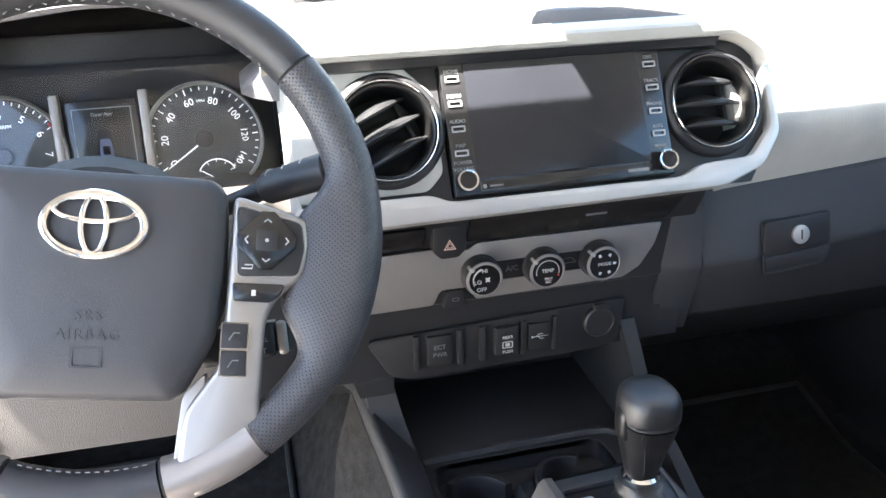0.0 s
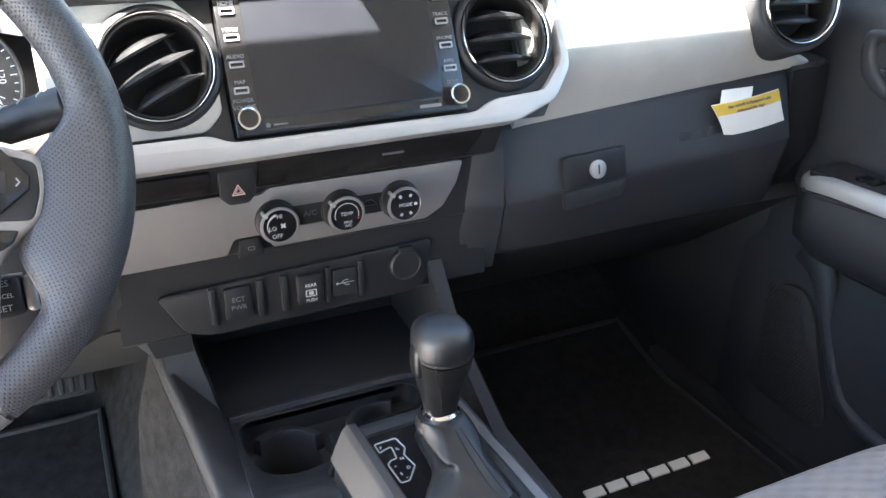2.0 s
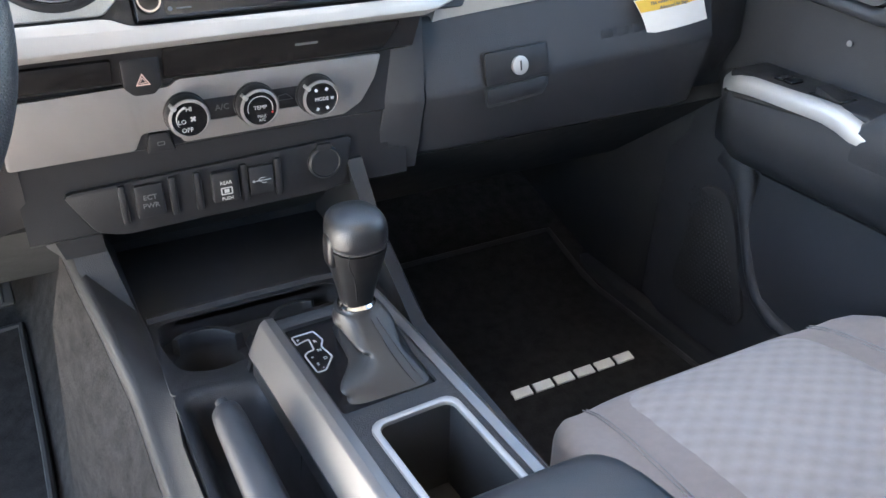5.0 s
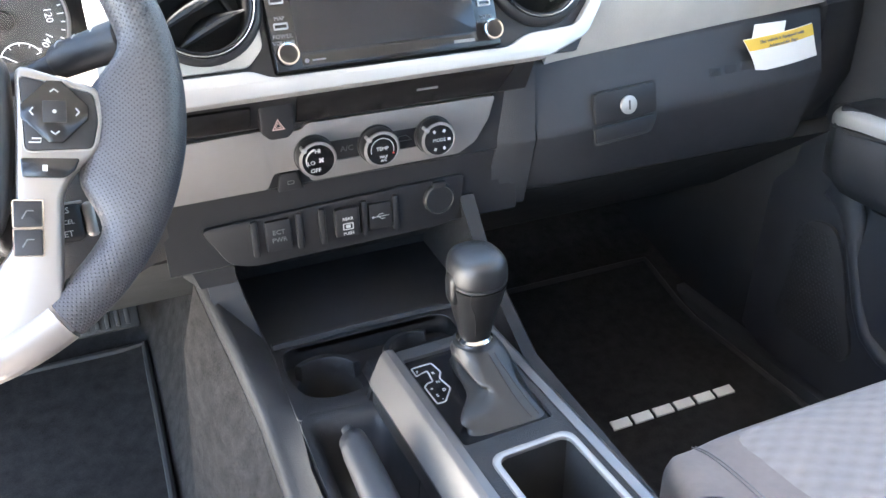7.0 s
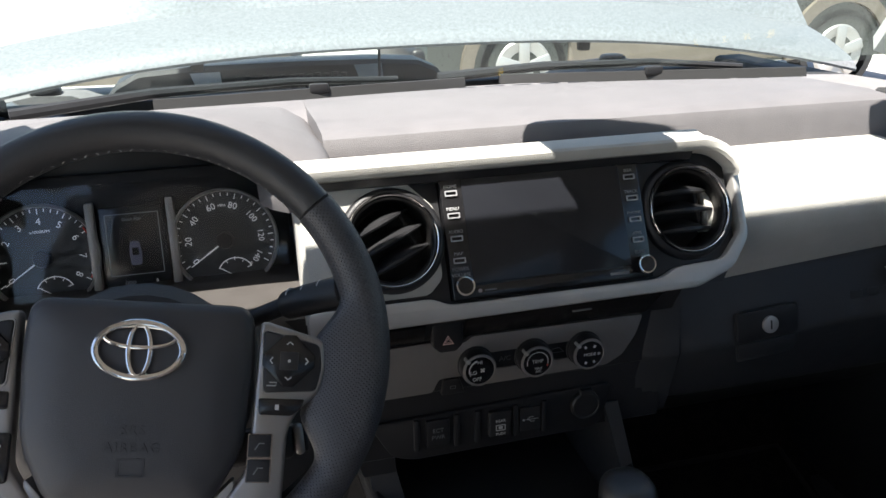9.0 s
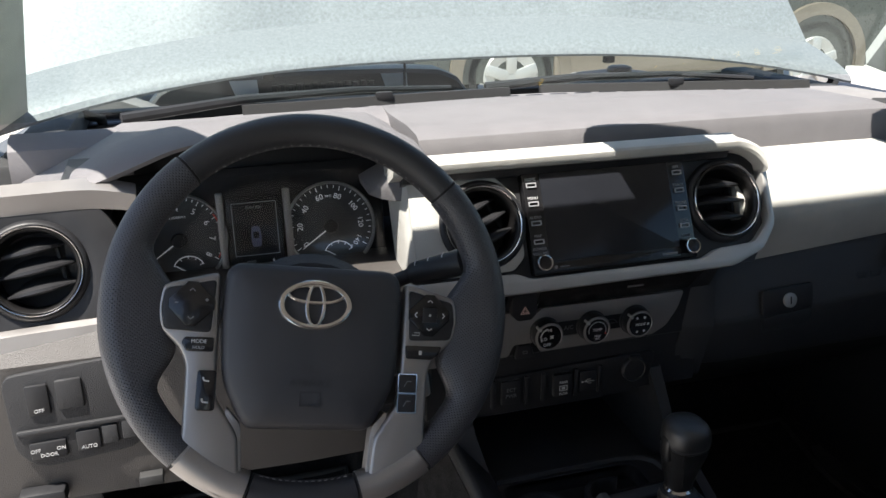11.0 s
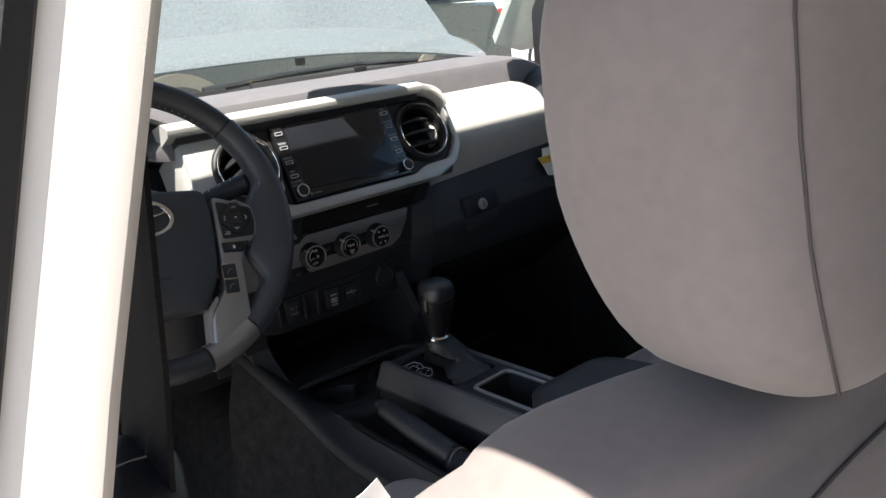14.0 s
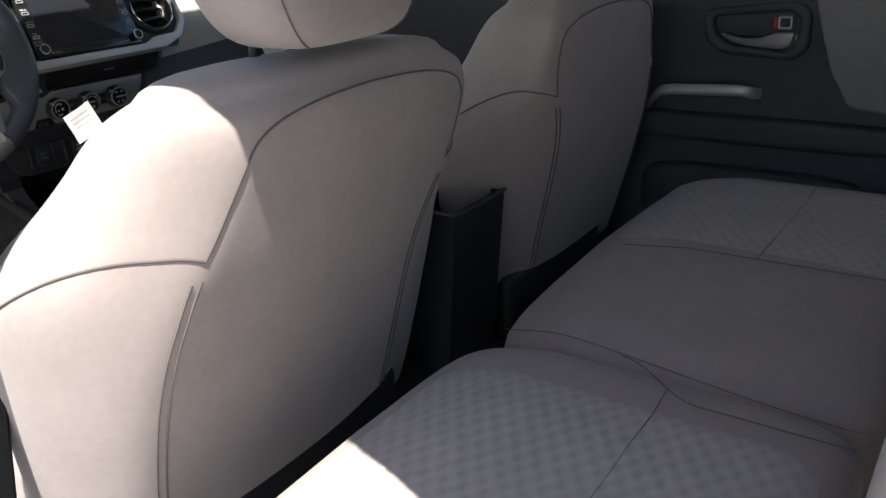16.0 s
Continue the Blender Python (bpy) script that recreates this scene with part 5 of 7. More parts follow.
part("car_figure", plate(soften([(-0.440, -0.022), (-0.422, -0.022), (-0.420, 0.0), (-0.423, 0.022), (-0.439, 0.022), (-0.442, 0.0)], 0.004), [rounded(-0.437, -0.425, -0.004, 0.010, 0.002)], 0.0004), M_bluescreen, di, "blue truck figure on the display", m=T(-0.431 * 0.4, -0.004, 0.0042) @ Matrix.Scale(0.6, 4))
letters("display_lettering", "ODO", 0.0048, T(-0.440, -0.0365, 0.0044), M_dimglow, di)
letters("display_lettering", "6", 0.0055, T(-0.412, -0.0365, 0.0044), M_whiteglow, di)
for x in (-0.4725, -0.3895):
    part("pillar_trim", bx(x - 0.0045, x + 0.0045, -0.058, 0.055, 0.0, 0.012, 0.002), M_silverdark, cl, "satin silver upright", m=pose(x * 0, 0, 0))
ln = part("lens", plate(rounded(-0.595, -0.268, -0.060, 0.075, 0.02), [], 0.0015), M_lens, cl, "clear lens over the dials", m=pose(0, 0, 0.018, -6))
ln.visible_shadow = False

# ---- steering column, stalks ----
colm = thing("steering_column", "black steering column shroud with two control stalks", "steering column")
WHEEL = pose(-0.398, -0.152, 0.738, 65) @ pose(0, 0, 0, 0, 0, -10)
WH0 = pose(-0.398, -0.152, 0.738, 65)
part("shroud", loft([[(0.055 * sx * (1 + 0.25 * k), (0.045 if sy > 0 else 0.055) * sy * (1 + 0.3 * k), -0.03 - 0.17 * k) for sx, sy in ((1, 0.3), (0.8, 1), (-0.8, 1), (-1, 0.3), (-1, -0.5), (-0.7, -1), (0.7, -1), (1, -0.5))] for k in (0, 0.35, 0.7, 1.0)]), M_blackgrain, colm, m=WH0 @ T(0, -0.03, 0), angle=50)
st = part("wiper_stalk", tube([(0.045, 0.008, -0.080), (0.090, 0.019, -0.066), (0.114, 0.0255, -0.054)], 0.0078, 14), M_black, colm, "black wiper stalk", m=WH0)
SL0, SL1 = Vector((0.112, 0.025, -0.055)), Vector((0.163, 0.031, -0.020))
part("stalk_sleeve", tube([SL0, SL0.lerp(SL1, 0.06), SL0.lerp(SL1, 0.5), SL0.lerp(SL1, 0.94), SL1], [0.0105, 0.0125, 0.0135, 0.0140, 0.0105], 18), M_black, st, "ribbed turning sleeve")
_ax = (SL1 - SL0).normalized()
_u = _ax.cross(Vector((1, 0, -1))).normalized()
_w = _ax.cross(_u)
if _u.y < 0:
    _u = -_u
for f_, a0, a1 in ((0.16, -40, 60), (0.40, -10, 12), (0.40, 25, 50), (0.52, -30, 0), (0.66, 10, 55), (0.72, -35, -12)):
    part("stalk_print", tube([SL0.lerp(SL1, f_) + (_u * math.cos(radians(a)) + _w * math.sin(radians(a))) * (0.0130 + 0.0012 * f_) for a in range(a0, a1 + 1, 6)], 0.0006, 5), M_white, st)
cs = part("cruise_stalk", bx(0.048, 0.107, -0.105, -0.075, -0.066, -0.047, 0.006, 3), M_black, colm, "black cruise control stalk", m=WH0)
part("stalk_cap", bx(0.107, 0.116, -0.103, -0.077, -0.065, -0.048, 0.004, 3), M_silverdark, cs, "bright ringed end")
part("stalk_cap_face", bx(0.1125, 0.119, -0.101, -0.079, -0.063, -0.050, 0.003, 3), M_rubber, cs)
part("stalk_edge", tube([(0.055, -0.0765, -0.0495), (0.108, -0.0765, -0.0495)], 0.0012, 6), M_silverdark, cs, "bright upper edge")
letters("stalk_lettering", "RES", 0.0062, WH0 @ T(0.094, -0.0815, -0.0466), M_white, colm)
letters("stalk_lettering", "CANCEL", 0.0045, WH0 @ T(0.092, -0.0900, -0.0466), M_white, colm)
letters("stalk_lettering", "SET", 0.0062, WH0 @ T(0.094, -0.0985, -0.0466), M_white, colm)
part("turn_stalk", tube([(-0.05, 0.0, -0.07), (-0.13, 0.012, -0.066), (-0.16, 0.02, -0.065)], [0.009, 0.0105, 0.0125], 14), M_black, colm, m=WH0)

# ---- steering wheel ----
wheel = thing("steering_wheel", "black leather steering wheel with perforated grips and satin silver spokes", "steering wheel", WHEEL)
R = 0.1745


def rim(a0, a1, n, swell=1.0, grip=None):
    rows = []
    for i in range(n + 1):
        t = i / n
        a = radians(a0 + (a1 - a0) * t)
        s = swell * (1 + (0.06 * math.sin(math.pi * t) if grip else 0))
        rr, rn = 0.0162 * s, 0.0185 * s
        rows.append([((R + rr * math.cos(q)) * math.cos(a), (R + rr * math.cos(q)) * math.sin(a), rn * math.sin(q)) for q in [2 * math.pi * k / 18 for k in range(18)]])
    return rows


part("rim_top", loft(rim(45.6, 134.4, 40, 0.985)), M_leather, wheel, "smooth black leather rim top")
part("rim_bottom", loft(rim(253.5, 286.5, 16, 0.97)), M_leather, wheel, "smooth black leather rim bottom")
for s, a0, a1 in ((1, -50.6, 44.8), (-1, 135.2, 230.6)):
    rows = rim(a0, a1, 44, 1.03, True)
    # thumb bulge inwards near the spoke
    for i, r_ in enumerate(rows):
        a = a0 + (a1 - a0) * i / 44
        da = abs((a if s > 0 else 180 - a) - (-6 if s > 0 else -6))
        g = 1 - smoothstep(8, 26, da)
        rows[i] = [(x - math.copysign(0.030 * g, x) * (1 if math.hypot(x, y) < R - 0.004 else 0), y, z * (1 - 0.25 * g * (1 if math.hypot(x, y) < R - 0.004 else 0))) for x, y, z in r_]
    part("grip", loft(rows), M_perf, wheel, "perforated black leather grip", angle=60)
for a in (45.2, 134.8, 252.6, 287.4):
    part("seam", loft([[((R + rr * math.cos(q)) * math.cos(radians(a + d)), (R + rr * math.cos(q)) * math.sin(radians(a + d)), rr * 1.13 * math.sin(q)) for q in [2 * math.pi * k / 18 for k in range(18)]] for d, rr in ((-0.5, 0.0152), (0, 0.0158), (0.5, 0.0152))]), M_stitchdark, wheel)
# stitching along the inside of the rim
for k in range(26):
    a = radians(52 + 76 * k / 25)
    rr = R - 0.0158
    part("stitch", bx(-0.0015, 0.0015, -0.0004, 0.0004, -0.0004, 0.0004), M_stitch, wheel, m=pose(rr * math.cos(a), rr * math.sin(a), 0.004, 0, 0, math.degrees(a) + 90 + (28 if k % 2 else -28)))
for k in range(14):
    a = radians(256 + 28 * k / 13)
    rr = R - 0.0154
    part("stitch", bx(-0.0015, 0.0015, -0.0004, 0.0004, -0.0004, 0.0004), M_stitch, wheel, m=pose(rr * math.cos(a), rr * math.sin(a), 0.006, 0, 0, math.degrees(a) + 90))
part("airbag_cover", loft([[(x * k, y * k + (-0.035) * (1 - k), z) for x, y in soften([(-0.081, 0.040), (0.081, 0.040), (0.0845, 0.0), (0.080, -0.070), (0.062, -0.105), (0.054, -0.112), (-0.054, -0.112), (-0.062, -0.105), (-0.080, -0.070), (-0.0845, 0.0)], 0.016, 4)] for k, z in ((0.97, -0.02), (1.0, 0.0), (0.995, 0.010), (0.97, 0.0165), (0.90, 0.0205), (0.6, 0.0225), (0.2, 0.023))]), M_airbag, wheel, "grained black airbag cover", angle=60)
part("hub_back", lathe([(0.075, -0.045), (0.085, -0.015), (0.075, 0.0)], 32), M_blackgrain, wheel, m=T(0, -0.03, 0))
em = part("emblem", loft([[((0.0310 + 0.0033 * math.cos(q)) * math.cos(a), (0.0203 + 0.0029 * math.cos(q)) * math.sin(a), 0.0020 * math.sin(q)) for q in [2 * math.pi * k / 8 for k in range(8)]] for a in [2 * math.pi * i / 48 for i in range(48)]], close_v=True), M_chrome, wheel, "chrome oval emblem", m=T(0, 0.003, 0.0250))
part("emblem_oval", loft([[((0.0078 + 0.0023 * math.cos(q)) * math.cos(a), (0.0190 + 0.0020 * math.cos(q)) * math.sin(a), 0.0017 * math.sin(q)) for q in [2 * math.pi * k / 8 for k in range(8)]] for a in [2 * math.pi * i / 36 for i in range(36)]], close_v=True), M_chrome, em)
part("emblem_oval", loft([[((0.0255 + 0.0021 * math.cos(q)) * math.cos(a), 0.0100 + (0.0080 + 0.0021 * math.cos(q)) * math.sin(a), 0.0017 * math.sin(q)) for q in [2 * math.pi * k / 8 for k in range(8)]] for a in [2 * math.pi * i / 36 for i in range(36)]], close_v=True), M_chrome, em)
letters("embossed_lettering", "SRS", 0.0100, T(0, -0.056, 0.0230), M_leather, wheel, depth=0.0004, spacing=1.2)
letters("embossed_lettering", "AIRBAG", 0.0100, T(0, -0.0685, 0.0229), M_leather, wheel, depth=0.0004, spacing=1.2)
part("embossed_mark", plate(rounded(-0.010, 0.010, -0.007, 0.007, 0.001), [rounded(-0.008, 0.008, -0.0055, 0.0055, 0.001)], 0.0008), M_leather, wheel, m=T(0, -0.083, 0.0220))
for s in (-1, 1):
    def fl(p):
        return [(s * x, y) for x, y in p]
    face = soften([(0.0865, 0.030), (0.137, 0.016), (0.140, -0.004), (0.137, -0.024), (0.119, -0.040), (0.112, -0.055), (0.111, -0.120), (0.120, -0.143), (0.074, -0.176), (0.058, -0.166), (0.062, -0.118), (0.084, -0.085)], 0.007)
    sp = part("spoke", plate(fl(face), [], 0.016, 0.004, seg=3), M_spoke, wheel, "satin silver spoke", m=T(0, 0, -0.002))
    # lower end wraps the rim
    rows = rim(287.6 if s > 0 else 231.4, 308.6 if s > 0 else 252.4, 10, 1.035)
    part("spoke_wrap", loft(rows), M_spoke, wheel, "satin silver rim clasp", angle=60)
    part("spoke_edge", plate(fl(soften([(0.060, -0.108), (0.0745, -0.092), (0.0725, -0.160), (0.062, -0.168), (0.056, -0.160)], 0.005)), [], 0.022, 0.005), M_silverdark, wheel, "bright inner edge of the spoke", m=T(0, 0, -0.012))
    pd = part("switch_pad", plate(fl(soften([(0.0895, 0.022), (0.133, 0.012), (0.1355, -0.006), (0.132, -0.024), (0.092, -0.026)], 0.004)), [], 0.0035, 0.0012), M_black, wheel, "black switch pad", m=T(0, 0, 0.0135))
    part("pad_edge", plate(fl(soften([(0.0882, 0.0235), (0.1343, 0.0131), (0.137, -0.006), (0.1333, -0.0252), (0.0908, -0.0273)], 0.0045)), [fl(soften([(0.0892, 0.0223), (0.1332, 0.0122), (0.1357, -0.006), (0.1322, -0.0242), (0.0918, -0.0262)], 0.004))], 0.0022, 0.0004), M_silverdark, pd, "thin bright outline", m=T(0, 0, 0.0))
    oct_ = [(0.110 + 0.0205 * math.cos(radians(a)), -0.001 + 0.0205 * math.sin(radians(a))) for a in (78, 102, 168, 192, 258, 282, 348, 12)]
    part("rocker", plate(fl(oct_), [], 0.0035, 0.0015), M_gloss, pd, m=T(0, 0, 0.003))
    ctr_ = (s * 0.110, -0.001)
    if s > 0:
        part("rocker_centre", bx(-0.007, 0.007, -0.007, 0.007, 0, 0.0012, 0.0005), M_black, pd, m=pose(ctr_[0], ctr_[1], 0.0065))
        part("dot", plate(ring(0, 0, 0.0013, 10), [], 0.0003), M_white, pd, m=T(ctr_[0], ctr_[1], 0.0078))
        for a in (0, 90, 180, 270):
            part("arrow", tube([(0.0125, -0.0025, 0), (0.0145, 0, 0), (0.0125, 0.0025, 0)], 0.0005, 4), M_white, pd, m=pose(ctr_[0], ctr_[1], 0.0067, 0, 0, a))
        part("return_mark", tube([(0.094, -0.0205, 0.0037), (0.101, -0.0205, 0.0037), (0.1015, -0.018, 0.0037), (0.096, -0.018, 0.0037)], 0.0005, 4), M_white, pd)
        kk = part("key", plate(soften([(0.0885, -0.0305), (0.124, -0.0305), (0.1205, -0.0385), (0.114, -0.0435), (0.0895, -0.043)], 0.002), [], 0.0035, 0.001), M_gloss, wheel, m=T(0, 0, 0.0130))
        part("key_mark", bx(0.1015, 0.1045, -0.0390, -0.0350, 0.0035, 0.0038), M_white, kk)
        for y in (-0.0665, -0.085):
            kk = part("key", plate(rounded(0.0835, 0.1005, y - 0.0085, y + 0.0085, 0.001), [], 0.0035, 0.001), M_black, wheel, m=T(0, 0, 0.0130))
            part("key_edge", plate(rounded(0.0828, 0.1012, y - 0.0092, y + 0.0092, 0.0012), [rounded(0.0835, 0.1005, y - 0.0085, y + 0.0085, 0.001)], 0.0028), M_chrome, kk)
            part("key_mark", tube([(0.0885, y - 0.003, 0.0037), (0.0915, y + 0.002, 0.0037), (0.0955, y + 0.002, 0.0037)], 0.0005, 4), M_greyprint, kk)
    else:
        for a in (90, 270):
            part("arrow", tube([(0.0115, -0.0025, 0), (0.0138, 0, 0), (0.0115, 0.0025, 0)], 0.0006, 4), M_greyprint, pd, m=pose(ctr_[0], ctr_[1], 0.0067, 0, 0, a))
        part("volume_mark", tube([(-0.1245, -0.0005, 0.0067), (-0.1215, -0.0005, 0.0067)], 0.0006, 4), M_greyprint, pd)
        part("volume_mark", tube([(-0.0985, 0.003, 0.0067), (-0.0955, 0.003, 0.0067)], 0.0006, 4), M_greyprint, pd)
        part("volume_mark", tube([(-0.097, 0.0045, 0.0067), (-0.097, 0.0015, 0.0067)], 0.0006, 4), M_greyprint, pd)
        kk = part("key", plate(soften([(-0.0885, -0.0305), (-0.114, -0.0305), (-0.117, -0.036), (-0.112, -0.0435), (-0.0885, -0.0435)], 0.002), [], 0.0035, 0.001), M_gloss, wheel, m=T(0, 0, 0.0130))
        letters("key_lettering", "MODE", 0.0048, T(-0.1015, -0.0345, 0.0037), M_white, kk)
        letters("key_lettering", "HOLD", 0.0038, T(-0.1015, -0.0400, 0.0037), M_white, kk)
        kk = part("key", plate(rounded(-0.1010, -0.0840, -0.096, -0.060, 0.003), [], 0.0035, 0.001), M_gloss, wheel, m=T(0, 0, 0.0130))
        for y in (-0.068, -0.087):
            part("phone_mark", tube([(-0.0955, y + 0.002, 0.0037), (-0.0945, y - 0.001, 0.0037), (-0.0900, y - 0.0015, 0.0037)], 0.0009, 5), M_white, kk)

# ---- switches at the driver's left ----
SWL = pose(-0.64, -0.030, 0.595, 88, 0, 2)
swl = thing("switch_block", "grey panel of driver's switches beside the knee panel", "switch panel", SWL)
part("panel", plate(soften([(-0.068, 0.058), (0.075, 0.066), (0.070, -0.018), (0.055, -0.045), (-0.045, -0.052), (-0.066, -0.03)], 0.014), [], 0.006, 0.002), M_grain, swl)
part("ledge", bx(-0.062, 0.070, -0.010, -0.004, 0.004, 0.010, 0.002), M_grain, swl)
for x0, x1, y0, y1, s in ((-0.047, -0.025, 0.012, 0.046, "OFF"), (-0.018, 0.008, 0.014, 0.048, ""), (-0.052, -0.016, -0.040, -0.020, "DOOR"), (-0.006, 0.018, -0.038, -0.014, "AUTO"), (0.020, 0.036, -0.034, -0.012, ""), (0.040, 0.058, -0.032, -0.008, "")):
    k = part("switch", bx(x0, x1, y0, y1, 0.003, 0.0095, 0.002), M_black if s else M_grain, swl)
    if s:
        letters("switch_lettering", s, 0.0058, T((x0 + x1) / 2, y0 + 0.005, 0.0098), M_white, k)
letters("switch_lettering", "OFF", 0.0058, T(-0.0465, -0.029, 0.0098), M_white, swl)
letters("switch_lettering", "ON", 0.0058, T(-0.0215, -0.029, 0.0098), M_white, swl)
# pedals
ped = thing("brake_pedal", "black ribbed rubber brake pedal on a steel arm", "pedal", pose(-0.345, 0.46, 0.205, 50))
part("pad", bx(-0.06, 0.06, -0.03, 0.03, -0.006, 0.006, 0.005), M_rubber, ped)
for i in range(7):
    part("rib", bx(-0.051 + 0.015 * i, -0.044 + 0.015 * i, -0.024, 0.024, 0.005, 0.009, 0.001), M_rubber, ped)
part("arm", tube([(0, 0, -0.005), (0, 0.10, -0.04), (0, 0.2, -0.06)], 0.009), M_black, ped)
acc = thing("accelerator_pedal", "black plastic accelerator pedal", "pedal", pose(-0.235, 0.52, 0.17, 55))
part("pad", bx(-0.024, 0.024, -0.06, 0.07, -0.005, 0.005, 0.004), M_rubber, acc)
for i in range(5):
    part("groove", bx(-0.016 + 0.007 * i, -0.013 + 0.007 * i, -0.05, 0.05, 0.004, 0.007, 0.0008), M_black, acc)

# ---- centre console ----
con = thing("centre_console", "black centre console with cup holders, brake well and satin silver rails", "console")
ZT = 0.425
def side(s, xs):
    top = [(xs[0], 0.055, 0.442), (xs[1], -0.02, 0.424), (xs[2], -0.15, 0.408), (xs[3], -0.45, 0.408), (xs[3], -0.80, 0.408)]
    rows = []
    for (x, y, z) in top:
        rows.append([(x, y, z), (x + s * 0.006, y, z - 0.012), (x + s * 0.012, y + 0.02, 0.25), (x + s * 0.015, y + 0.04, 0.05), (x - s * 0.01, y + 0.04, 0.05), (x - s * 0.012, y, z - 0.004)])
    return loft(rows)
rows, skirt = [], []
for y, xr, zr, xi, zi in ((0.10, -0.206, 0.447, -0.170, 0.438), (0.05, -0.199, 0.427, -0.158, 0.402), (0.0, -0.190, 0.405, -0.149, 0.376), (-0.04, -0.184, 0.387, -0.147, 0.372), (-0.075, -0.178, 0.366, -0.146, 0.371), (-0.108, -0.176, 0.352, -0.146, 0.371), (-0.18, -0.174, 0.338, -0.153, 0.371), (-0.274, -0.170, 0.335, -0.151, 0.371), (-0.45, -0.166, 0.34, -0.151, 0.371), (-0.80, -0.165, 0.34, -0.151, 0.371)):
    skirt.append([(xr - 0.060, y, 0.05), (xr - 0.030, y, zr - 0.10), (xr - 0.012, y, zr - 0.040), (xr - 0.0065, y, zr - 0.020), (xr + 0.004, y, zr - 0.022), (xr + 0.004, y, 0.05)])
    rows.append([(xr - 0.004, y, zr - 0.060), (xr - 0.006, y, zr - 0.020), (xr - 0.004, y, zr - 0.008), (xr, y, zr - 0.001), (xr + 0.005, y, zr + 0.0005), (xi - 0.003, y, zi - 0.001), (xi, y, zi - 0.004), (xi + 0.003, y, 0.26), (xi + 0.003, y, 0.05)])
part("side_left", loft(rows), M_console, con, "black console flank with a raised edge", angle=60)
part("tunnel_carpet", loft(skirt), M_carpet, con, "dark carpet on the side of the tunnel", angle=60)
part("side_right", side(1, (0.120, 0.110, 0.088, 0.082)), M_console, con, angle=40)
# tray with two cup wells
RECESS = soften([(-0.144, -0.040), (-0.134, -0.080), (-0.105, -0.092), (-0.068, -0.086), (-0.045, -0.072), (0.055, -0.072), (0.055, 0.010), (-0.142, 0.010)], 0.020, 5)
part("cup_tray", plate(soften([(-0.151, -0.112), (-0.050, -0.120), (0.095, -0.115), (0.105, 0.020), (-0.150, 0.020)], 0.006), [RECESS], 0.008, 0.003), M_console, con, m=T(0, 0, 0.3635))
part("recess_wall", loft([[(x, y, z) for x, y in RECESS] for z in (0.3700, 0.3400)], True, False), M_console, con, angle=50)
part("recess_floor", plate([(-0.148, -0.10), (0.06, -0.10), (0.06, 0.014), (-0.148, 0.014)], [ring(-0.104, -0.048, 0.0365, 32), ring(0.003, -0.036, 0.033, 32)], 0.006, 0.0015), M_console, con, m=T(0, 0, 0.340))
for cx, cy, r in ((-0.104, -0.048, 0.0365), (0.003, -0.036, 0.033)):
    part("cup_well", loft([[(cx + q * math.cos(a), cy + q * math.sin(a), z) for a in [2 * math.pi * i / 32 for i in range(32)]] for q, z in ((r, 0.345), (r * 0.95, 0.31), (r * 0.88, 0.272), (0.001, 0.270))], True, False), M_rubber, con, angle=50)
rows = []
for x, y, nx, ny in ((-0.148, 0.012, 0, 1), (-0.06, 0.015, 0, 1), (0.04, 0.015, 0, 1), (0.066, 0.011, 0.4, 0.9), (0.080, -0.003, 0.9, 0.4), (0.084, -0.025, 1, 0), (0.084, -0.060, 1, 0)):
    rows.append([(x, y, 0.346), (x + nx * 0.002, y + ny * 0.002, 0.3745), (x + nx * 0.004, y + ny * 0.004, 0.377), (x + nx * 0.009, y + ny * 0.009, 0.377), (x + nx * 0.012, y + ny * 0.012, 0.372), (x + nx * 0.012, y + ny * 0.012, 0.346)])
part("tray_band", loft(rows), M_grain, con, "raised band behind the cup holders", angle=40)
for cx, cy, r, a0, a1, zt in ((-0.104, -0.048, 0.0365, 20, 128, 0.3665), (0.003, -0.036, 0.033, 55, 200, 0.3640)):
    part("cup_flap", loft([[(cx + q * math.cos(radians(a)), cy + q * math.sin(radians(a)), z) for q, z in ((r * 0.97, 0.345), (r * 0.94, zt - 0.002), (r * 0.97, zt), (r * 1.16, zt - 0.001), (r * 1.20, zt - 0.004), (r * 1.22, 0.345))] for a in range(a0, a1 + 1, 9)]), M_console, con, "curved cup holder flap", angle=50)
part("recess_bridge", loft([[(x, -0.072, 0.345), (x, -0.070, zt), (x, -0.030, zt), (x, -0.026, 0.345)] for x, zt in ((-0.060, 0.350), (-0.054, 0.360), (-0.040, 0.360), (-0.034, 0.350))]), M_console, con, "block between the cup holders", angle=40)
# open cubby under the switch row
part("cubby_floor", bx(-0.160, 0.112, 0.02, 0.22, 0.350, 0.357, 0.002), M_blackgrain, con)
part("cubby_back", bx(-0.200, 0.120, 0.21, 0.22, 0.350, 0.52, 0.002), M_blackgrain, con)
part("cubby_wall", loft([[(-0.166, 0.0, 0.352), (-0.148, 0.0, 0.352), (-0.150, 0.22, 0.352), (-0.166, 0.22, 0.352)], [(-0.200, 0.05, 0.43), (-0.166, 0.05, 0.43), (-0.168, 0.22, 0.43), (-0.20, 0.22, 0.43)], [(-0.205, 0.065, 0.50), (-0.178, 0.065, 0.50), (-0.178, 0.22, 0.50), (-0.205, 0.22, 0.50)]]), M_blackgrain, con, angle=40)
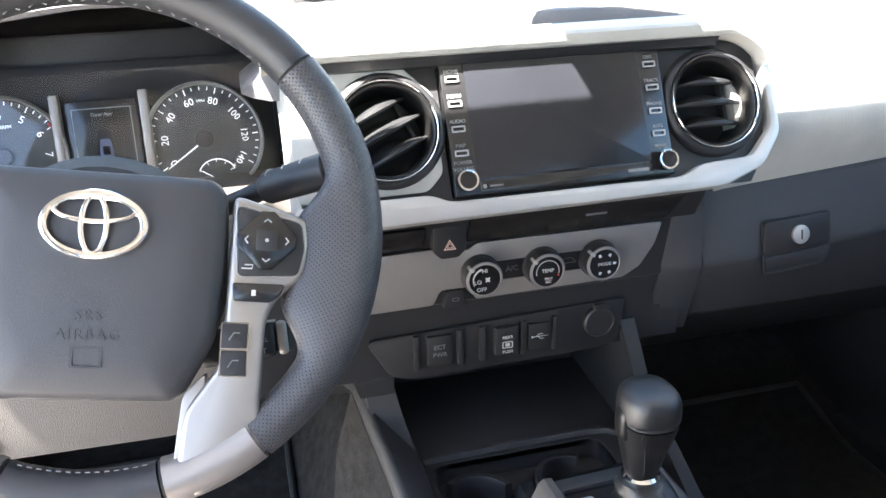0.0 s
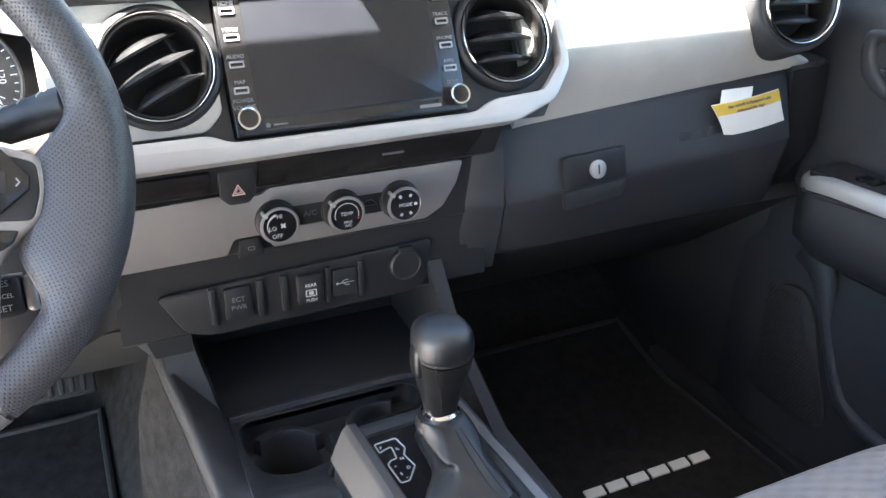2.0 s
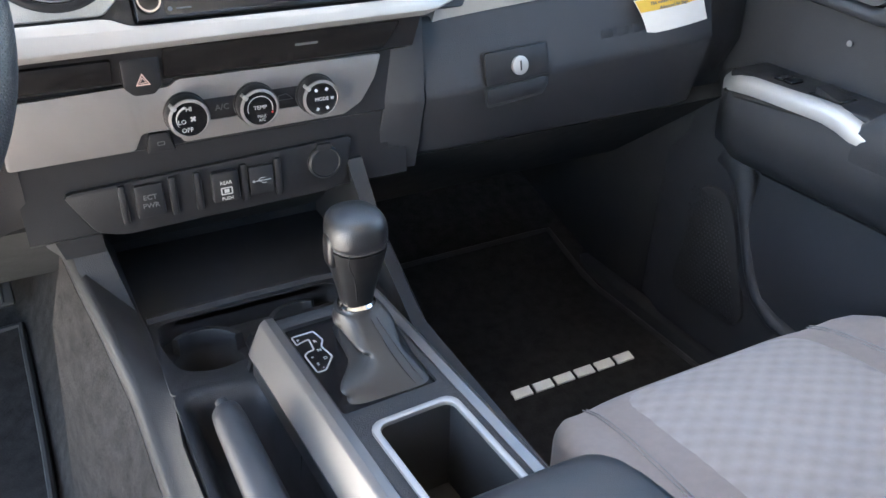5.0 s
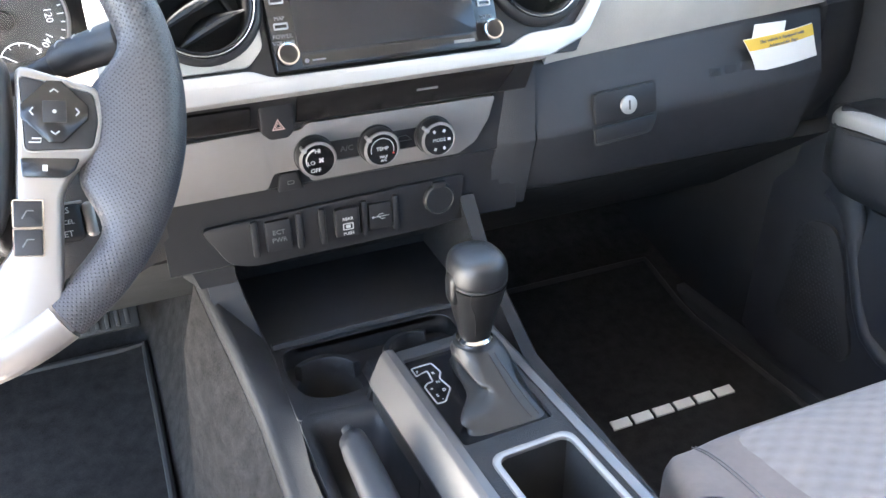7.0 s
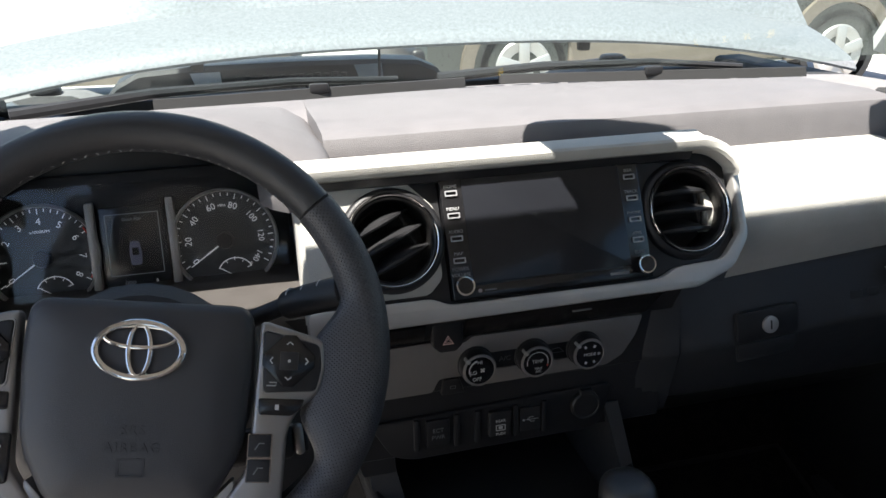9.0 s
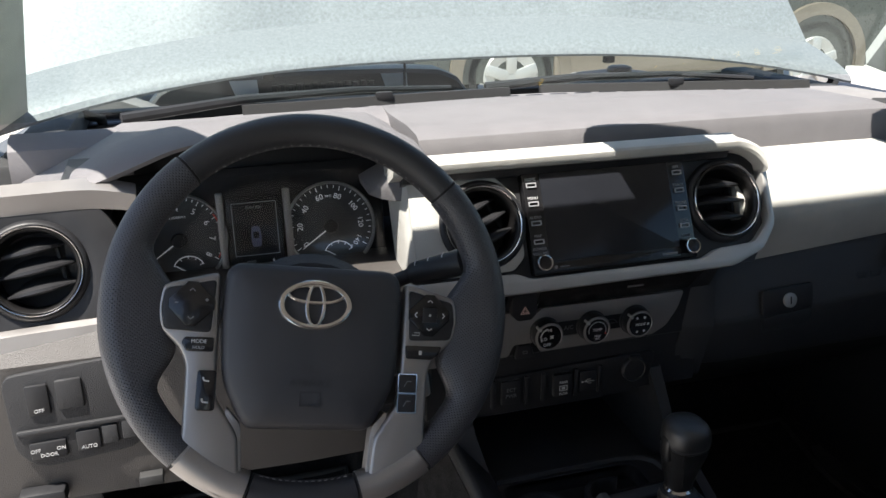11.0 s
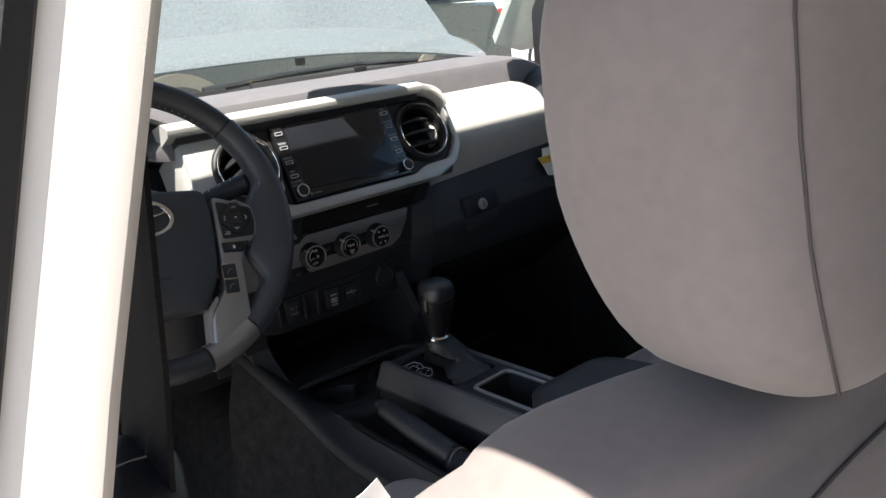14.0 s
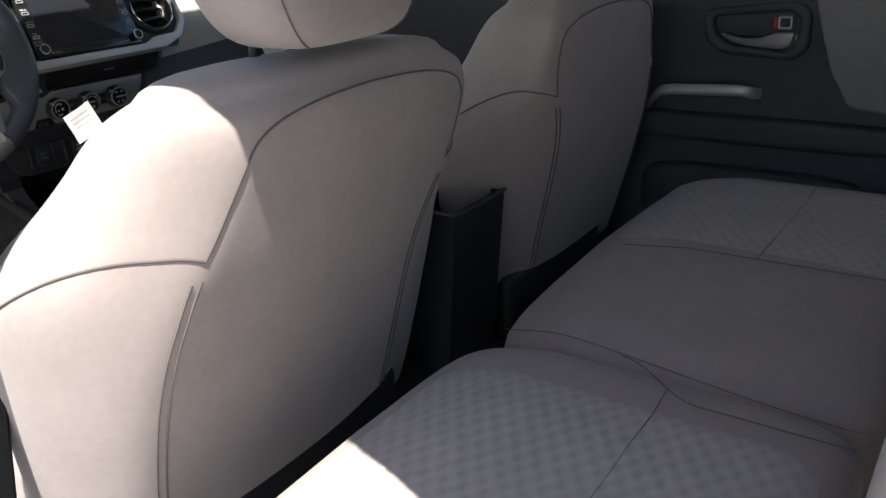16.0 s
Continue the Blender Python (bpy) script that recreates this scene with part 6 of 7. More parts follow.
part("cubby_wall", loft([[(0.100, -0.030, 0.352), (0.116, -0.030, 0.352), (0.122, 0.22, 0.352), (0.108, 0.22, 0.352)], [(0.104, -0.006, 0.40), (0.119, -0.006, 0.40), (0.122, 0.22, 0.40), (0.108, 0.22, 0.40)], [(0.090, 0.042, 0.50), (0.108, 0.042, 0.50), (0.110, 0.22, 0.50), (0.082, 0.22, 0.50)]]), M_grain, con, "dark grey upright beside the cubby", angle=50)
part("cubby_seam", tube([(-0.15, 0.2085, 0.425), (0.05, 0.2085, 0.428), (0.10, 0.2085, 0.429)], 0.0016, 6), M_grain, con)
part("cubby_seam", tube([(0.062, 0.2085, 0.47), (0.062, 0.2085, 0.432)], 0.0016, 6), M_grain, con)
part("cubby_ledge", bx(-0.188, 0.100, 0.12, 0.21, 0.435, 0.441, 0.002), M_grain, con)
# well for the parking brake
well = soften([(-0.1505, -0.104), (-0.060, -0.115), (-0.048, -0.20), (-0.038, -0.36), (-0.042, -0.80), (-0.1505, -0.80)], 0.022, 6)
rows = []
for d, z in ((-0.002, 0.364), (0.0, 0.3715), (0.005, 0.3720), (0.009, 0.3690), (0.013, 0.356), (0.019, 0.320), (0.024, 0.302), (0.032, 0.294), (0.046, 0.292)):
    rows.append([(-0.098 + (x + 0.098) * (1 - d / 0.051), -0.45 + (y + 0.45) * (1 - (d * (1.6 if y > -0.2 else 1.0)) / 0.35), z) for x, y in well])
part("brake_well", loft(rows, True, False), M_console, con, "black moulded well of the parking brake", angle=50)
part("well_floor", bx(-0.140, -0.060, -0.80, -0.16, 0.286, 0.293, 0.002), M_console, con)
# top surround of the lever, with openings for boot and bin
CR = T(0.0, -0.28, 0) @ pose(0, 0, 0, 0, 0, 2.6) @ T(0, 0.28, 0)      # the lever surround stands slightly askew
surround = soften([(-0.044, -0.112), (0.056, -0.112), (0.056, -0.44), (-0.040, -0.44)], 0.006)
part("surround_nose", loft([[(-0.074, y, z0), (0.060, y, z0), (0.058, y, z1), (-0.050, y, z1)] for y, z0, z1 in ((-0.088, ZT - 0.062, ZT - 0.040), (-0.098, ZT - 0.062, ZT - 0.016), (-0.107, ZT - 0.062, ZT - 0.001))]), M_console, con, "black sloped front of the lever surround", m=CR, angle=50)
part("surround", plate(surround, [rounded(-0.040, 0.047, -0.262, -0.128, 0.004), rounded(-0.027, 0.045, -0.42, -0.287, 0.010)], 0.006, 0.002), M_grain, con, "dark grey lever surround", m=CR @ T(0, 0, ZT - 0.006))
for s, xi in ((-1, -0.042), (1, 0.055)):
    rows = []
    for y in [-0.108 - 0.34 * i / 16 for i in range(17)]:
        rows.append([(xi, y, ZT - 0.004), (xi, y, ZT + 0.001), (xi + s * 0.008, y, ZT + 0.002), (xi + s * 0.012, y, ZT - 0.0005), (xi + s * 0.014, y, ZT - 0.003), (xi + s * 0.027, y, ZT - 0.031), (xi + s * 0.026, y, ZT - 0.036), (xi + s * 0.004, y, ZT - 0.034)])
    part("rail", loft(rows), M_rail, con, "satin silver console rail", angle=30, m=CR)
    part("rail_skirt", loft([[(xi + s * 0.024, y, ZT - 0.030), (xi + s * 0.026, y, ZT - 0.056), (xi, y, ZT - 0.056), (xi, y, ZT - 0.030)] for y in (-0.112, -0.30, -0.448)]), M_console, con, "black skirt below the rail", m=CR)
part("bin_frame", plate(rounded(-0.0305, 0.0485, -0.425, -0.2835, 0.012), [rounded(-0.0245, 0.0425, -0.419, -0.290, 0.009)], 0.004, 0.0015), M_silverdark, con, "satin silver bin frame", m=CR @ T(0, 0, ZT - 0.001))
part("bin", loft([[(x0, y0, z), (x1, y0, z), (x1, y1, z), (x0, y1, z)] for x0, x1, y0, y1, z in ((-0.0245, 0.0425, -0.290, -0.45, ZT - 0.002), (-0.024, 0.042, -0.291, -0.45, 0.335), (0.008, 0.010, -0.37, -0.372, 0.333))], True, False), M_rubber, con, smooth=False, m=CR)
part("bin_divider", loft([[(0.018, -0.37, 0.335), (0.042, -0.35, 0.335), (0.042, -0.43, 0.335), (0.018, -0.43, 0.335)], [(0.026, -0.385, 0.405), (0.042, -0.378, 0.412), (0.042, -0.43, 0.412), (0.026, -0.43, 0.405)]]), M_console, con, angle=50, m=CR)
part("gate_plate", plate([(-0.041, -0.263), (0.048, -0.263), (0.048, -0.127), (-0.041, -0.127)], [], 0.003), M_gloss, con, "gloss black shift gate plate", m=CR @ T(0, 0, ZT - 0.007))
def gate_xy(u, v):
    """Place on the gate plate: u across the slot, v along it."""
    return -0.0355 + 0.016 * u, -0.140 - 0.074 * v
gate = soften([gate_xy(u, v) for u, v in ((-0.06, 0.0), (1.26, 0.0), (1.42, 0.22), (1.10, 0.34), (1.28, 0.58), (0.50, 0.79), (0.0, 0.785), (-0.04, 0.42), (0.26, 0.365), (0.62, 0.362), (0.74, 0.130), (0.25, 0.150), (-0.065, 0.18))], 0.0022, 3)
part("gate_outline", tube([(x, y, 0) for x, y in gate], 0.0008, 4, closed=True), M_white, con, "white outline of the shift gate", m=CR @ T(0, 0, ZT - 0.0035))
for s, u, v in (("P", 0.17, 0.095), ("R", 0.98, 0.20), ("N", 0.88, 0.39), ("D", 0.90, 0.57), ("S", 0.33, 0.64), ("+", 0.28, 0.49), ("-", 0.48, 0.72)):
    letters("gate_lettering", s, 0.0052, CR @ T(*gate_xy(u, v), ZT - 0.0038), M_white, con)
# lever with gaiter
lev = thing("gear_lever", "black leather automatic gear lever with chrome collar and leather gaiter", "gear lever", T(0.011, -0.170, 0.0))
rows = []
for i in range(29):
    t = i / 28
    row = []
    for j in range(96):
        a = 2 * math.pi * j / 96
        e = 0.26 + 0.74 * t ** 0.8
        s_ = math.sin(math.pi * t) ** 0.8
        ca, sa = math.cos(a), math.sin(a)
        da = abs((math.degrees(a) - 285 + 180) % 360 - 180)
        loose = smoothstep(12, 48, da)          # the stitched front panel stays taut
        left = smoothstep(0.1, 0.9, -ca * 0.8 - sa * 0.5)
        pinch = -0.0095 * math.exp(-((t - 0.46 - 0.08 * sa) / 0.09) ** 2)
        dk = abs((math.degrees(a) - 212 + 180) % 360 - 180)
        corner = 0.0120 * math.exp(-(dk / 30) ** 2) * math.exp(-((t - 0.24) / 0.13) ** 2)
        crease = 0.0022 * math.sin(1.7 * a + 5.0 * t) + 0.0012 * math.sin(4.1 * a - 6.0 * t + 1.0)
        fold = s_ * loose * (pinch * (0.35 + 0.65 * left) + crease) + corner
        y = -0.028 * (1 - t) + (0.0600 + (0.0205 - 0.0600) * t ** 0.9 + fold) * math.copysign(abs(sa) ** e, sa)
        wide = 0.0355 if ca > 0 else 0.0480 - 0.0290 * smoothstep(-0.085, -0.035, y)      # the foot leaves the gate free
        ax = wide + (0.0205 - wide) * t ** 0.9 + fold
        x = ax * math.copysign(abs(ca) ** e, ca) + 0.0015 * (1 - t)
        z = ZT - 0.006 + 0.040 * t + s_ * (0.002 + loose * 0.0012 * math.sin(2.6 * a + 4.0 * t))
        row.append((x, y, z))
    rows.append(row)
part("gaiter", loft(rows), M_boot, lev, "creased black leather gaiter", angle=50)
part("gaiter_cuff", lathe([(0.0190, 0.4420), (0.0218, 0.4445), (0.0220, 0.4490), (0.0205, 0.4535), (0.0165, 0.4555)], 32), M_boot, lev, "stitched leather cuff", angle=60)
for j in (74, 78):
    for i in range(2, 26, 1):
        p0, p1 = Vector(rows[i][j]), Vector(rows[i + 1][j])
        up = Vector((0.15, -0.65, 0.75)) * 0.0006
        part("gaiter_stitch", tube([p0.lerp(p1, 0.15) + up, p0.lerp(p1, 0.8) + up], 0.0006, 4), M_stitchdark, lev)
part("collar", lathe([(0.0160, 0.450), (0.0174, 0.4545), (0.0172, 0.4630), (0.0145, 0.466)], 32), M_chrome, lev, "chrome collar")
prof = ((0.463, 0.014, 0.014, 0), (0.4739, 0.0156, 0.0162, 0), (0.492, 0.0196, 0.0208, 0.0), (0.5073, 0.0226, 0.0245, -0.002), (0.5218, 0.0246, 0.0275, -0.004), (0.5327, 0.0254, 0.0286, -0.005), (0.5417, 0.0252, 0.0284, -0.005), (0.5485, 0.0236, 0.0268, -0.005), (0.5535, 0.0196, 0.0226, -0.005), (0.556, 0.013, 0.015, -0.005), (0.5569, 0.006, 0.007, -0.005), (0.5571, 0.0008, 0.0008, -0.005))
def glide(pr, n):
    """Even curve through the profile rows."""
    out = []
    for i in range(len(pr) - 1):
        p = [pr[max(i - 1, 0)], pr[i], pr[i + 1], pr[min(i + 2, len(pr) - 1)]]
        for k in range(n):
            u = k / n
            out.append(tuple(0.5 * (2 * b + (c - a) * u + (2 * a - 5 * b + 4 * c - d) * u * u + (3 * b - a - 3 * c + d) * u ** 3) for a, b, c, d in zip(*p)))
    return out + [pr[-1]]
def knob_rows(pr):
    return [[(ax * math.copysign(abs(math.cos(a)) ** 0.82, math.cos(a)), cy + ay * math.copysign(abs(math.sin(a)) ** 0.82, math.sin(a)), z) for a in [2 * math.pi * i / 48 for i in range(48)]] for z, ax, ay, cy in pr]
pr = glide(prof, 4)
part("knob_body", loft(knob_rows(pr[:18])), M_knob, lev, "smooth black knob body", angle=80)
z, ax, ay, cy = pr[18]
part("knob_seam", loft(knob_rows([(z - 0.0012, ax * 0.98, ay * 0.98, cy), (z, ax * 0.985, ay * 0.985, cy), (z + 0.0012, ax * 0.98, ay * 0.98, cy)])), M_rubber, lev, "dark joint below the cap")
part("knob_cap", loft(knob_rows([(z + 0.0006, ax * 0.97, ay * 0.97, cy)] + pr[19:])), M_cap, lev, "grained leather knob cap", angle=80)
joint = []
for zz, an in ((0.527, 236), (0.520, 234), (0.512, 238), (0.503, 246), (0.492, 251), (0.474, 254)):
    z, ax, ay, cy = min(pr, key=lambda r: abs(r[0] - zz))
    joint.append((ax * math.copysign(abs(math.cos(radians(an))) ** 0.82, math.cos(radians(an))), cy + ay * math.copysign(abs(math.sin(radians(an))) ** 0.82, math.sin(radians(an))), z))
part("knob_panel_joint", tube(joint, 0.0006, 6), M_rubber, lev, "curved joint down the knob")
part("knob_button", blob(0.006, 0.010, 0.016, 0.6, 0.6, 24, 16), M_knob, lev, m=T(-0.0215, -0.004, 0.5227))
# parking brake
pb = thing("parking_brake", "black leather parking brake lever lying in its well with a gaiter", "hand brake")
part("grip", loft([[(-0.118 + 0.008 * t + r * math.cos(a), -0.187 - 0.150 * t, 0.399 - 0.030 * t + 1.15 * r * math.sin(a)) for a in [2 * math.pi * k / 20 for k in range(20)]] for t, r in ((0, 0.009), (0.02, 0.0125), (0.1, 0.0138), (0.4, 0.0150), (0.8, 0.0165), (1.0, 0.0165))]), M_leather, pb, "black leather grip", angle=60)
part("button", tube([(-0.1185, -0.176, 0.4015), (-0.118, -0.188, 0.399)], 0.0058, 12), M_console, pb)
rows = []
for i in range(13):
    t = i / 12
    rr = 0.018 + 0.010 * t + 0.0025 * math.sin(i * 2.3)
    rows.append([(-0.110 - 0.001 * t + rr * math.cos(a) + 0.002 * math.sin(3 * a + i), -0.335 - 0.10 * t, 0.368 - 0.022 * t + rr * math.sin(a)) for a in [2 * math.pi * k / 22 for k in range(22)]])
part("gaiter", loft(rows), M_boot, pb, "creased black gaiter", angle=70)
part("gaiter_stitch", tube([(-0.110 + 0.0185 * math.cos(a), -0.345, 0.367 + 0.0195 * math.sin(a)) for a in [radians(q) for q in range(0, 181, 12)]], 0.0008, 5), M_stitch, pb)
# armrest box
arm = thing("armrest_box", "black leather-topped centre armrest storage box", "armrest")
part("box", bx(-0.052, 0.085, -0.78, -0.437, 0.20, 0.440, 0.010, 3), M_grain, arm)
part("lid", blob(0.078, 0.180, 0.026, 0.35, 0.28, 48, 20, warp=lambda p: Vector((p.x, p.y, p.z - 0.010 * max(0, (p.y - 0.08)) / 0.1))), M_leather, arm, "black leather lid", m=T(0.016, -0.602, 0.466))
part("lid_seam", bx(-0.055, 0.0875, -0.775, -0.434, 0.437, 0.442, 0.002), M_rubber, arm)

# ---- floor mats ----
def floor_mat(name, x0, x1, y0, y1, label):
    o = thing(name, label, "floor mat")
    rows = []
    for i in range(17):
        y = y1 + (y0 - y1) * i / 16
        rows.append([(x0 + (x1 - x0) * j / 12, y, floor_z(x0 + (x1 - x0) * j / 12 + (0.0 if x0 > 0 else 0), y) + 0.014) for j in range(13)])
    part("mat_carpet", sheet(rows, 0.008), M_mat, o, angle=70)
    loop = [(x0, y, floor_z(x0, y) + 0.013) for y in [y0 + (y1 - y0) * i / 12 for i in range(13)]] + [(x, y1, floor_z(x, y1) + 0.013) for x in [x0 + (x1 - x0) * i / 8 for i in range(1, 9)]] + [(x1, y, floor_z(x1, y) + 0.013) for y in [y1 + (y0 - y1) * i / 12 for i in range(1, 13)]] + [(x, y0, floor_z(x, y0) + 0.013) for x in [x1 + (x0 - x1) * i / 8 for i in range(1, 8)]]
    part("binding", tube(loop, 0.006, 8, closed=True), M_rubber, o, "black bound edge")
    return o
floor_mat("floor_mat", -0.655, -0.288, -0.22, 0.47, "black carpet floor mat with bound edge in the driver's footwell")
pm = floor_mat("floor_mat", 0.255, 0.640, -0.25, 0.40, "black carpet floor mat with a silver badge in the passenger footwell")
bd = part("badge", bx(0.337, 0.566, 0.043, 0.049, FLOOR + 0.014, FLOOR + 0.0160, 0.0005), M_mat, pm, "black badge backing")
for i in range(6):
    part("badge_bar", loft([[(0.338 + 0.0385 * i, 0.038, z), (0.370 + 0.0385 * i, 0.038, z), (0.373 + 0.0385 * i, 0.056, z), (0.341 + 0.0385 * i, 0.056, z)] for z in (FLOOR + 0.0150, FLOOR + 0.0180)]), M_paper, bd, "raised silver bar")
# ---- seats ----
def seam(name, pts, parent, r=0.0016, material=None, label=""):
    return part(name, tube(pts, r, 6), material or M_seam, parent, label)


def front_seat(cx, ccx, label):
    s = thing("front_seat", label, "car seat", group="front seats")
    # cushion
    def cw(p):
        side = smoothstep(0.160, 0.235, abs(p.x))
        z = p.z + (0.028 * side if p.z > 0 else 0) - 0.03 * smoothstep(0.10, 0.28, p.y) * (1 if p.z < 0 else 0.35)
        return Vector((p.x * (1 - 0.05 * smoothstep(0.1, 0.28, p.y)), p.y, z))
    m = T(ccx, -0.515, 0.275)
    part("cushion", blob(0.245, 0.275, 0.075, 0.38, 0.34, 64, 30, warp=cw), M_fabric, s, "grey cloth seat cushion", m=m, angle=70)
    part("cushion_centre", blob(0.156, 0.268, 0.0800, 0.36, 0.22, 56, 26, warp=cw), M_basket, s, "grey basket-patterned cushion centre", m=m, angle=70)
    for q in (0.007, 0.012):
        for sd in (-1, 1):
            pts = [m @ cw(Vector((sd * (0.158 + q), y, 0.0775 * (1 - (abs(y) / 0.275) ** 5) ** 0.19 - 0.0030))) for y in [-0.20 + 0.46 * i / 24 for i in range(25)]]
            seam("cushion_stitch", pts, s, 0.0008, M_stitch)
    part("seat_base", bx(ccx - 0.20, ccx + 0.20, -0.76, -0.30, FLOOR + 0.01, 0.22, 0.02), M_black, s, "black seat base")
    # backrest: sections from the waist up to the shoulders, with flared side bolsters
    flip = 1 if cx < 0 else -1
    up = 0.0 if cx < 0 else 0.015
    prof = ((0.255, -0.585, -0.190, -0.630, -0.070, -0.853, -0.700), (0.300, -0.592, -0.185, -0.640, -0.060, -0.865, -0.705), (0.360, -0.598, -0.178, -0.648, -0.050, -0.880, -0.712), (0.420, -0.600, -0.174, -0.654, -0.045, -0.896, -0.718), (0.480, -0.597, -0.170, -0.658, -0.040, -0.912, -0.724), (0.530, -0.588, -0.162, -0.660, -0.042, -0.925, -0.730), (0.575, -0.572, -0.146, -0.660, -0.050, -0.937, -0.740), (0.607, -0.555, -0.132, -0.652, -0.062, -0.945, -0.754), (0.635, -0.536, -0.122, -0.633, -0.080, -0.951, -0.770), (0.660, -0.520, -0.115, -0.608, -0.096, -0.956, -0.785), (0.690, -0.504, -0.110, -0.583, -0.105, -0.962, -0.802), (0.715, -0.493, -0.112, -0.566, -0.112, -0.965, -0.816), (0.735, -0.481, -0.122, -0.548, -0.124, -0.964, -0.830), (0.750, -0.463, -0.142, -0.522, -0.146, -0.955, -0.845))
    def section(r):
        z, xl, xr, fl, fr_, yb, yf = r
        c, cf = (xl + xr) / 2, (fl + fr_) / 2
        def mix(a, b, t):
            return a + (b - a) * t
        k = min(1.0, (fr_ - fl) / 0.5)
        half = [(c, yb), (mix(c, xl, 0.62), yb + 0.002), (xl + 0.006, yb + 0.010), (mix(xl, fl, 0.75), mix(yb, yf, 0.30)), (fl, mix(yb, yf, 0.66)), (fl + 0.036 * k, yf), (fl + 0.125 * k, yf - 0.040 * k)]
        other = [(mix(c, xr, 0.62), yb + 0.002), (xr - 0.006, yb + 0.010), (mix(xr, fr_, 0.75), mix(yb, yf, 0.30)), (fr_, mix(yb, yf, 0.66)), (fr_ - 0.036 * k, yf), (fr_ - 0.125 * k, yf - 0.040 * k)]
        ctl = half + [(cf, yf - 0.050 * k)] + other[::-1]
        out = []
        n = len(ctl)
        for i in range(n):
            p = [ctl[(i + d) % n] for d in (-1, 0, 1, 2)]
            for q in range(6):
                u = q / 6
                out.append([0.5 * (2 * b_ + (c_ - a_) * u + (2 * a_ - 5 * b_ + 4 * c_ - d_) * u * u + (3 * b_ - a_ - 3 * c_ + d_) * u ** 3) for a_, b_, c_, d_ in zip(*p)])
        return [Vector((x if flip > 0 else 0.003 - x, y, z + up)) for x, y in out]
    fine = glide(prof, 4)
    skin = [section(r) for r in fine]
    mid = sum(skin[-1], Vector()) / len(skin[-1])
    for f_, dz in ((0.955, 0.008), (0.89, 0.014), (0.77, 0.019), (0.58, 0.0225), (0.35, 0.0245), (0.10, 0.025)):
        skin.append([mid + (p - mid) * f_ + Vector((0, 0, dz)) for p in skin[len(fine) - 1]])
    part("backrest", loft([[tuple(p) for p in r] for r in skin]), M_fabric, s, "grey cloth backrest", angle=70)
    def on(z, col, out=0.0008):
        """A point of the skin at height z and column col, a little proud."""
        zs = [r[0] for r in fine]
        i = max(0, min(len(zs) - 2, sum(1 for v in zs if v <= z) - 1))
        u = min(1.0, (z - zs[i]) / (zs[i + 1] - zs[i]))
        j, v = int(math.floor(col)), col - math.floor(col)
        n = len(skin[0])
        a_ = skin[i][j % n].lerp(skin[i][(j + 1) % n], v)
        b_ = skin[i + 1][j % n].lerp(skin[i + 1][(j + 1) % n], v)
        p = a_.lerp(b_, u)
        hub = Vector((sum(q.x for q in skin[i]) / n, sum(q.y for q in skin[i]) / n, p.z))
        return p + (p - hub).normalized() * out
    n_ = len(skin[0])
    for side_ in (1, -1):
        def col(c):
            return c if side_ > 0 else n_ - c
        rise = ((10.5, 0.618), (10.45, 0.640), (10.4, 0.665), (10.1, 0.693), (9.5, 0.711), (8.3, 0.722), (6.5, 0.730), (4.5, 0.7355), (2.5, 0.7385), (0.0, 0.740))
        seam("back_seam", [on(z, col(c) % n_) for c, z in glide(rise, 4)], s, 0.0012)
        for dc in (10.6, 9.7):
            seam("zip_seam", [on(0.262 + 0.338 * i / 24, col(dc + 0.3 * smoothstep(0.55, 0.62, 0.262 + 0.338 * i / 24))) for i in range(25)], s, 0.0011)
        arc = ((10.5, 0.618), (12.5, 0.626), (14, 0.630), (16, 0.634), (18, 0.633), (20, 0.626), (22, 0.612), (24, 0.592), (26, 0.566), (28, 0.535), (30, 0.50))
        seam("side_seam", [on(z, col(c)) for c, z in glide(arc, 4)], s, 0.0012)
    part("back_foot", bx(cx - 0.200, cx + 0.165, -0.862, -0.74, 0.14, 0.320, 0.02, 3), M_black, s, "black lower back cover")
    # headrest
    HA, HB, HC = 0.122, 0.066, 0.116
    fr = 1.15
    def hw(p):
        t = p.z / HC
        low = smoothstep(0.15, 1.0, -t)
        return Vector((p.x * (1 - 0.15 * smoothstep(0.1, 1, t) - 0.07 * low), p.y * ((fr * (1 - 0.28 * low - 0.22 * smoothstep(0.15, 1.0, t))) if p.y > 0 else 1) + 0.10 * p.z, p.z + 0.006 * (1 - (p.x / HA) ** 2) * (1 if t > 0 else -0.4)))
    hm = T(cx - 0.002, -0.920, 0.902 if cx < 0 else 0.922)
    hr = part("headrest", blob(HA, HB, HC, 0.42, 0.53, 64, 34, warp=hw), M_fabric, s, "grey cloth headrest", m=hm, angle=70)
    for ph in (233, 307):
        th = list(range(-72, 80, 4))
        pts = blob_line(HA, HB, HC, 0.42, 0.53, th, [ph + (270 - ph) / 37 * -0.125 * (a + 72) for a in th], hw, 1.004)
        part("headrest_seam", tube(pts, 0.0008, 6), M_seam, hr)
    for dx in (-0.05, 0.05):
        part("headrest_post", tube([(cx + dx, -0.885, 0.74), (cx + dx, -0.890, 0.82)], 0.006, 12), M_black, s, "dark headrest post")
    return s


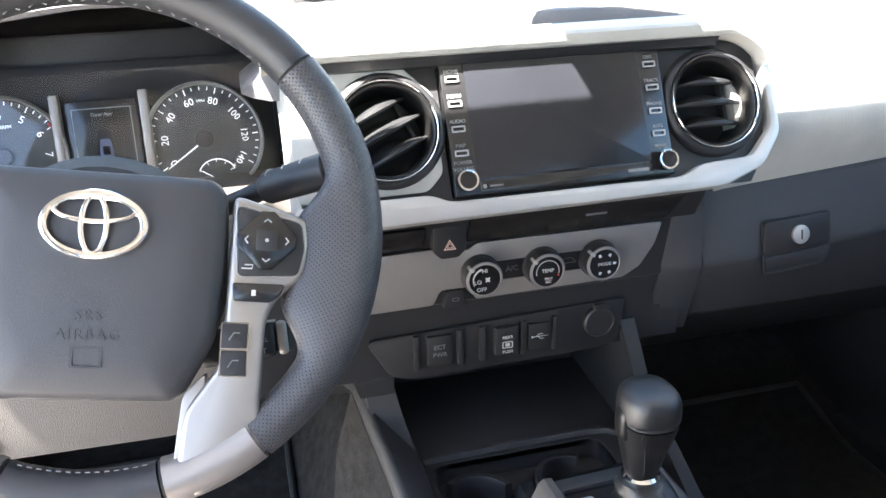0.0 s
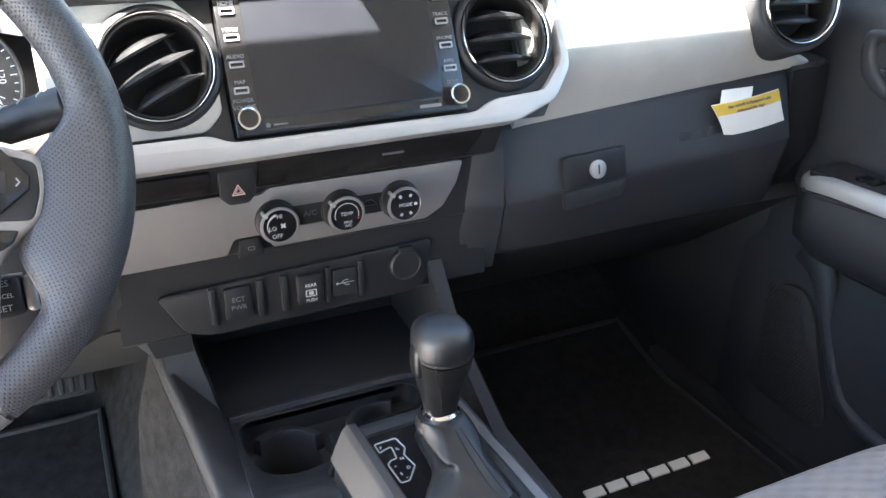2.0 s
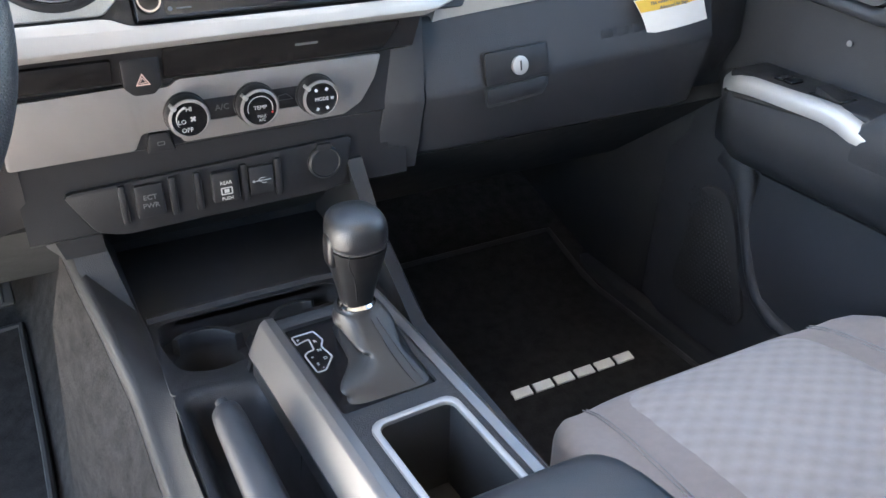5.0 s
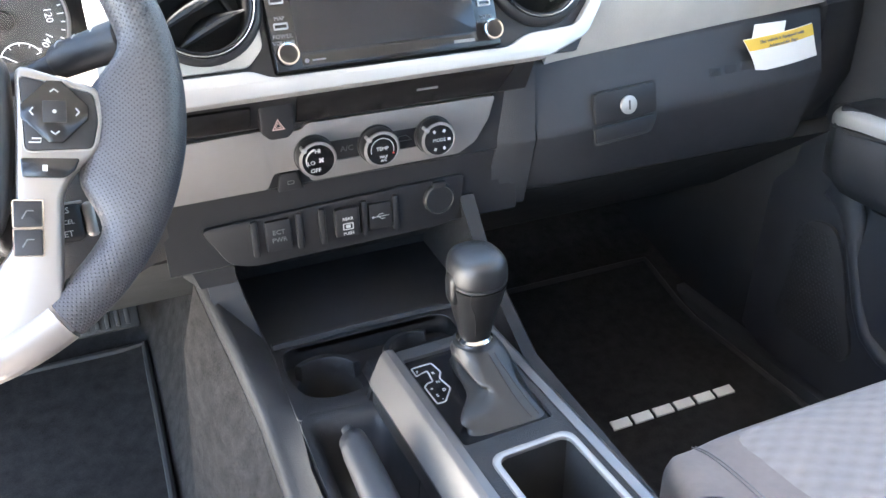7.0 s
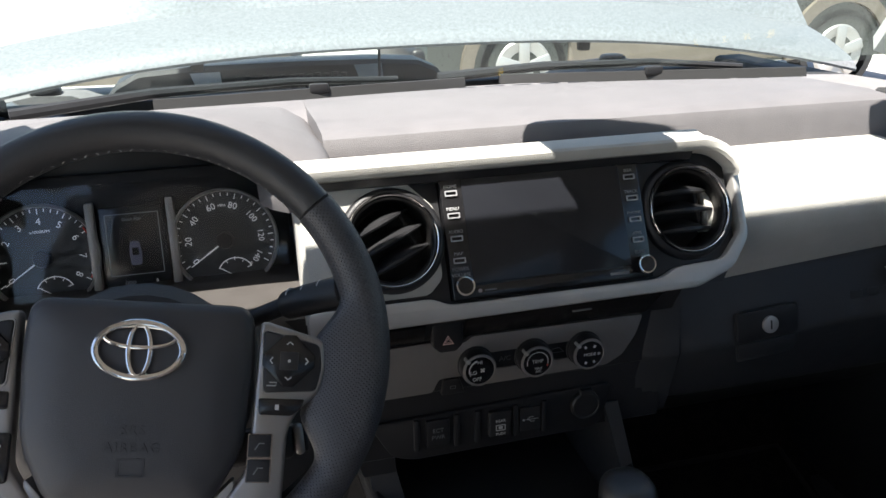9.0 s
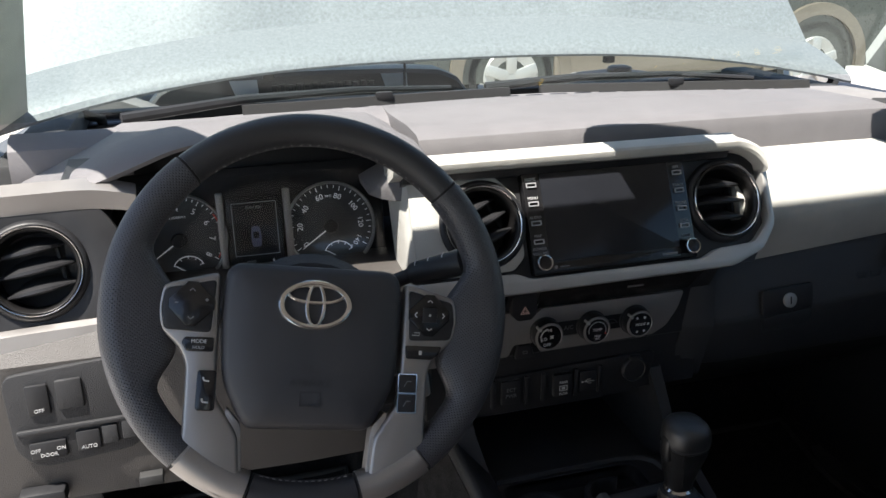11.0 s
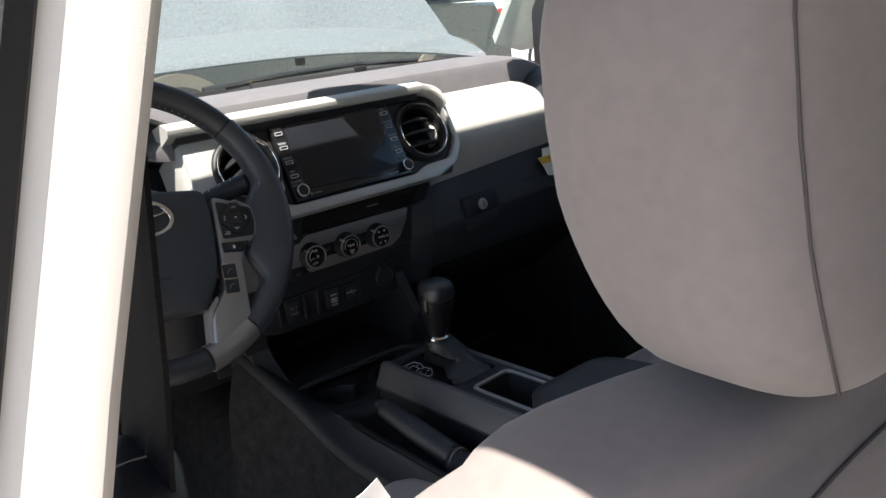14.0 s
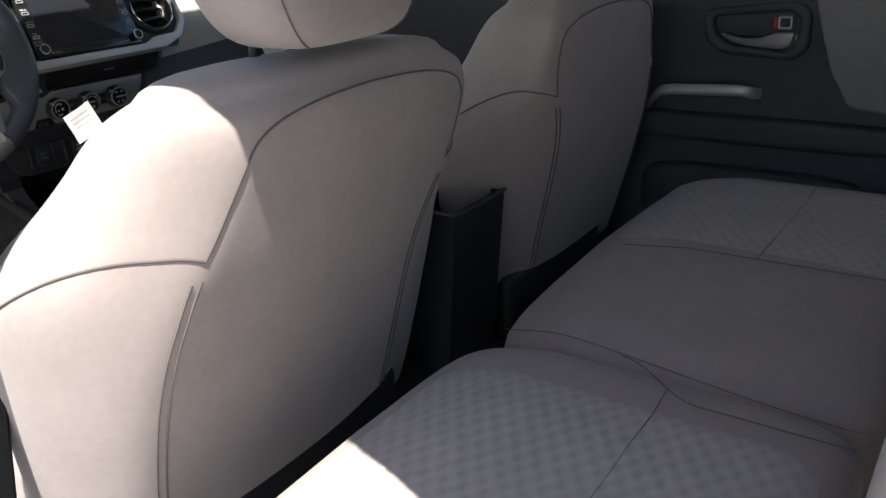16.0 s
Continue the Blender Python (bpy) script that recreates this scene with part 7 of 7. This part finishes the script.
ds = front_seat(-0.335, -0.375, "grey cloth driver's seat with sunlit bolster")
ps = front_seat(0.338, 0.375, "grey cloth front passenger seat with basket-patterned centre")
lab = thing("seat_label", "white cloth warning label sewn to the driver's backrest", "label", pose(-0.540, -0.828, 0.738, 90, 0, -30) @ pose(0, 0, 0, 0, 0, 28) @ Matrix.Scale(0.72, 4))
part("slip", curl(-0.018, 0.018, -0.018, 0.020, -0.006), M_paper, lab)
for j in range(4):
    part("print_bar", bx(-0.013, 0.010, 0.012 - 0.006 * j, 0.0128 - 0.006 * j, 0.0, 0.0005), M_greyprint, lab, m=T(0, 0, 0.0098 - 0.001 * j))

rb = thing("rear_bench", "grey cloth split rear bench seat with basket-patterned outer places", "bench seat")
def bench(x0, x1, mtl, label):
    cx, hw_ = (x0 + x1) / 2, (x1 - x0) / 2
    def w(p):
        z = p.z
        if p.z > 0:
            z += -0.020 * smoothstep(0.10, 0.24, p.y) + 0.003 * math.sin(p.x * 7 + 1)
        return Vector((p.x, p.y + 0.015 * math.cos(p.x * 4), z))
    return part("cushion", blob(hw_, 0.24, 0.085, 0.34, 0.22, 64, 26, warp=w), mtl, rb, label, m=T(cx, -1.228, 0.330), angle=70)
bench(-0.64, -0.158, M_fabric, "grey cloth cushion")
bench(-0.154, 0.64, M_fabric, "grey cloth cushion")
for x0, x1 in ((-0.60, -0.225), (0.17, 0.58)):
    hw_ = (x1 - x0) / 2
    part("cushion_inset", blob(hw_, 0.228, 0.0865, 0.34, 0.20, 64, 26, warp=lambda p, h=hw_: Vector((p.x, p.y + 0.012, p.z + ((-0.020 * smoothstep(0.10, 0.24, p.y) + 0.006) if p.z > 0 else 0)))), M_basket, rb, "basket-patterned cushion centre", m=T((x0 + x1) / 2, -1.228, 0.330), angle=70)
part("bench_base", bx(-0.62, 0.62, -1.52, -1.10, FLOOR + 0.01, 0.27, 0.02), M_black, rb)
for x0, x1 in ((-0.64, -0.158), (-0.154, 0.64)):
    cx, hw_ = (x0 + x1) / 2, (x1 - x0) / 2
    part("backrest", blob(hw_, 0.07, 0.27, 0.35, 0.3, 56, 26, warp=lambda p: Vector((p.x, p.y - 0.2 * p.z, p.z))), M_fabric, rb, "grey cloth rear backrest", m=T(cx, -1.575, 0.66), angle=70)
def bench_z(x, y):
    return 0.4185 - 0.020 * smoothstep(0.10, 0.24, y + 1.228)
for pts in ([(-0.160 - 0.045 * smoothstep(-1.05, -1.45, y), y) for y in [-1.03 - 0.42 * i / 24 for i in range(25)]],
            [(-0.178 - 0.058 * smoothstep(0.0, 0.42, k), -1.195 - 0.25 * k) for k in [i / 24 for i in range(25)]],
            [(-0.222, -1.262), (-0.27, -1.266), (-0.33, -1.266), (-0.39, -1.268), (-0.60, -1.268)],
            [(0.165, -1.05), (0.166, -1.15), (0.170, -1.246), (0.175, -1.44)],
            [(0.172, -1.248), (0.30, -1.250), (0.41, -1.252), (0.58, -1.25)]):
    seam("bench_seam", [(x, y, bench_z(x, y) + 0.0035) for x, y in pts], rb, 0.0007)
rc = thing("console_tray", "black plastic rear tray at the back of the console", "tray")
part("tray", loft([[(-0.045 - q, -0.79, z), (0.09 + q, -0.79, z), (0.09 + q, -0.86 - k, z), (-0.045 - q, -0.86 - k, z)] for z, k, q in ((0.18, -0.01, 0.0), (0.42, 0.015, 0.0), (0.495, 0.022, 0.002), (0.498, 0.016, -0.005), (0.43, 0.006, -0.007), (0.429, -0.05, -0.06))], True, False), M_black, rc, angle=30)
part("front_lip", tube([(-0.05, -0.883, 0.497), (0.02, -0.886, 0.498), (0.092, -0.883, 0.497)], 0.0035, 8), M_grain, rc)


# ---- outside: front of the truck with the bonnet up ----
def bonnet():
    """Raised bonnet: a rolled rear lip, a crease, then the long upper panel."""
    prof = [(0.0, 0.0), (0.006, 0.010), (0.02, 0.021), (0.05, 0.036), (0.09, 0.053), (0.125, 0.066)]
    for k in range(1, 13):
        prof.append((0.125 + 0.98 * math.cos(radians(54)) * k / 12, 0.066 + 0.98 * math.sin(radians(54)) * k / 12))
    rows = []
    for i, (dy, dz) in enumerate(prof):
        r = []
        t = smoothstep(0.0, 0.5, dy)
        for j in range(33):
            u = -1 + 2 * j / 32
            x = (0.785 - 0.05 * dy) * u
            edge = -0.066 * abs(u) ** 3 * (1 - t) - 0.075 * u * u * t
            bead = 0.010 * smoothstep(0.36, 0.46, abs(u)) * (1 - smoothstep(0.56, 0.72, abs(u))) * smoothstep(0.12, 0.2, dy)
            r.append((x, 0.645 - 0.14 * u * u * (1 - 0.6 * t) + dy - bead * 0.6, 0.871 + edge + dz + bead))
        rows.append(r)
    return sheet(rows, 0.005, (0, 0.5, -0.86))
hd = thing("bonnet", "raised silver metallic engine bonnet of the truck", "bonnet")
part("skin", bonnet(), M_paint, hd, angle=22)
for x in (-0.36, 0.33):
    part("rubber_stop", bx(x - 0.011, x + 0.011, 0.672, 0.690, 0.842, 0.868, 0.004), M_rubber, hd)
part("prop_rod", tube([(0.085, 1.47, 0.66), (0.088, 1.45, 0.95), (0.09, 1.43, 1.30)], 0.004, 8), M_black, hd, "thin dark prop rod")
for x, y, a in ((0.30, 0.90, 20), (0.42, 0.98, 70), (0.12, 1.00, 130)):
    part("fallen_leaf", plate(soften([(-0.008, 0), (0, 0.004), (0.009, 0.001), (0, -0.004)], 0.002), [], 0.001), M_yellow, hd, "small yellow leaf", m=pose(x, y - 0.005, 0.871 + 0.066 + (y - 0.770) * math.tan(radians(54)) - 0.075 * (x / 0.77) ** 2 + 0.004, 54, 0, a))
ft = thing("truck_front", "silver front wings and open engine bay of the truck", "truck")
for s in (-1, 1):
    part("wing", loft([[(s * 0.79, y, z0 - 0.01), (s * 0.81, y, z0 + 0.004), (s * 0.86, y, z0 - 0.03), (s * 0.92, y, z0 - 0.24), (s * 0.92, y, 0.1), (s * 0.79, y, 0.1)] for y, z0 in ((0.50, 0.775), (0.9, 0.745), (1.4, 0.70), (1.75, 0.62))]), M_paint, ft, "silver front wing", angle=40)
    part("lamp_cover", loft([[(s * x, 1.36, 0.50), (s * x, 1.37, z), (s * x, 1.44, z + 0.006), (s * x, 1.60, z - 0.02), (s * x, 1.62, 0.50)] for x, z in ((0.56, 0.640), (0.60, 0.680), (0.68, 0.712), (0.76, 0.716), (0.86, 0.700))]), M_insert, ft, "grey headlamp cover", angle=40)
    part("cover_clip", blob(0.035, 0.03, 0.014, 0.6, 0.6, 16, 10), M_black, ft, m=T(s * 0.74, 1.40, 0.722))
part("cowl", loft([[(x, 0.47 - 0.12 * (x / 0.66) ** 2, 0.790), (x, 0.50 - 0.12 * (x / 0.66) ** 2, 0.806), (x, 0.60 - 0.1 * (x / 0.66) ** 2, 0.803), (x, 0.66 - 0.1 * (x / 0.66) ** 2, 0.79), (x, 0.66 - 0.1 * (x / 0.66) ** 2, 0.70), (x, 0.47 - 0.12 * (x / 0.66) ** 2, 0.70)] for x in [-0.74 + 1.48 * i / 20 for i in range(21)]]), M_insert, ft, "grey cowl panel", angle=40)
for i in range(26):
    x = -0.60 + 0.048 * i
    part("cowl_slot", bx(x - 0.016, x + 0.016, -0.008, 0.008, 0.0, 0.0015), M_rubber, ft, m=T(0, 0.565 - 0.11 * (x / 0.66) ** 2, 0.8045))
part("engine_cover", bx(-0.42, 0.30, 0.85, 1.4, 0.30, 0.57, 0.05, 3), M_black, ft)
part("air_box", bx(0.34, 0.62, 0.9, 1.25, 0.30, 0.60, 0.04, 3), M_black, ft)
part("battery", bx(-0.72, -0.50, 0.95, 1.25, 0.30, 0.62, 0.02, 3), M_black, ft)
part("brake_reservoir", bx(-0.70, -0.58, 0.74, 0.86, 0.60, 0.768, 0.02, 3), M_black, ft)
part("hose", tube([(-0.74, 0.70, 0.70), (-0.735, 0.72, 0.775), (-0.70, 0.74, 0.792), (-0.665, 0.76, 0.775), (-0.66, 0.78, 0.70)], 0.010, 10), M_rubber, ft)
part("pipe", tube([(-0.76, 0.82, 0.74), (-0.60, 0.84, 0.762), (-0.45, 0.86, 0.750), (-0.38, 0.90, 0.70)], 0.007, 8), M_metalgrey, ft)
# radiator cover at the front of the engine bay
part("radiator_cover", loft([[(x, 1.50, 0.48), (x, 1.49, z - 0.012), (x, 1.497, z), (x, 1.58, z + 0.004), (x, 1.66, z - 0.03), (x, 1.66, 0.48)] for x, z in ((-0.66, 0.63), (-0.635, 0.665), (-0.59, 0.715), (-0.535, 0.742), (-0.40, 0.750), (-0.15, 0.750), (0.08, 0.745), (0.20, 0.736), (0.255, 0.712), (0.285, 0.672), (0.30, 0.63))]), M_blackgrain, ft, "black radiator cover", angle=30)
for i in range(13):
    x = -0.285 + 0.023 * i
    part("cover_rib", bx(x - 0.008, x + 0.008, 1.484, 1.492, 0.675 + 0.004 * (i % 3), 0.716 + 0.003 * (i % 2), 0.002), M_grain, ft)
for x in (-0.404, 0.024):
    part("cover_sticker", loft([[(x + 0.014, 1.483, 0.682), (x + 0.076, 1.483, 0.682), (x + 0.076, 1.486, 0.682), (x + 0.014, 1.486, 0.682)], [(x - 0.004, 1.483, 0.734), (x + 0.072, 1.483, 0.734), (x + 0.072, 1.486, 0.734), (x - 0.004, 1.486, 0.734)]]), M_carpale, ft, "pale sticker")
part("lower_grille", bx(-0.70, 0.70, 1.66, 1.76, -0.2, 0.58, 0.03, 3), M_paint, ft)
for k, (x, a) in enumerate(((0.33, 10), (0.345, 80), (0.40, 30), (0.44, 150), (0.455, 60), (0.50, 100), (0.54, 20), (0.575, 140), (-0.18, 50), (0.12, 120))):
    lf = solid("fallen_leaf", plate(soften([(-0.011, 0), (-0.003, 0.006), (0.011, 0.001), (0.0, -0.006)], 0.003), [], 0.001), M_yellow, "small dry yellow leaf lying on the cowl", "leaf", m=pose(x, 0.525 - 0.12 * (x / 0.66) ** 2, 0.808, 8, -6, a), group="fallen leaves")
def wiper(pts, lo, hi):
    """Wiper arm with a blade, its spine and a clip."""
    w = thing("wiper", "black windscreen wiper arm with blade resting on the glass", "wiper", group="wipers")
    part("arm", tube(pts, [0.009, 0.008, 0.006, 0.005], 8), M_black, w)
    part("blade", loft([[(p[0], p[1] - 0.006, p[2] - 0.012), (p[0], p[1] - 0.002, p[2] + 0.003), (p[0], p[1] + 0.004, p[2] + 0.003), (p[0], p[1] + 0.004, p[2] - 0.012)] for p in [Vector(lo).lerp(Vector(hi), k / 8) for k in range(9)]]), M_rubber, w)
    mid = Vector(lo).lerp(Vector(hi), 0.5)
    part("clip", bx(-0.015, 0.015, -0.006, 0.006, -0.004, 0.010, 0.003), M_black, w, m=T(*mid))
    return w
wiper([(-0.60, 0.44, 0.828), (-0.42, 0.495, 0.838), (-0.22, 0.535, 0.838), (-0.05, 0.548, 0.830)], (-0.42, 0.482, 0.828), (0.06, 0.540, 0.824))
wiper([(0.02, 0.56, 0.826), (0.20, 0.552, 0.836), (0.38, 0.515, 0.838), (0.52, 0.462, 0.830)], (0.12, 0.540, 0.826), (0.62, 0.432, 0.824))
# passenger door mirror
dm = thing("door_mirror", "black door mirror on the passenger side", "wing mirror", T(1.015, 0.130, 0.845))
part("shell", blob(0.125, 0.065, 0.125, 0.4, 0.45, 40, 24, warp=lambda p: Vector((p.x, p.y * (0.55 if p.y < 0 else 1.0), p.z))), M_black, dm)
part("mirror_glass", plate(rounded(-0.108, 0.108, -0.106, 0.106, 0.035, 6), [], 0.003), M_mirror, dm, "clear mirror glass", m=pose(0, -0.0375, 0, 90, 0, -14))
part("foot", loft([[(x, -0.03, z0), (x, 0.03, z0), (x, 0.03, z1), (x, -0.03, z1)] for x, z0, z1 in ((-0.30, -0.08, -0.02), (-0.20, -0.085, -0.02), (-0.09, -0.09, -0.01))]), M_black, dm)
solid("body_side", bx(0.74, 0.88, -1.75, 0.5, -0.2, 0.755, 0.05, 3), M_paint, "silver outer side of the truck's closed doors", "truck body")

# ---- parked cars ----
def parked(name, x, y, turn, body_mat, label, tall=0.0, size=1.0, under_tone=None):
    c = thing(name, label, "car", pose(x, y, GND, 0, 0, turn) @ Matrix.Scale(size, 4), group="parked cars")
    prof = [(-2.3, 0.35), (-2.3, 0.75 + tall * 0.5), (-2.1, 0.95 + tall), (-1.2, 1.0 + tall), (0.9, 1.0 + tall), (1.2, 0.98 + tall), (2.1, 0.85 + tall * 0.7), (2.3, 0.6), (2.3, 0.35)]
    part("body", loft([[(xx, yy, zz) for yy, zz in [(p[0] * (0.97 if abs(xx) > 0.85 else 1), p[1] - (0.03 if abs(xx) > 0.85 else 0)) for p in prof]] for xx in (-0.9, -0.82, 0, 0.82, 0.9)]), body_mat, c, angle=35)
    cab = [(-1.9, 0.98 + tall), (-1.5, 1.45 + tall), (0.1, 1.5 + tall), (0.95, 1.0 + tall)]
    part("cabin", loft([[(xx * (0.86 if k in (1, 2) else 1), p[0], p[1]) for k, p in enumerate(cab)] for xx in (-0.80, -0.7, 0.7, 0.80)]), body_mat, c, angle=35)
    # Added tan strips: their colour stands in for the shaded underside and arches.
    if under_tone:
        for sx in (-1, 1):
            part("sill_tone_strip", bx(min(sx * 0.86, sx * 0.93), max(sx * 0.86, sx * 0.93), -1.02, 1.08, 0.34, 0.60, 0.03, 3), under_tone, c, "tan strip for the tone of the shaded underside")
            for wy in (-1.4, 1.45):
                part("arch_tone_strip", loft([[(sx * dx, wy + r * math.cos(a), 0.36 + r * math.sin(a)) for r, dx in ((0.42, 0.80), (0.42, 0.935), (0.52, 0.935), (0.53, 0.88))] for a in [radians(q) for q in range(-5, 186, 10)]]), under_tone, c, "tan strip for the tone of the shaded wheel arch", angle=50)
    for sx in (-1, 1):
        part("side_window", loft([[(sx * 0.815, -1.55, 1.02 + tall), (sx * 0.815, 0.70, 1.02 + tall), (sx * 0.80, 0.70, 1.02 + tall), (sx * 0.80, -1.55, 1.02 + tall)], [(sx * 0.715, -1.35, 1.40 + tall), (sx * 0.715, 0.10, 1.42 + tall), (sx * 0.70, 0.10, 1.42 + tall), (sx * 0.70, -1.35, 1.40 + tall)]]), M_gloss, c, "dark side glass", smooth=False)
        for wy in (-1.4, 1.45):
            w_ = part("tyre", loft([[(sx * 0.80 + dx, wy + r * math.cos(a), 0.36 + r * math.sin(a)) for a in [2 * math.pi * i / 28 for i in range(28)]] for dx, r in ((-0.10, 0.30), (-0.10, 0.36), (0.10, 0.36), (0.11, 0.34), (0.11, 0.24))], True, False), M_tyre, c)
            part("rim", moved(lathe([(0.24, 0.0), (0.22, 0.02), (0.06, -0.01), (0.05, 0.03), (0.001, 0.03)], 28), pose(sx * 0.895, wy, 0.36, 0, 90 * sx)), M_silver, w_)
            for a in range(5):
                part("spoke", bx(0.03, 0.23, -0.045, 0.045, 0.0, 0.03, 0.012), M_silver, w_, m=pose(sx * 0.90, wy, 0.36, 0, 90 * sx) @ pose(0, 0, 0, 0, 0, 72 * a))
        part("tail_lamp", bx(sx * 0.80 - 0.09, sx * 0.80 + 0.06, -2.31, -2.2, 0.72 + tall * 0.6, 0.92 + tall * 0.8, 0.02), M_red, c, "red tail lamp")
    part("bumper", bx(-0.88, 0.88, 2.2, 2.36, 0.30, 0.55, 0.05, 3), M_black, c)
    part("bumper", bx(-0.88, 0.88, -2.36, -2.2, 0.30, 0.55, 0.05, 3), M_black, c)
    return c


M_carsuv = mat("grey_green_car_paint", (0.055, 0.06, 0.055), 0.3, metal=0.3, coat=0.5)
M_carblack = mat("dark_car_paint", (0.015, 0.016, 0.018), 0.2, coat=0.6)
M_carwhite = mat("white_car_paint", (0.75, 0.75, 0.74), 0.25, var=0.03, coat=0.6)
M_cartan = mat("tan_paint_and_underside_tone", (0.165, 0.138, 0.108), 0.4, metal=0.3, coat=0.6)
parked("parked_car", 4.4, 8.15, 88, M_carsuv, "grey-green sport utility car with tan underside-tone strips parked across", 0.22, 1.25, M_cartan)
parked("parked_car", -1.8, 9.5, 84, M_cartan, "tan car parked ahead of the truck", 0.15)
parked("parked_car", 12.2, 9.6, 70, M_carwhite, "white car parked beyond the dark car", 0.2, 1.15)
parked("parked_car", 4.4, 0.5, 3, M_carwhite, "white car parked beside the truck", 0.15)
parked("parked_car", 4.9, -5.6, 5, M_carblack, "dark car parked beside the truck", 0.2)
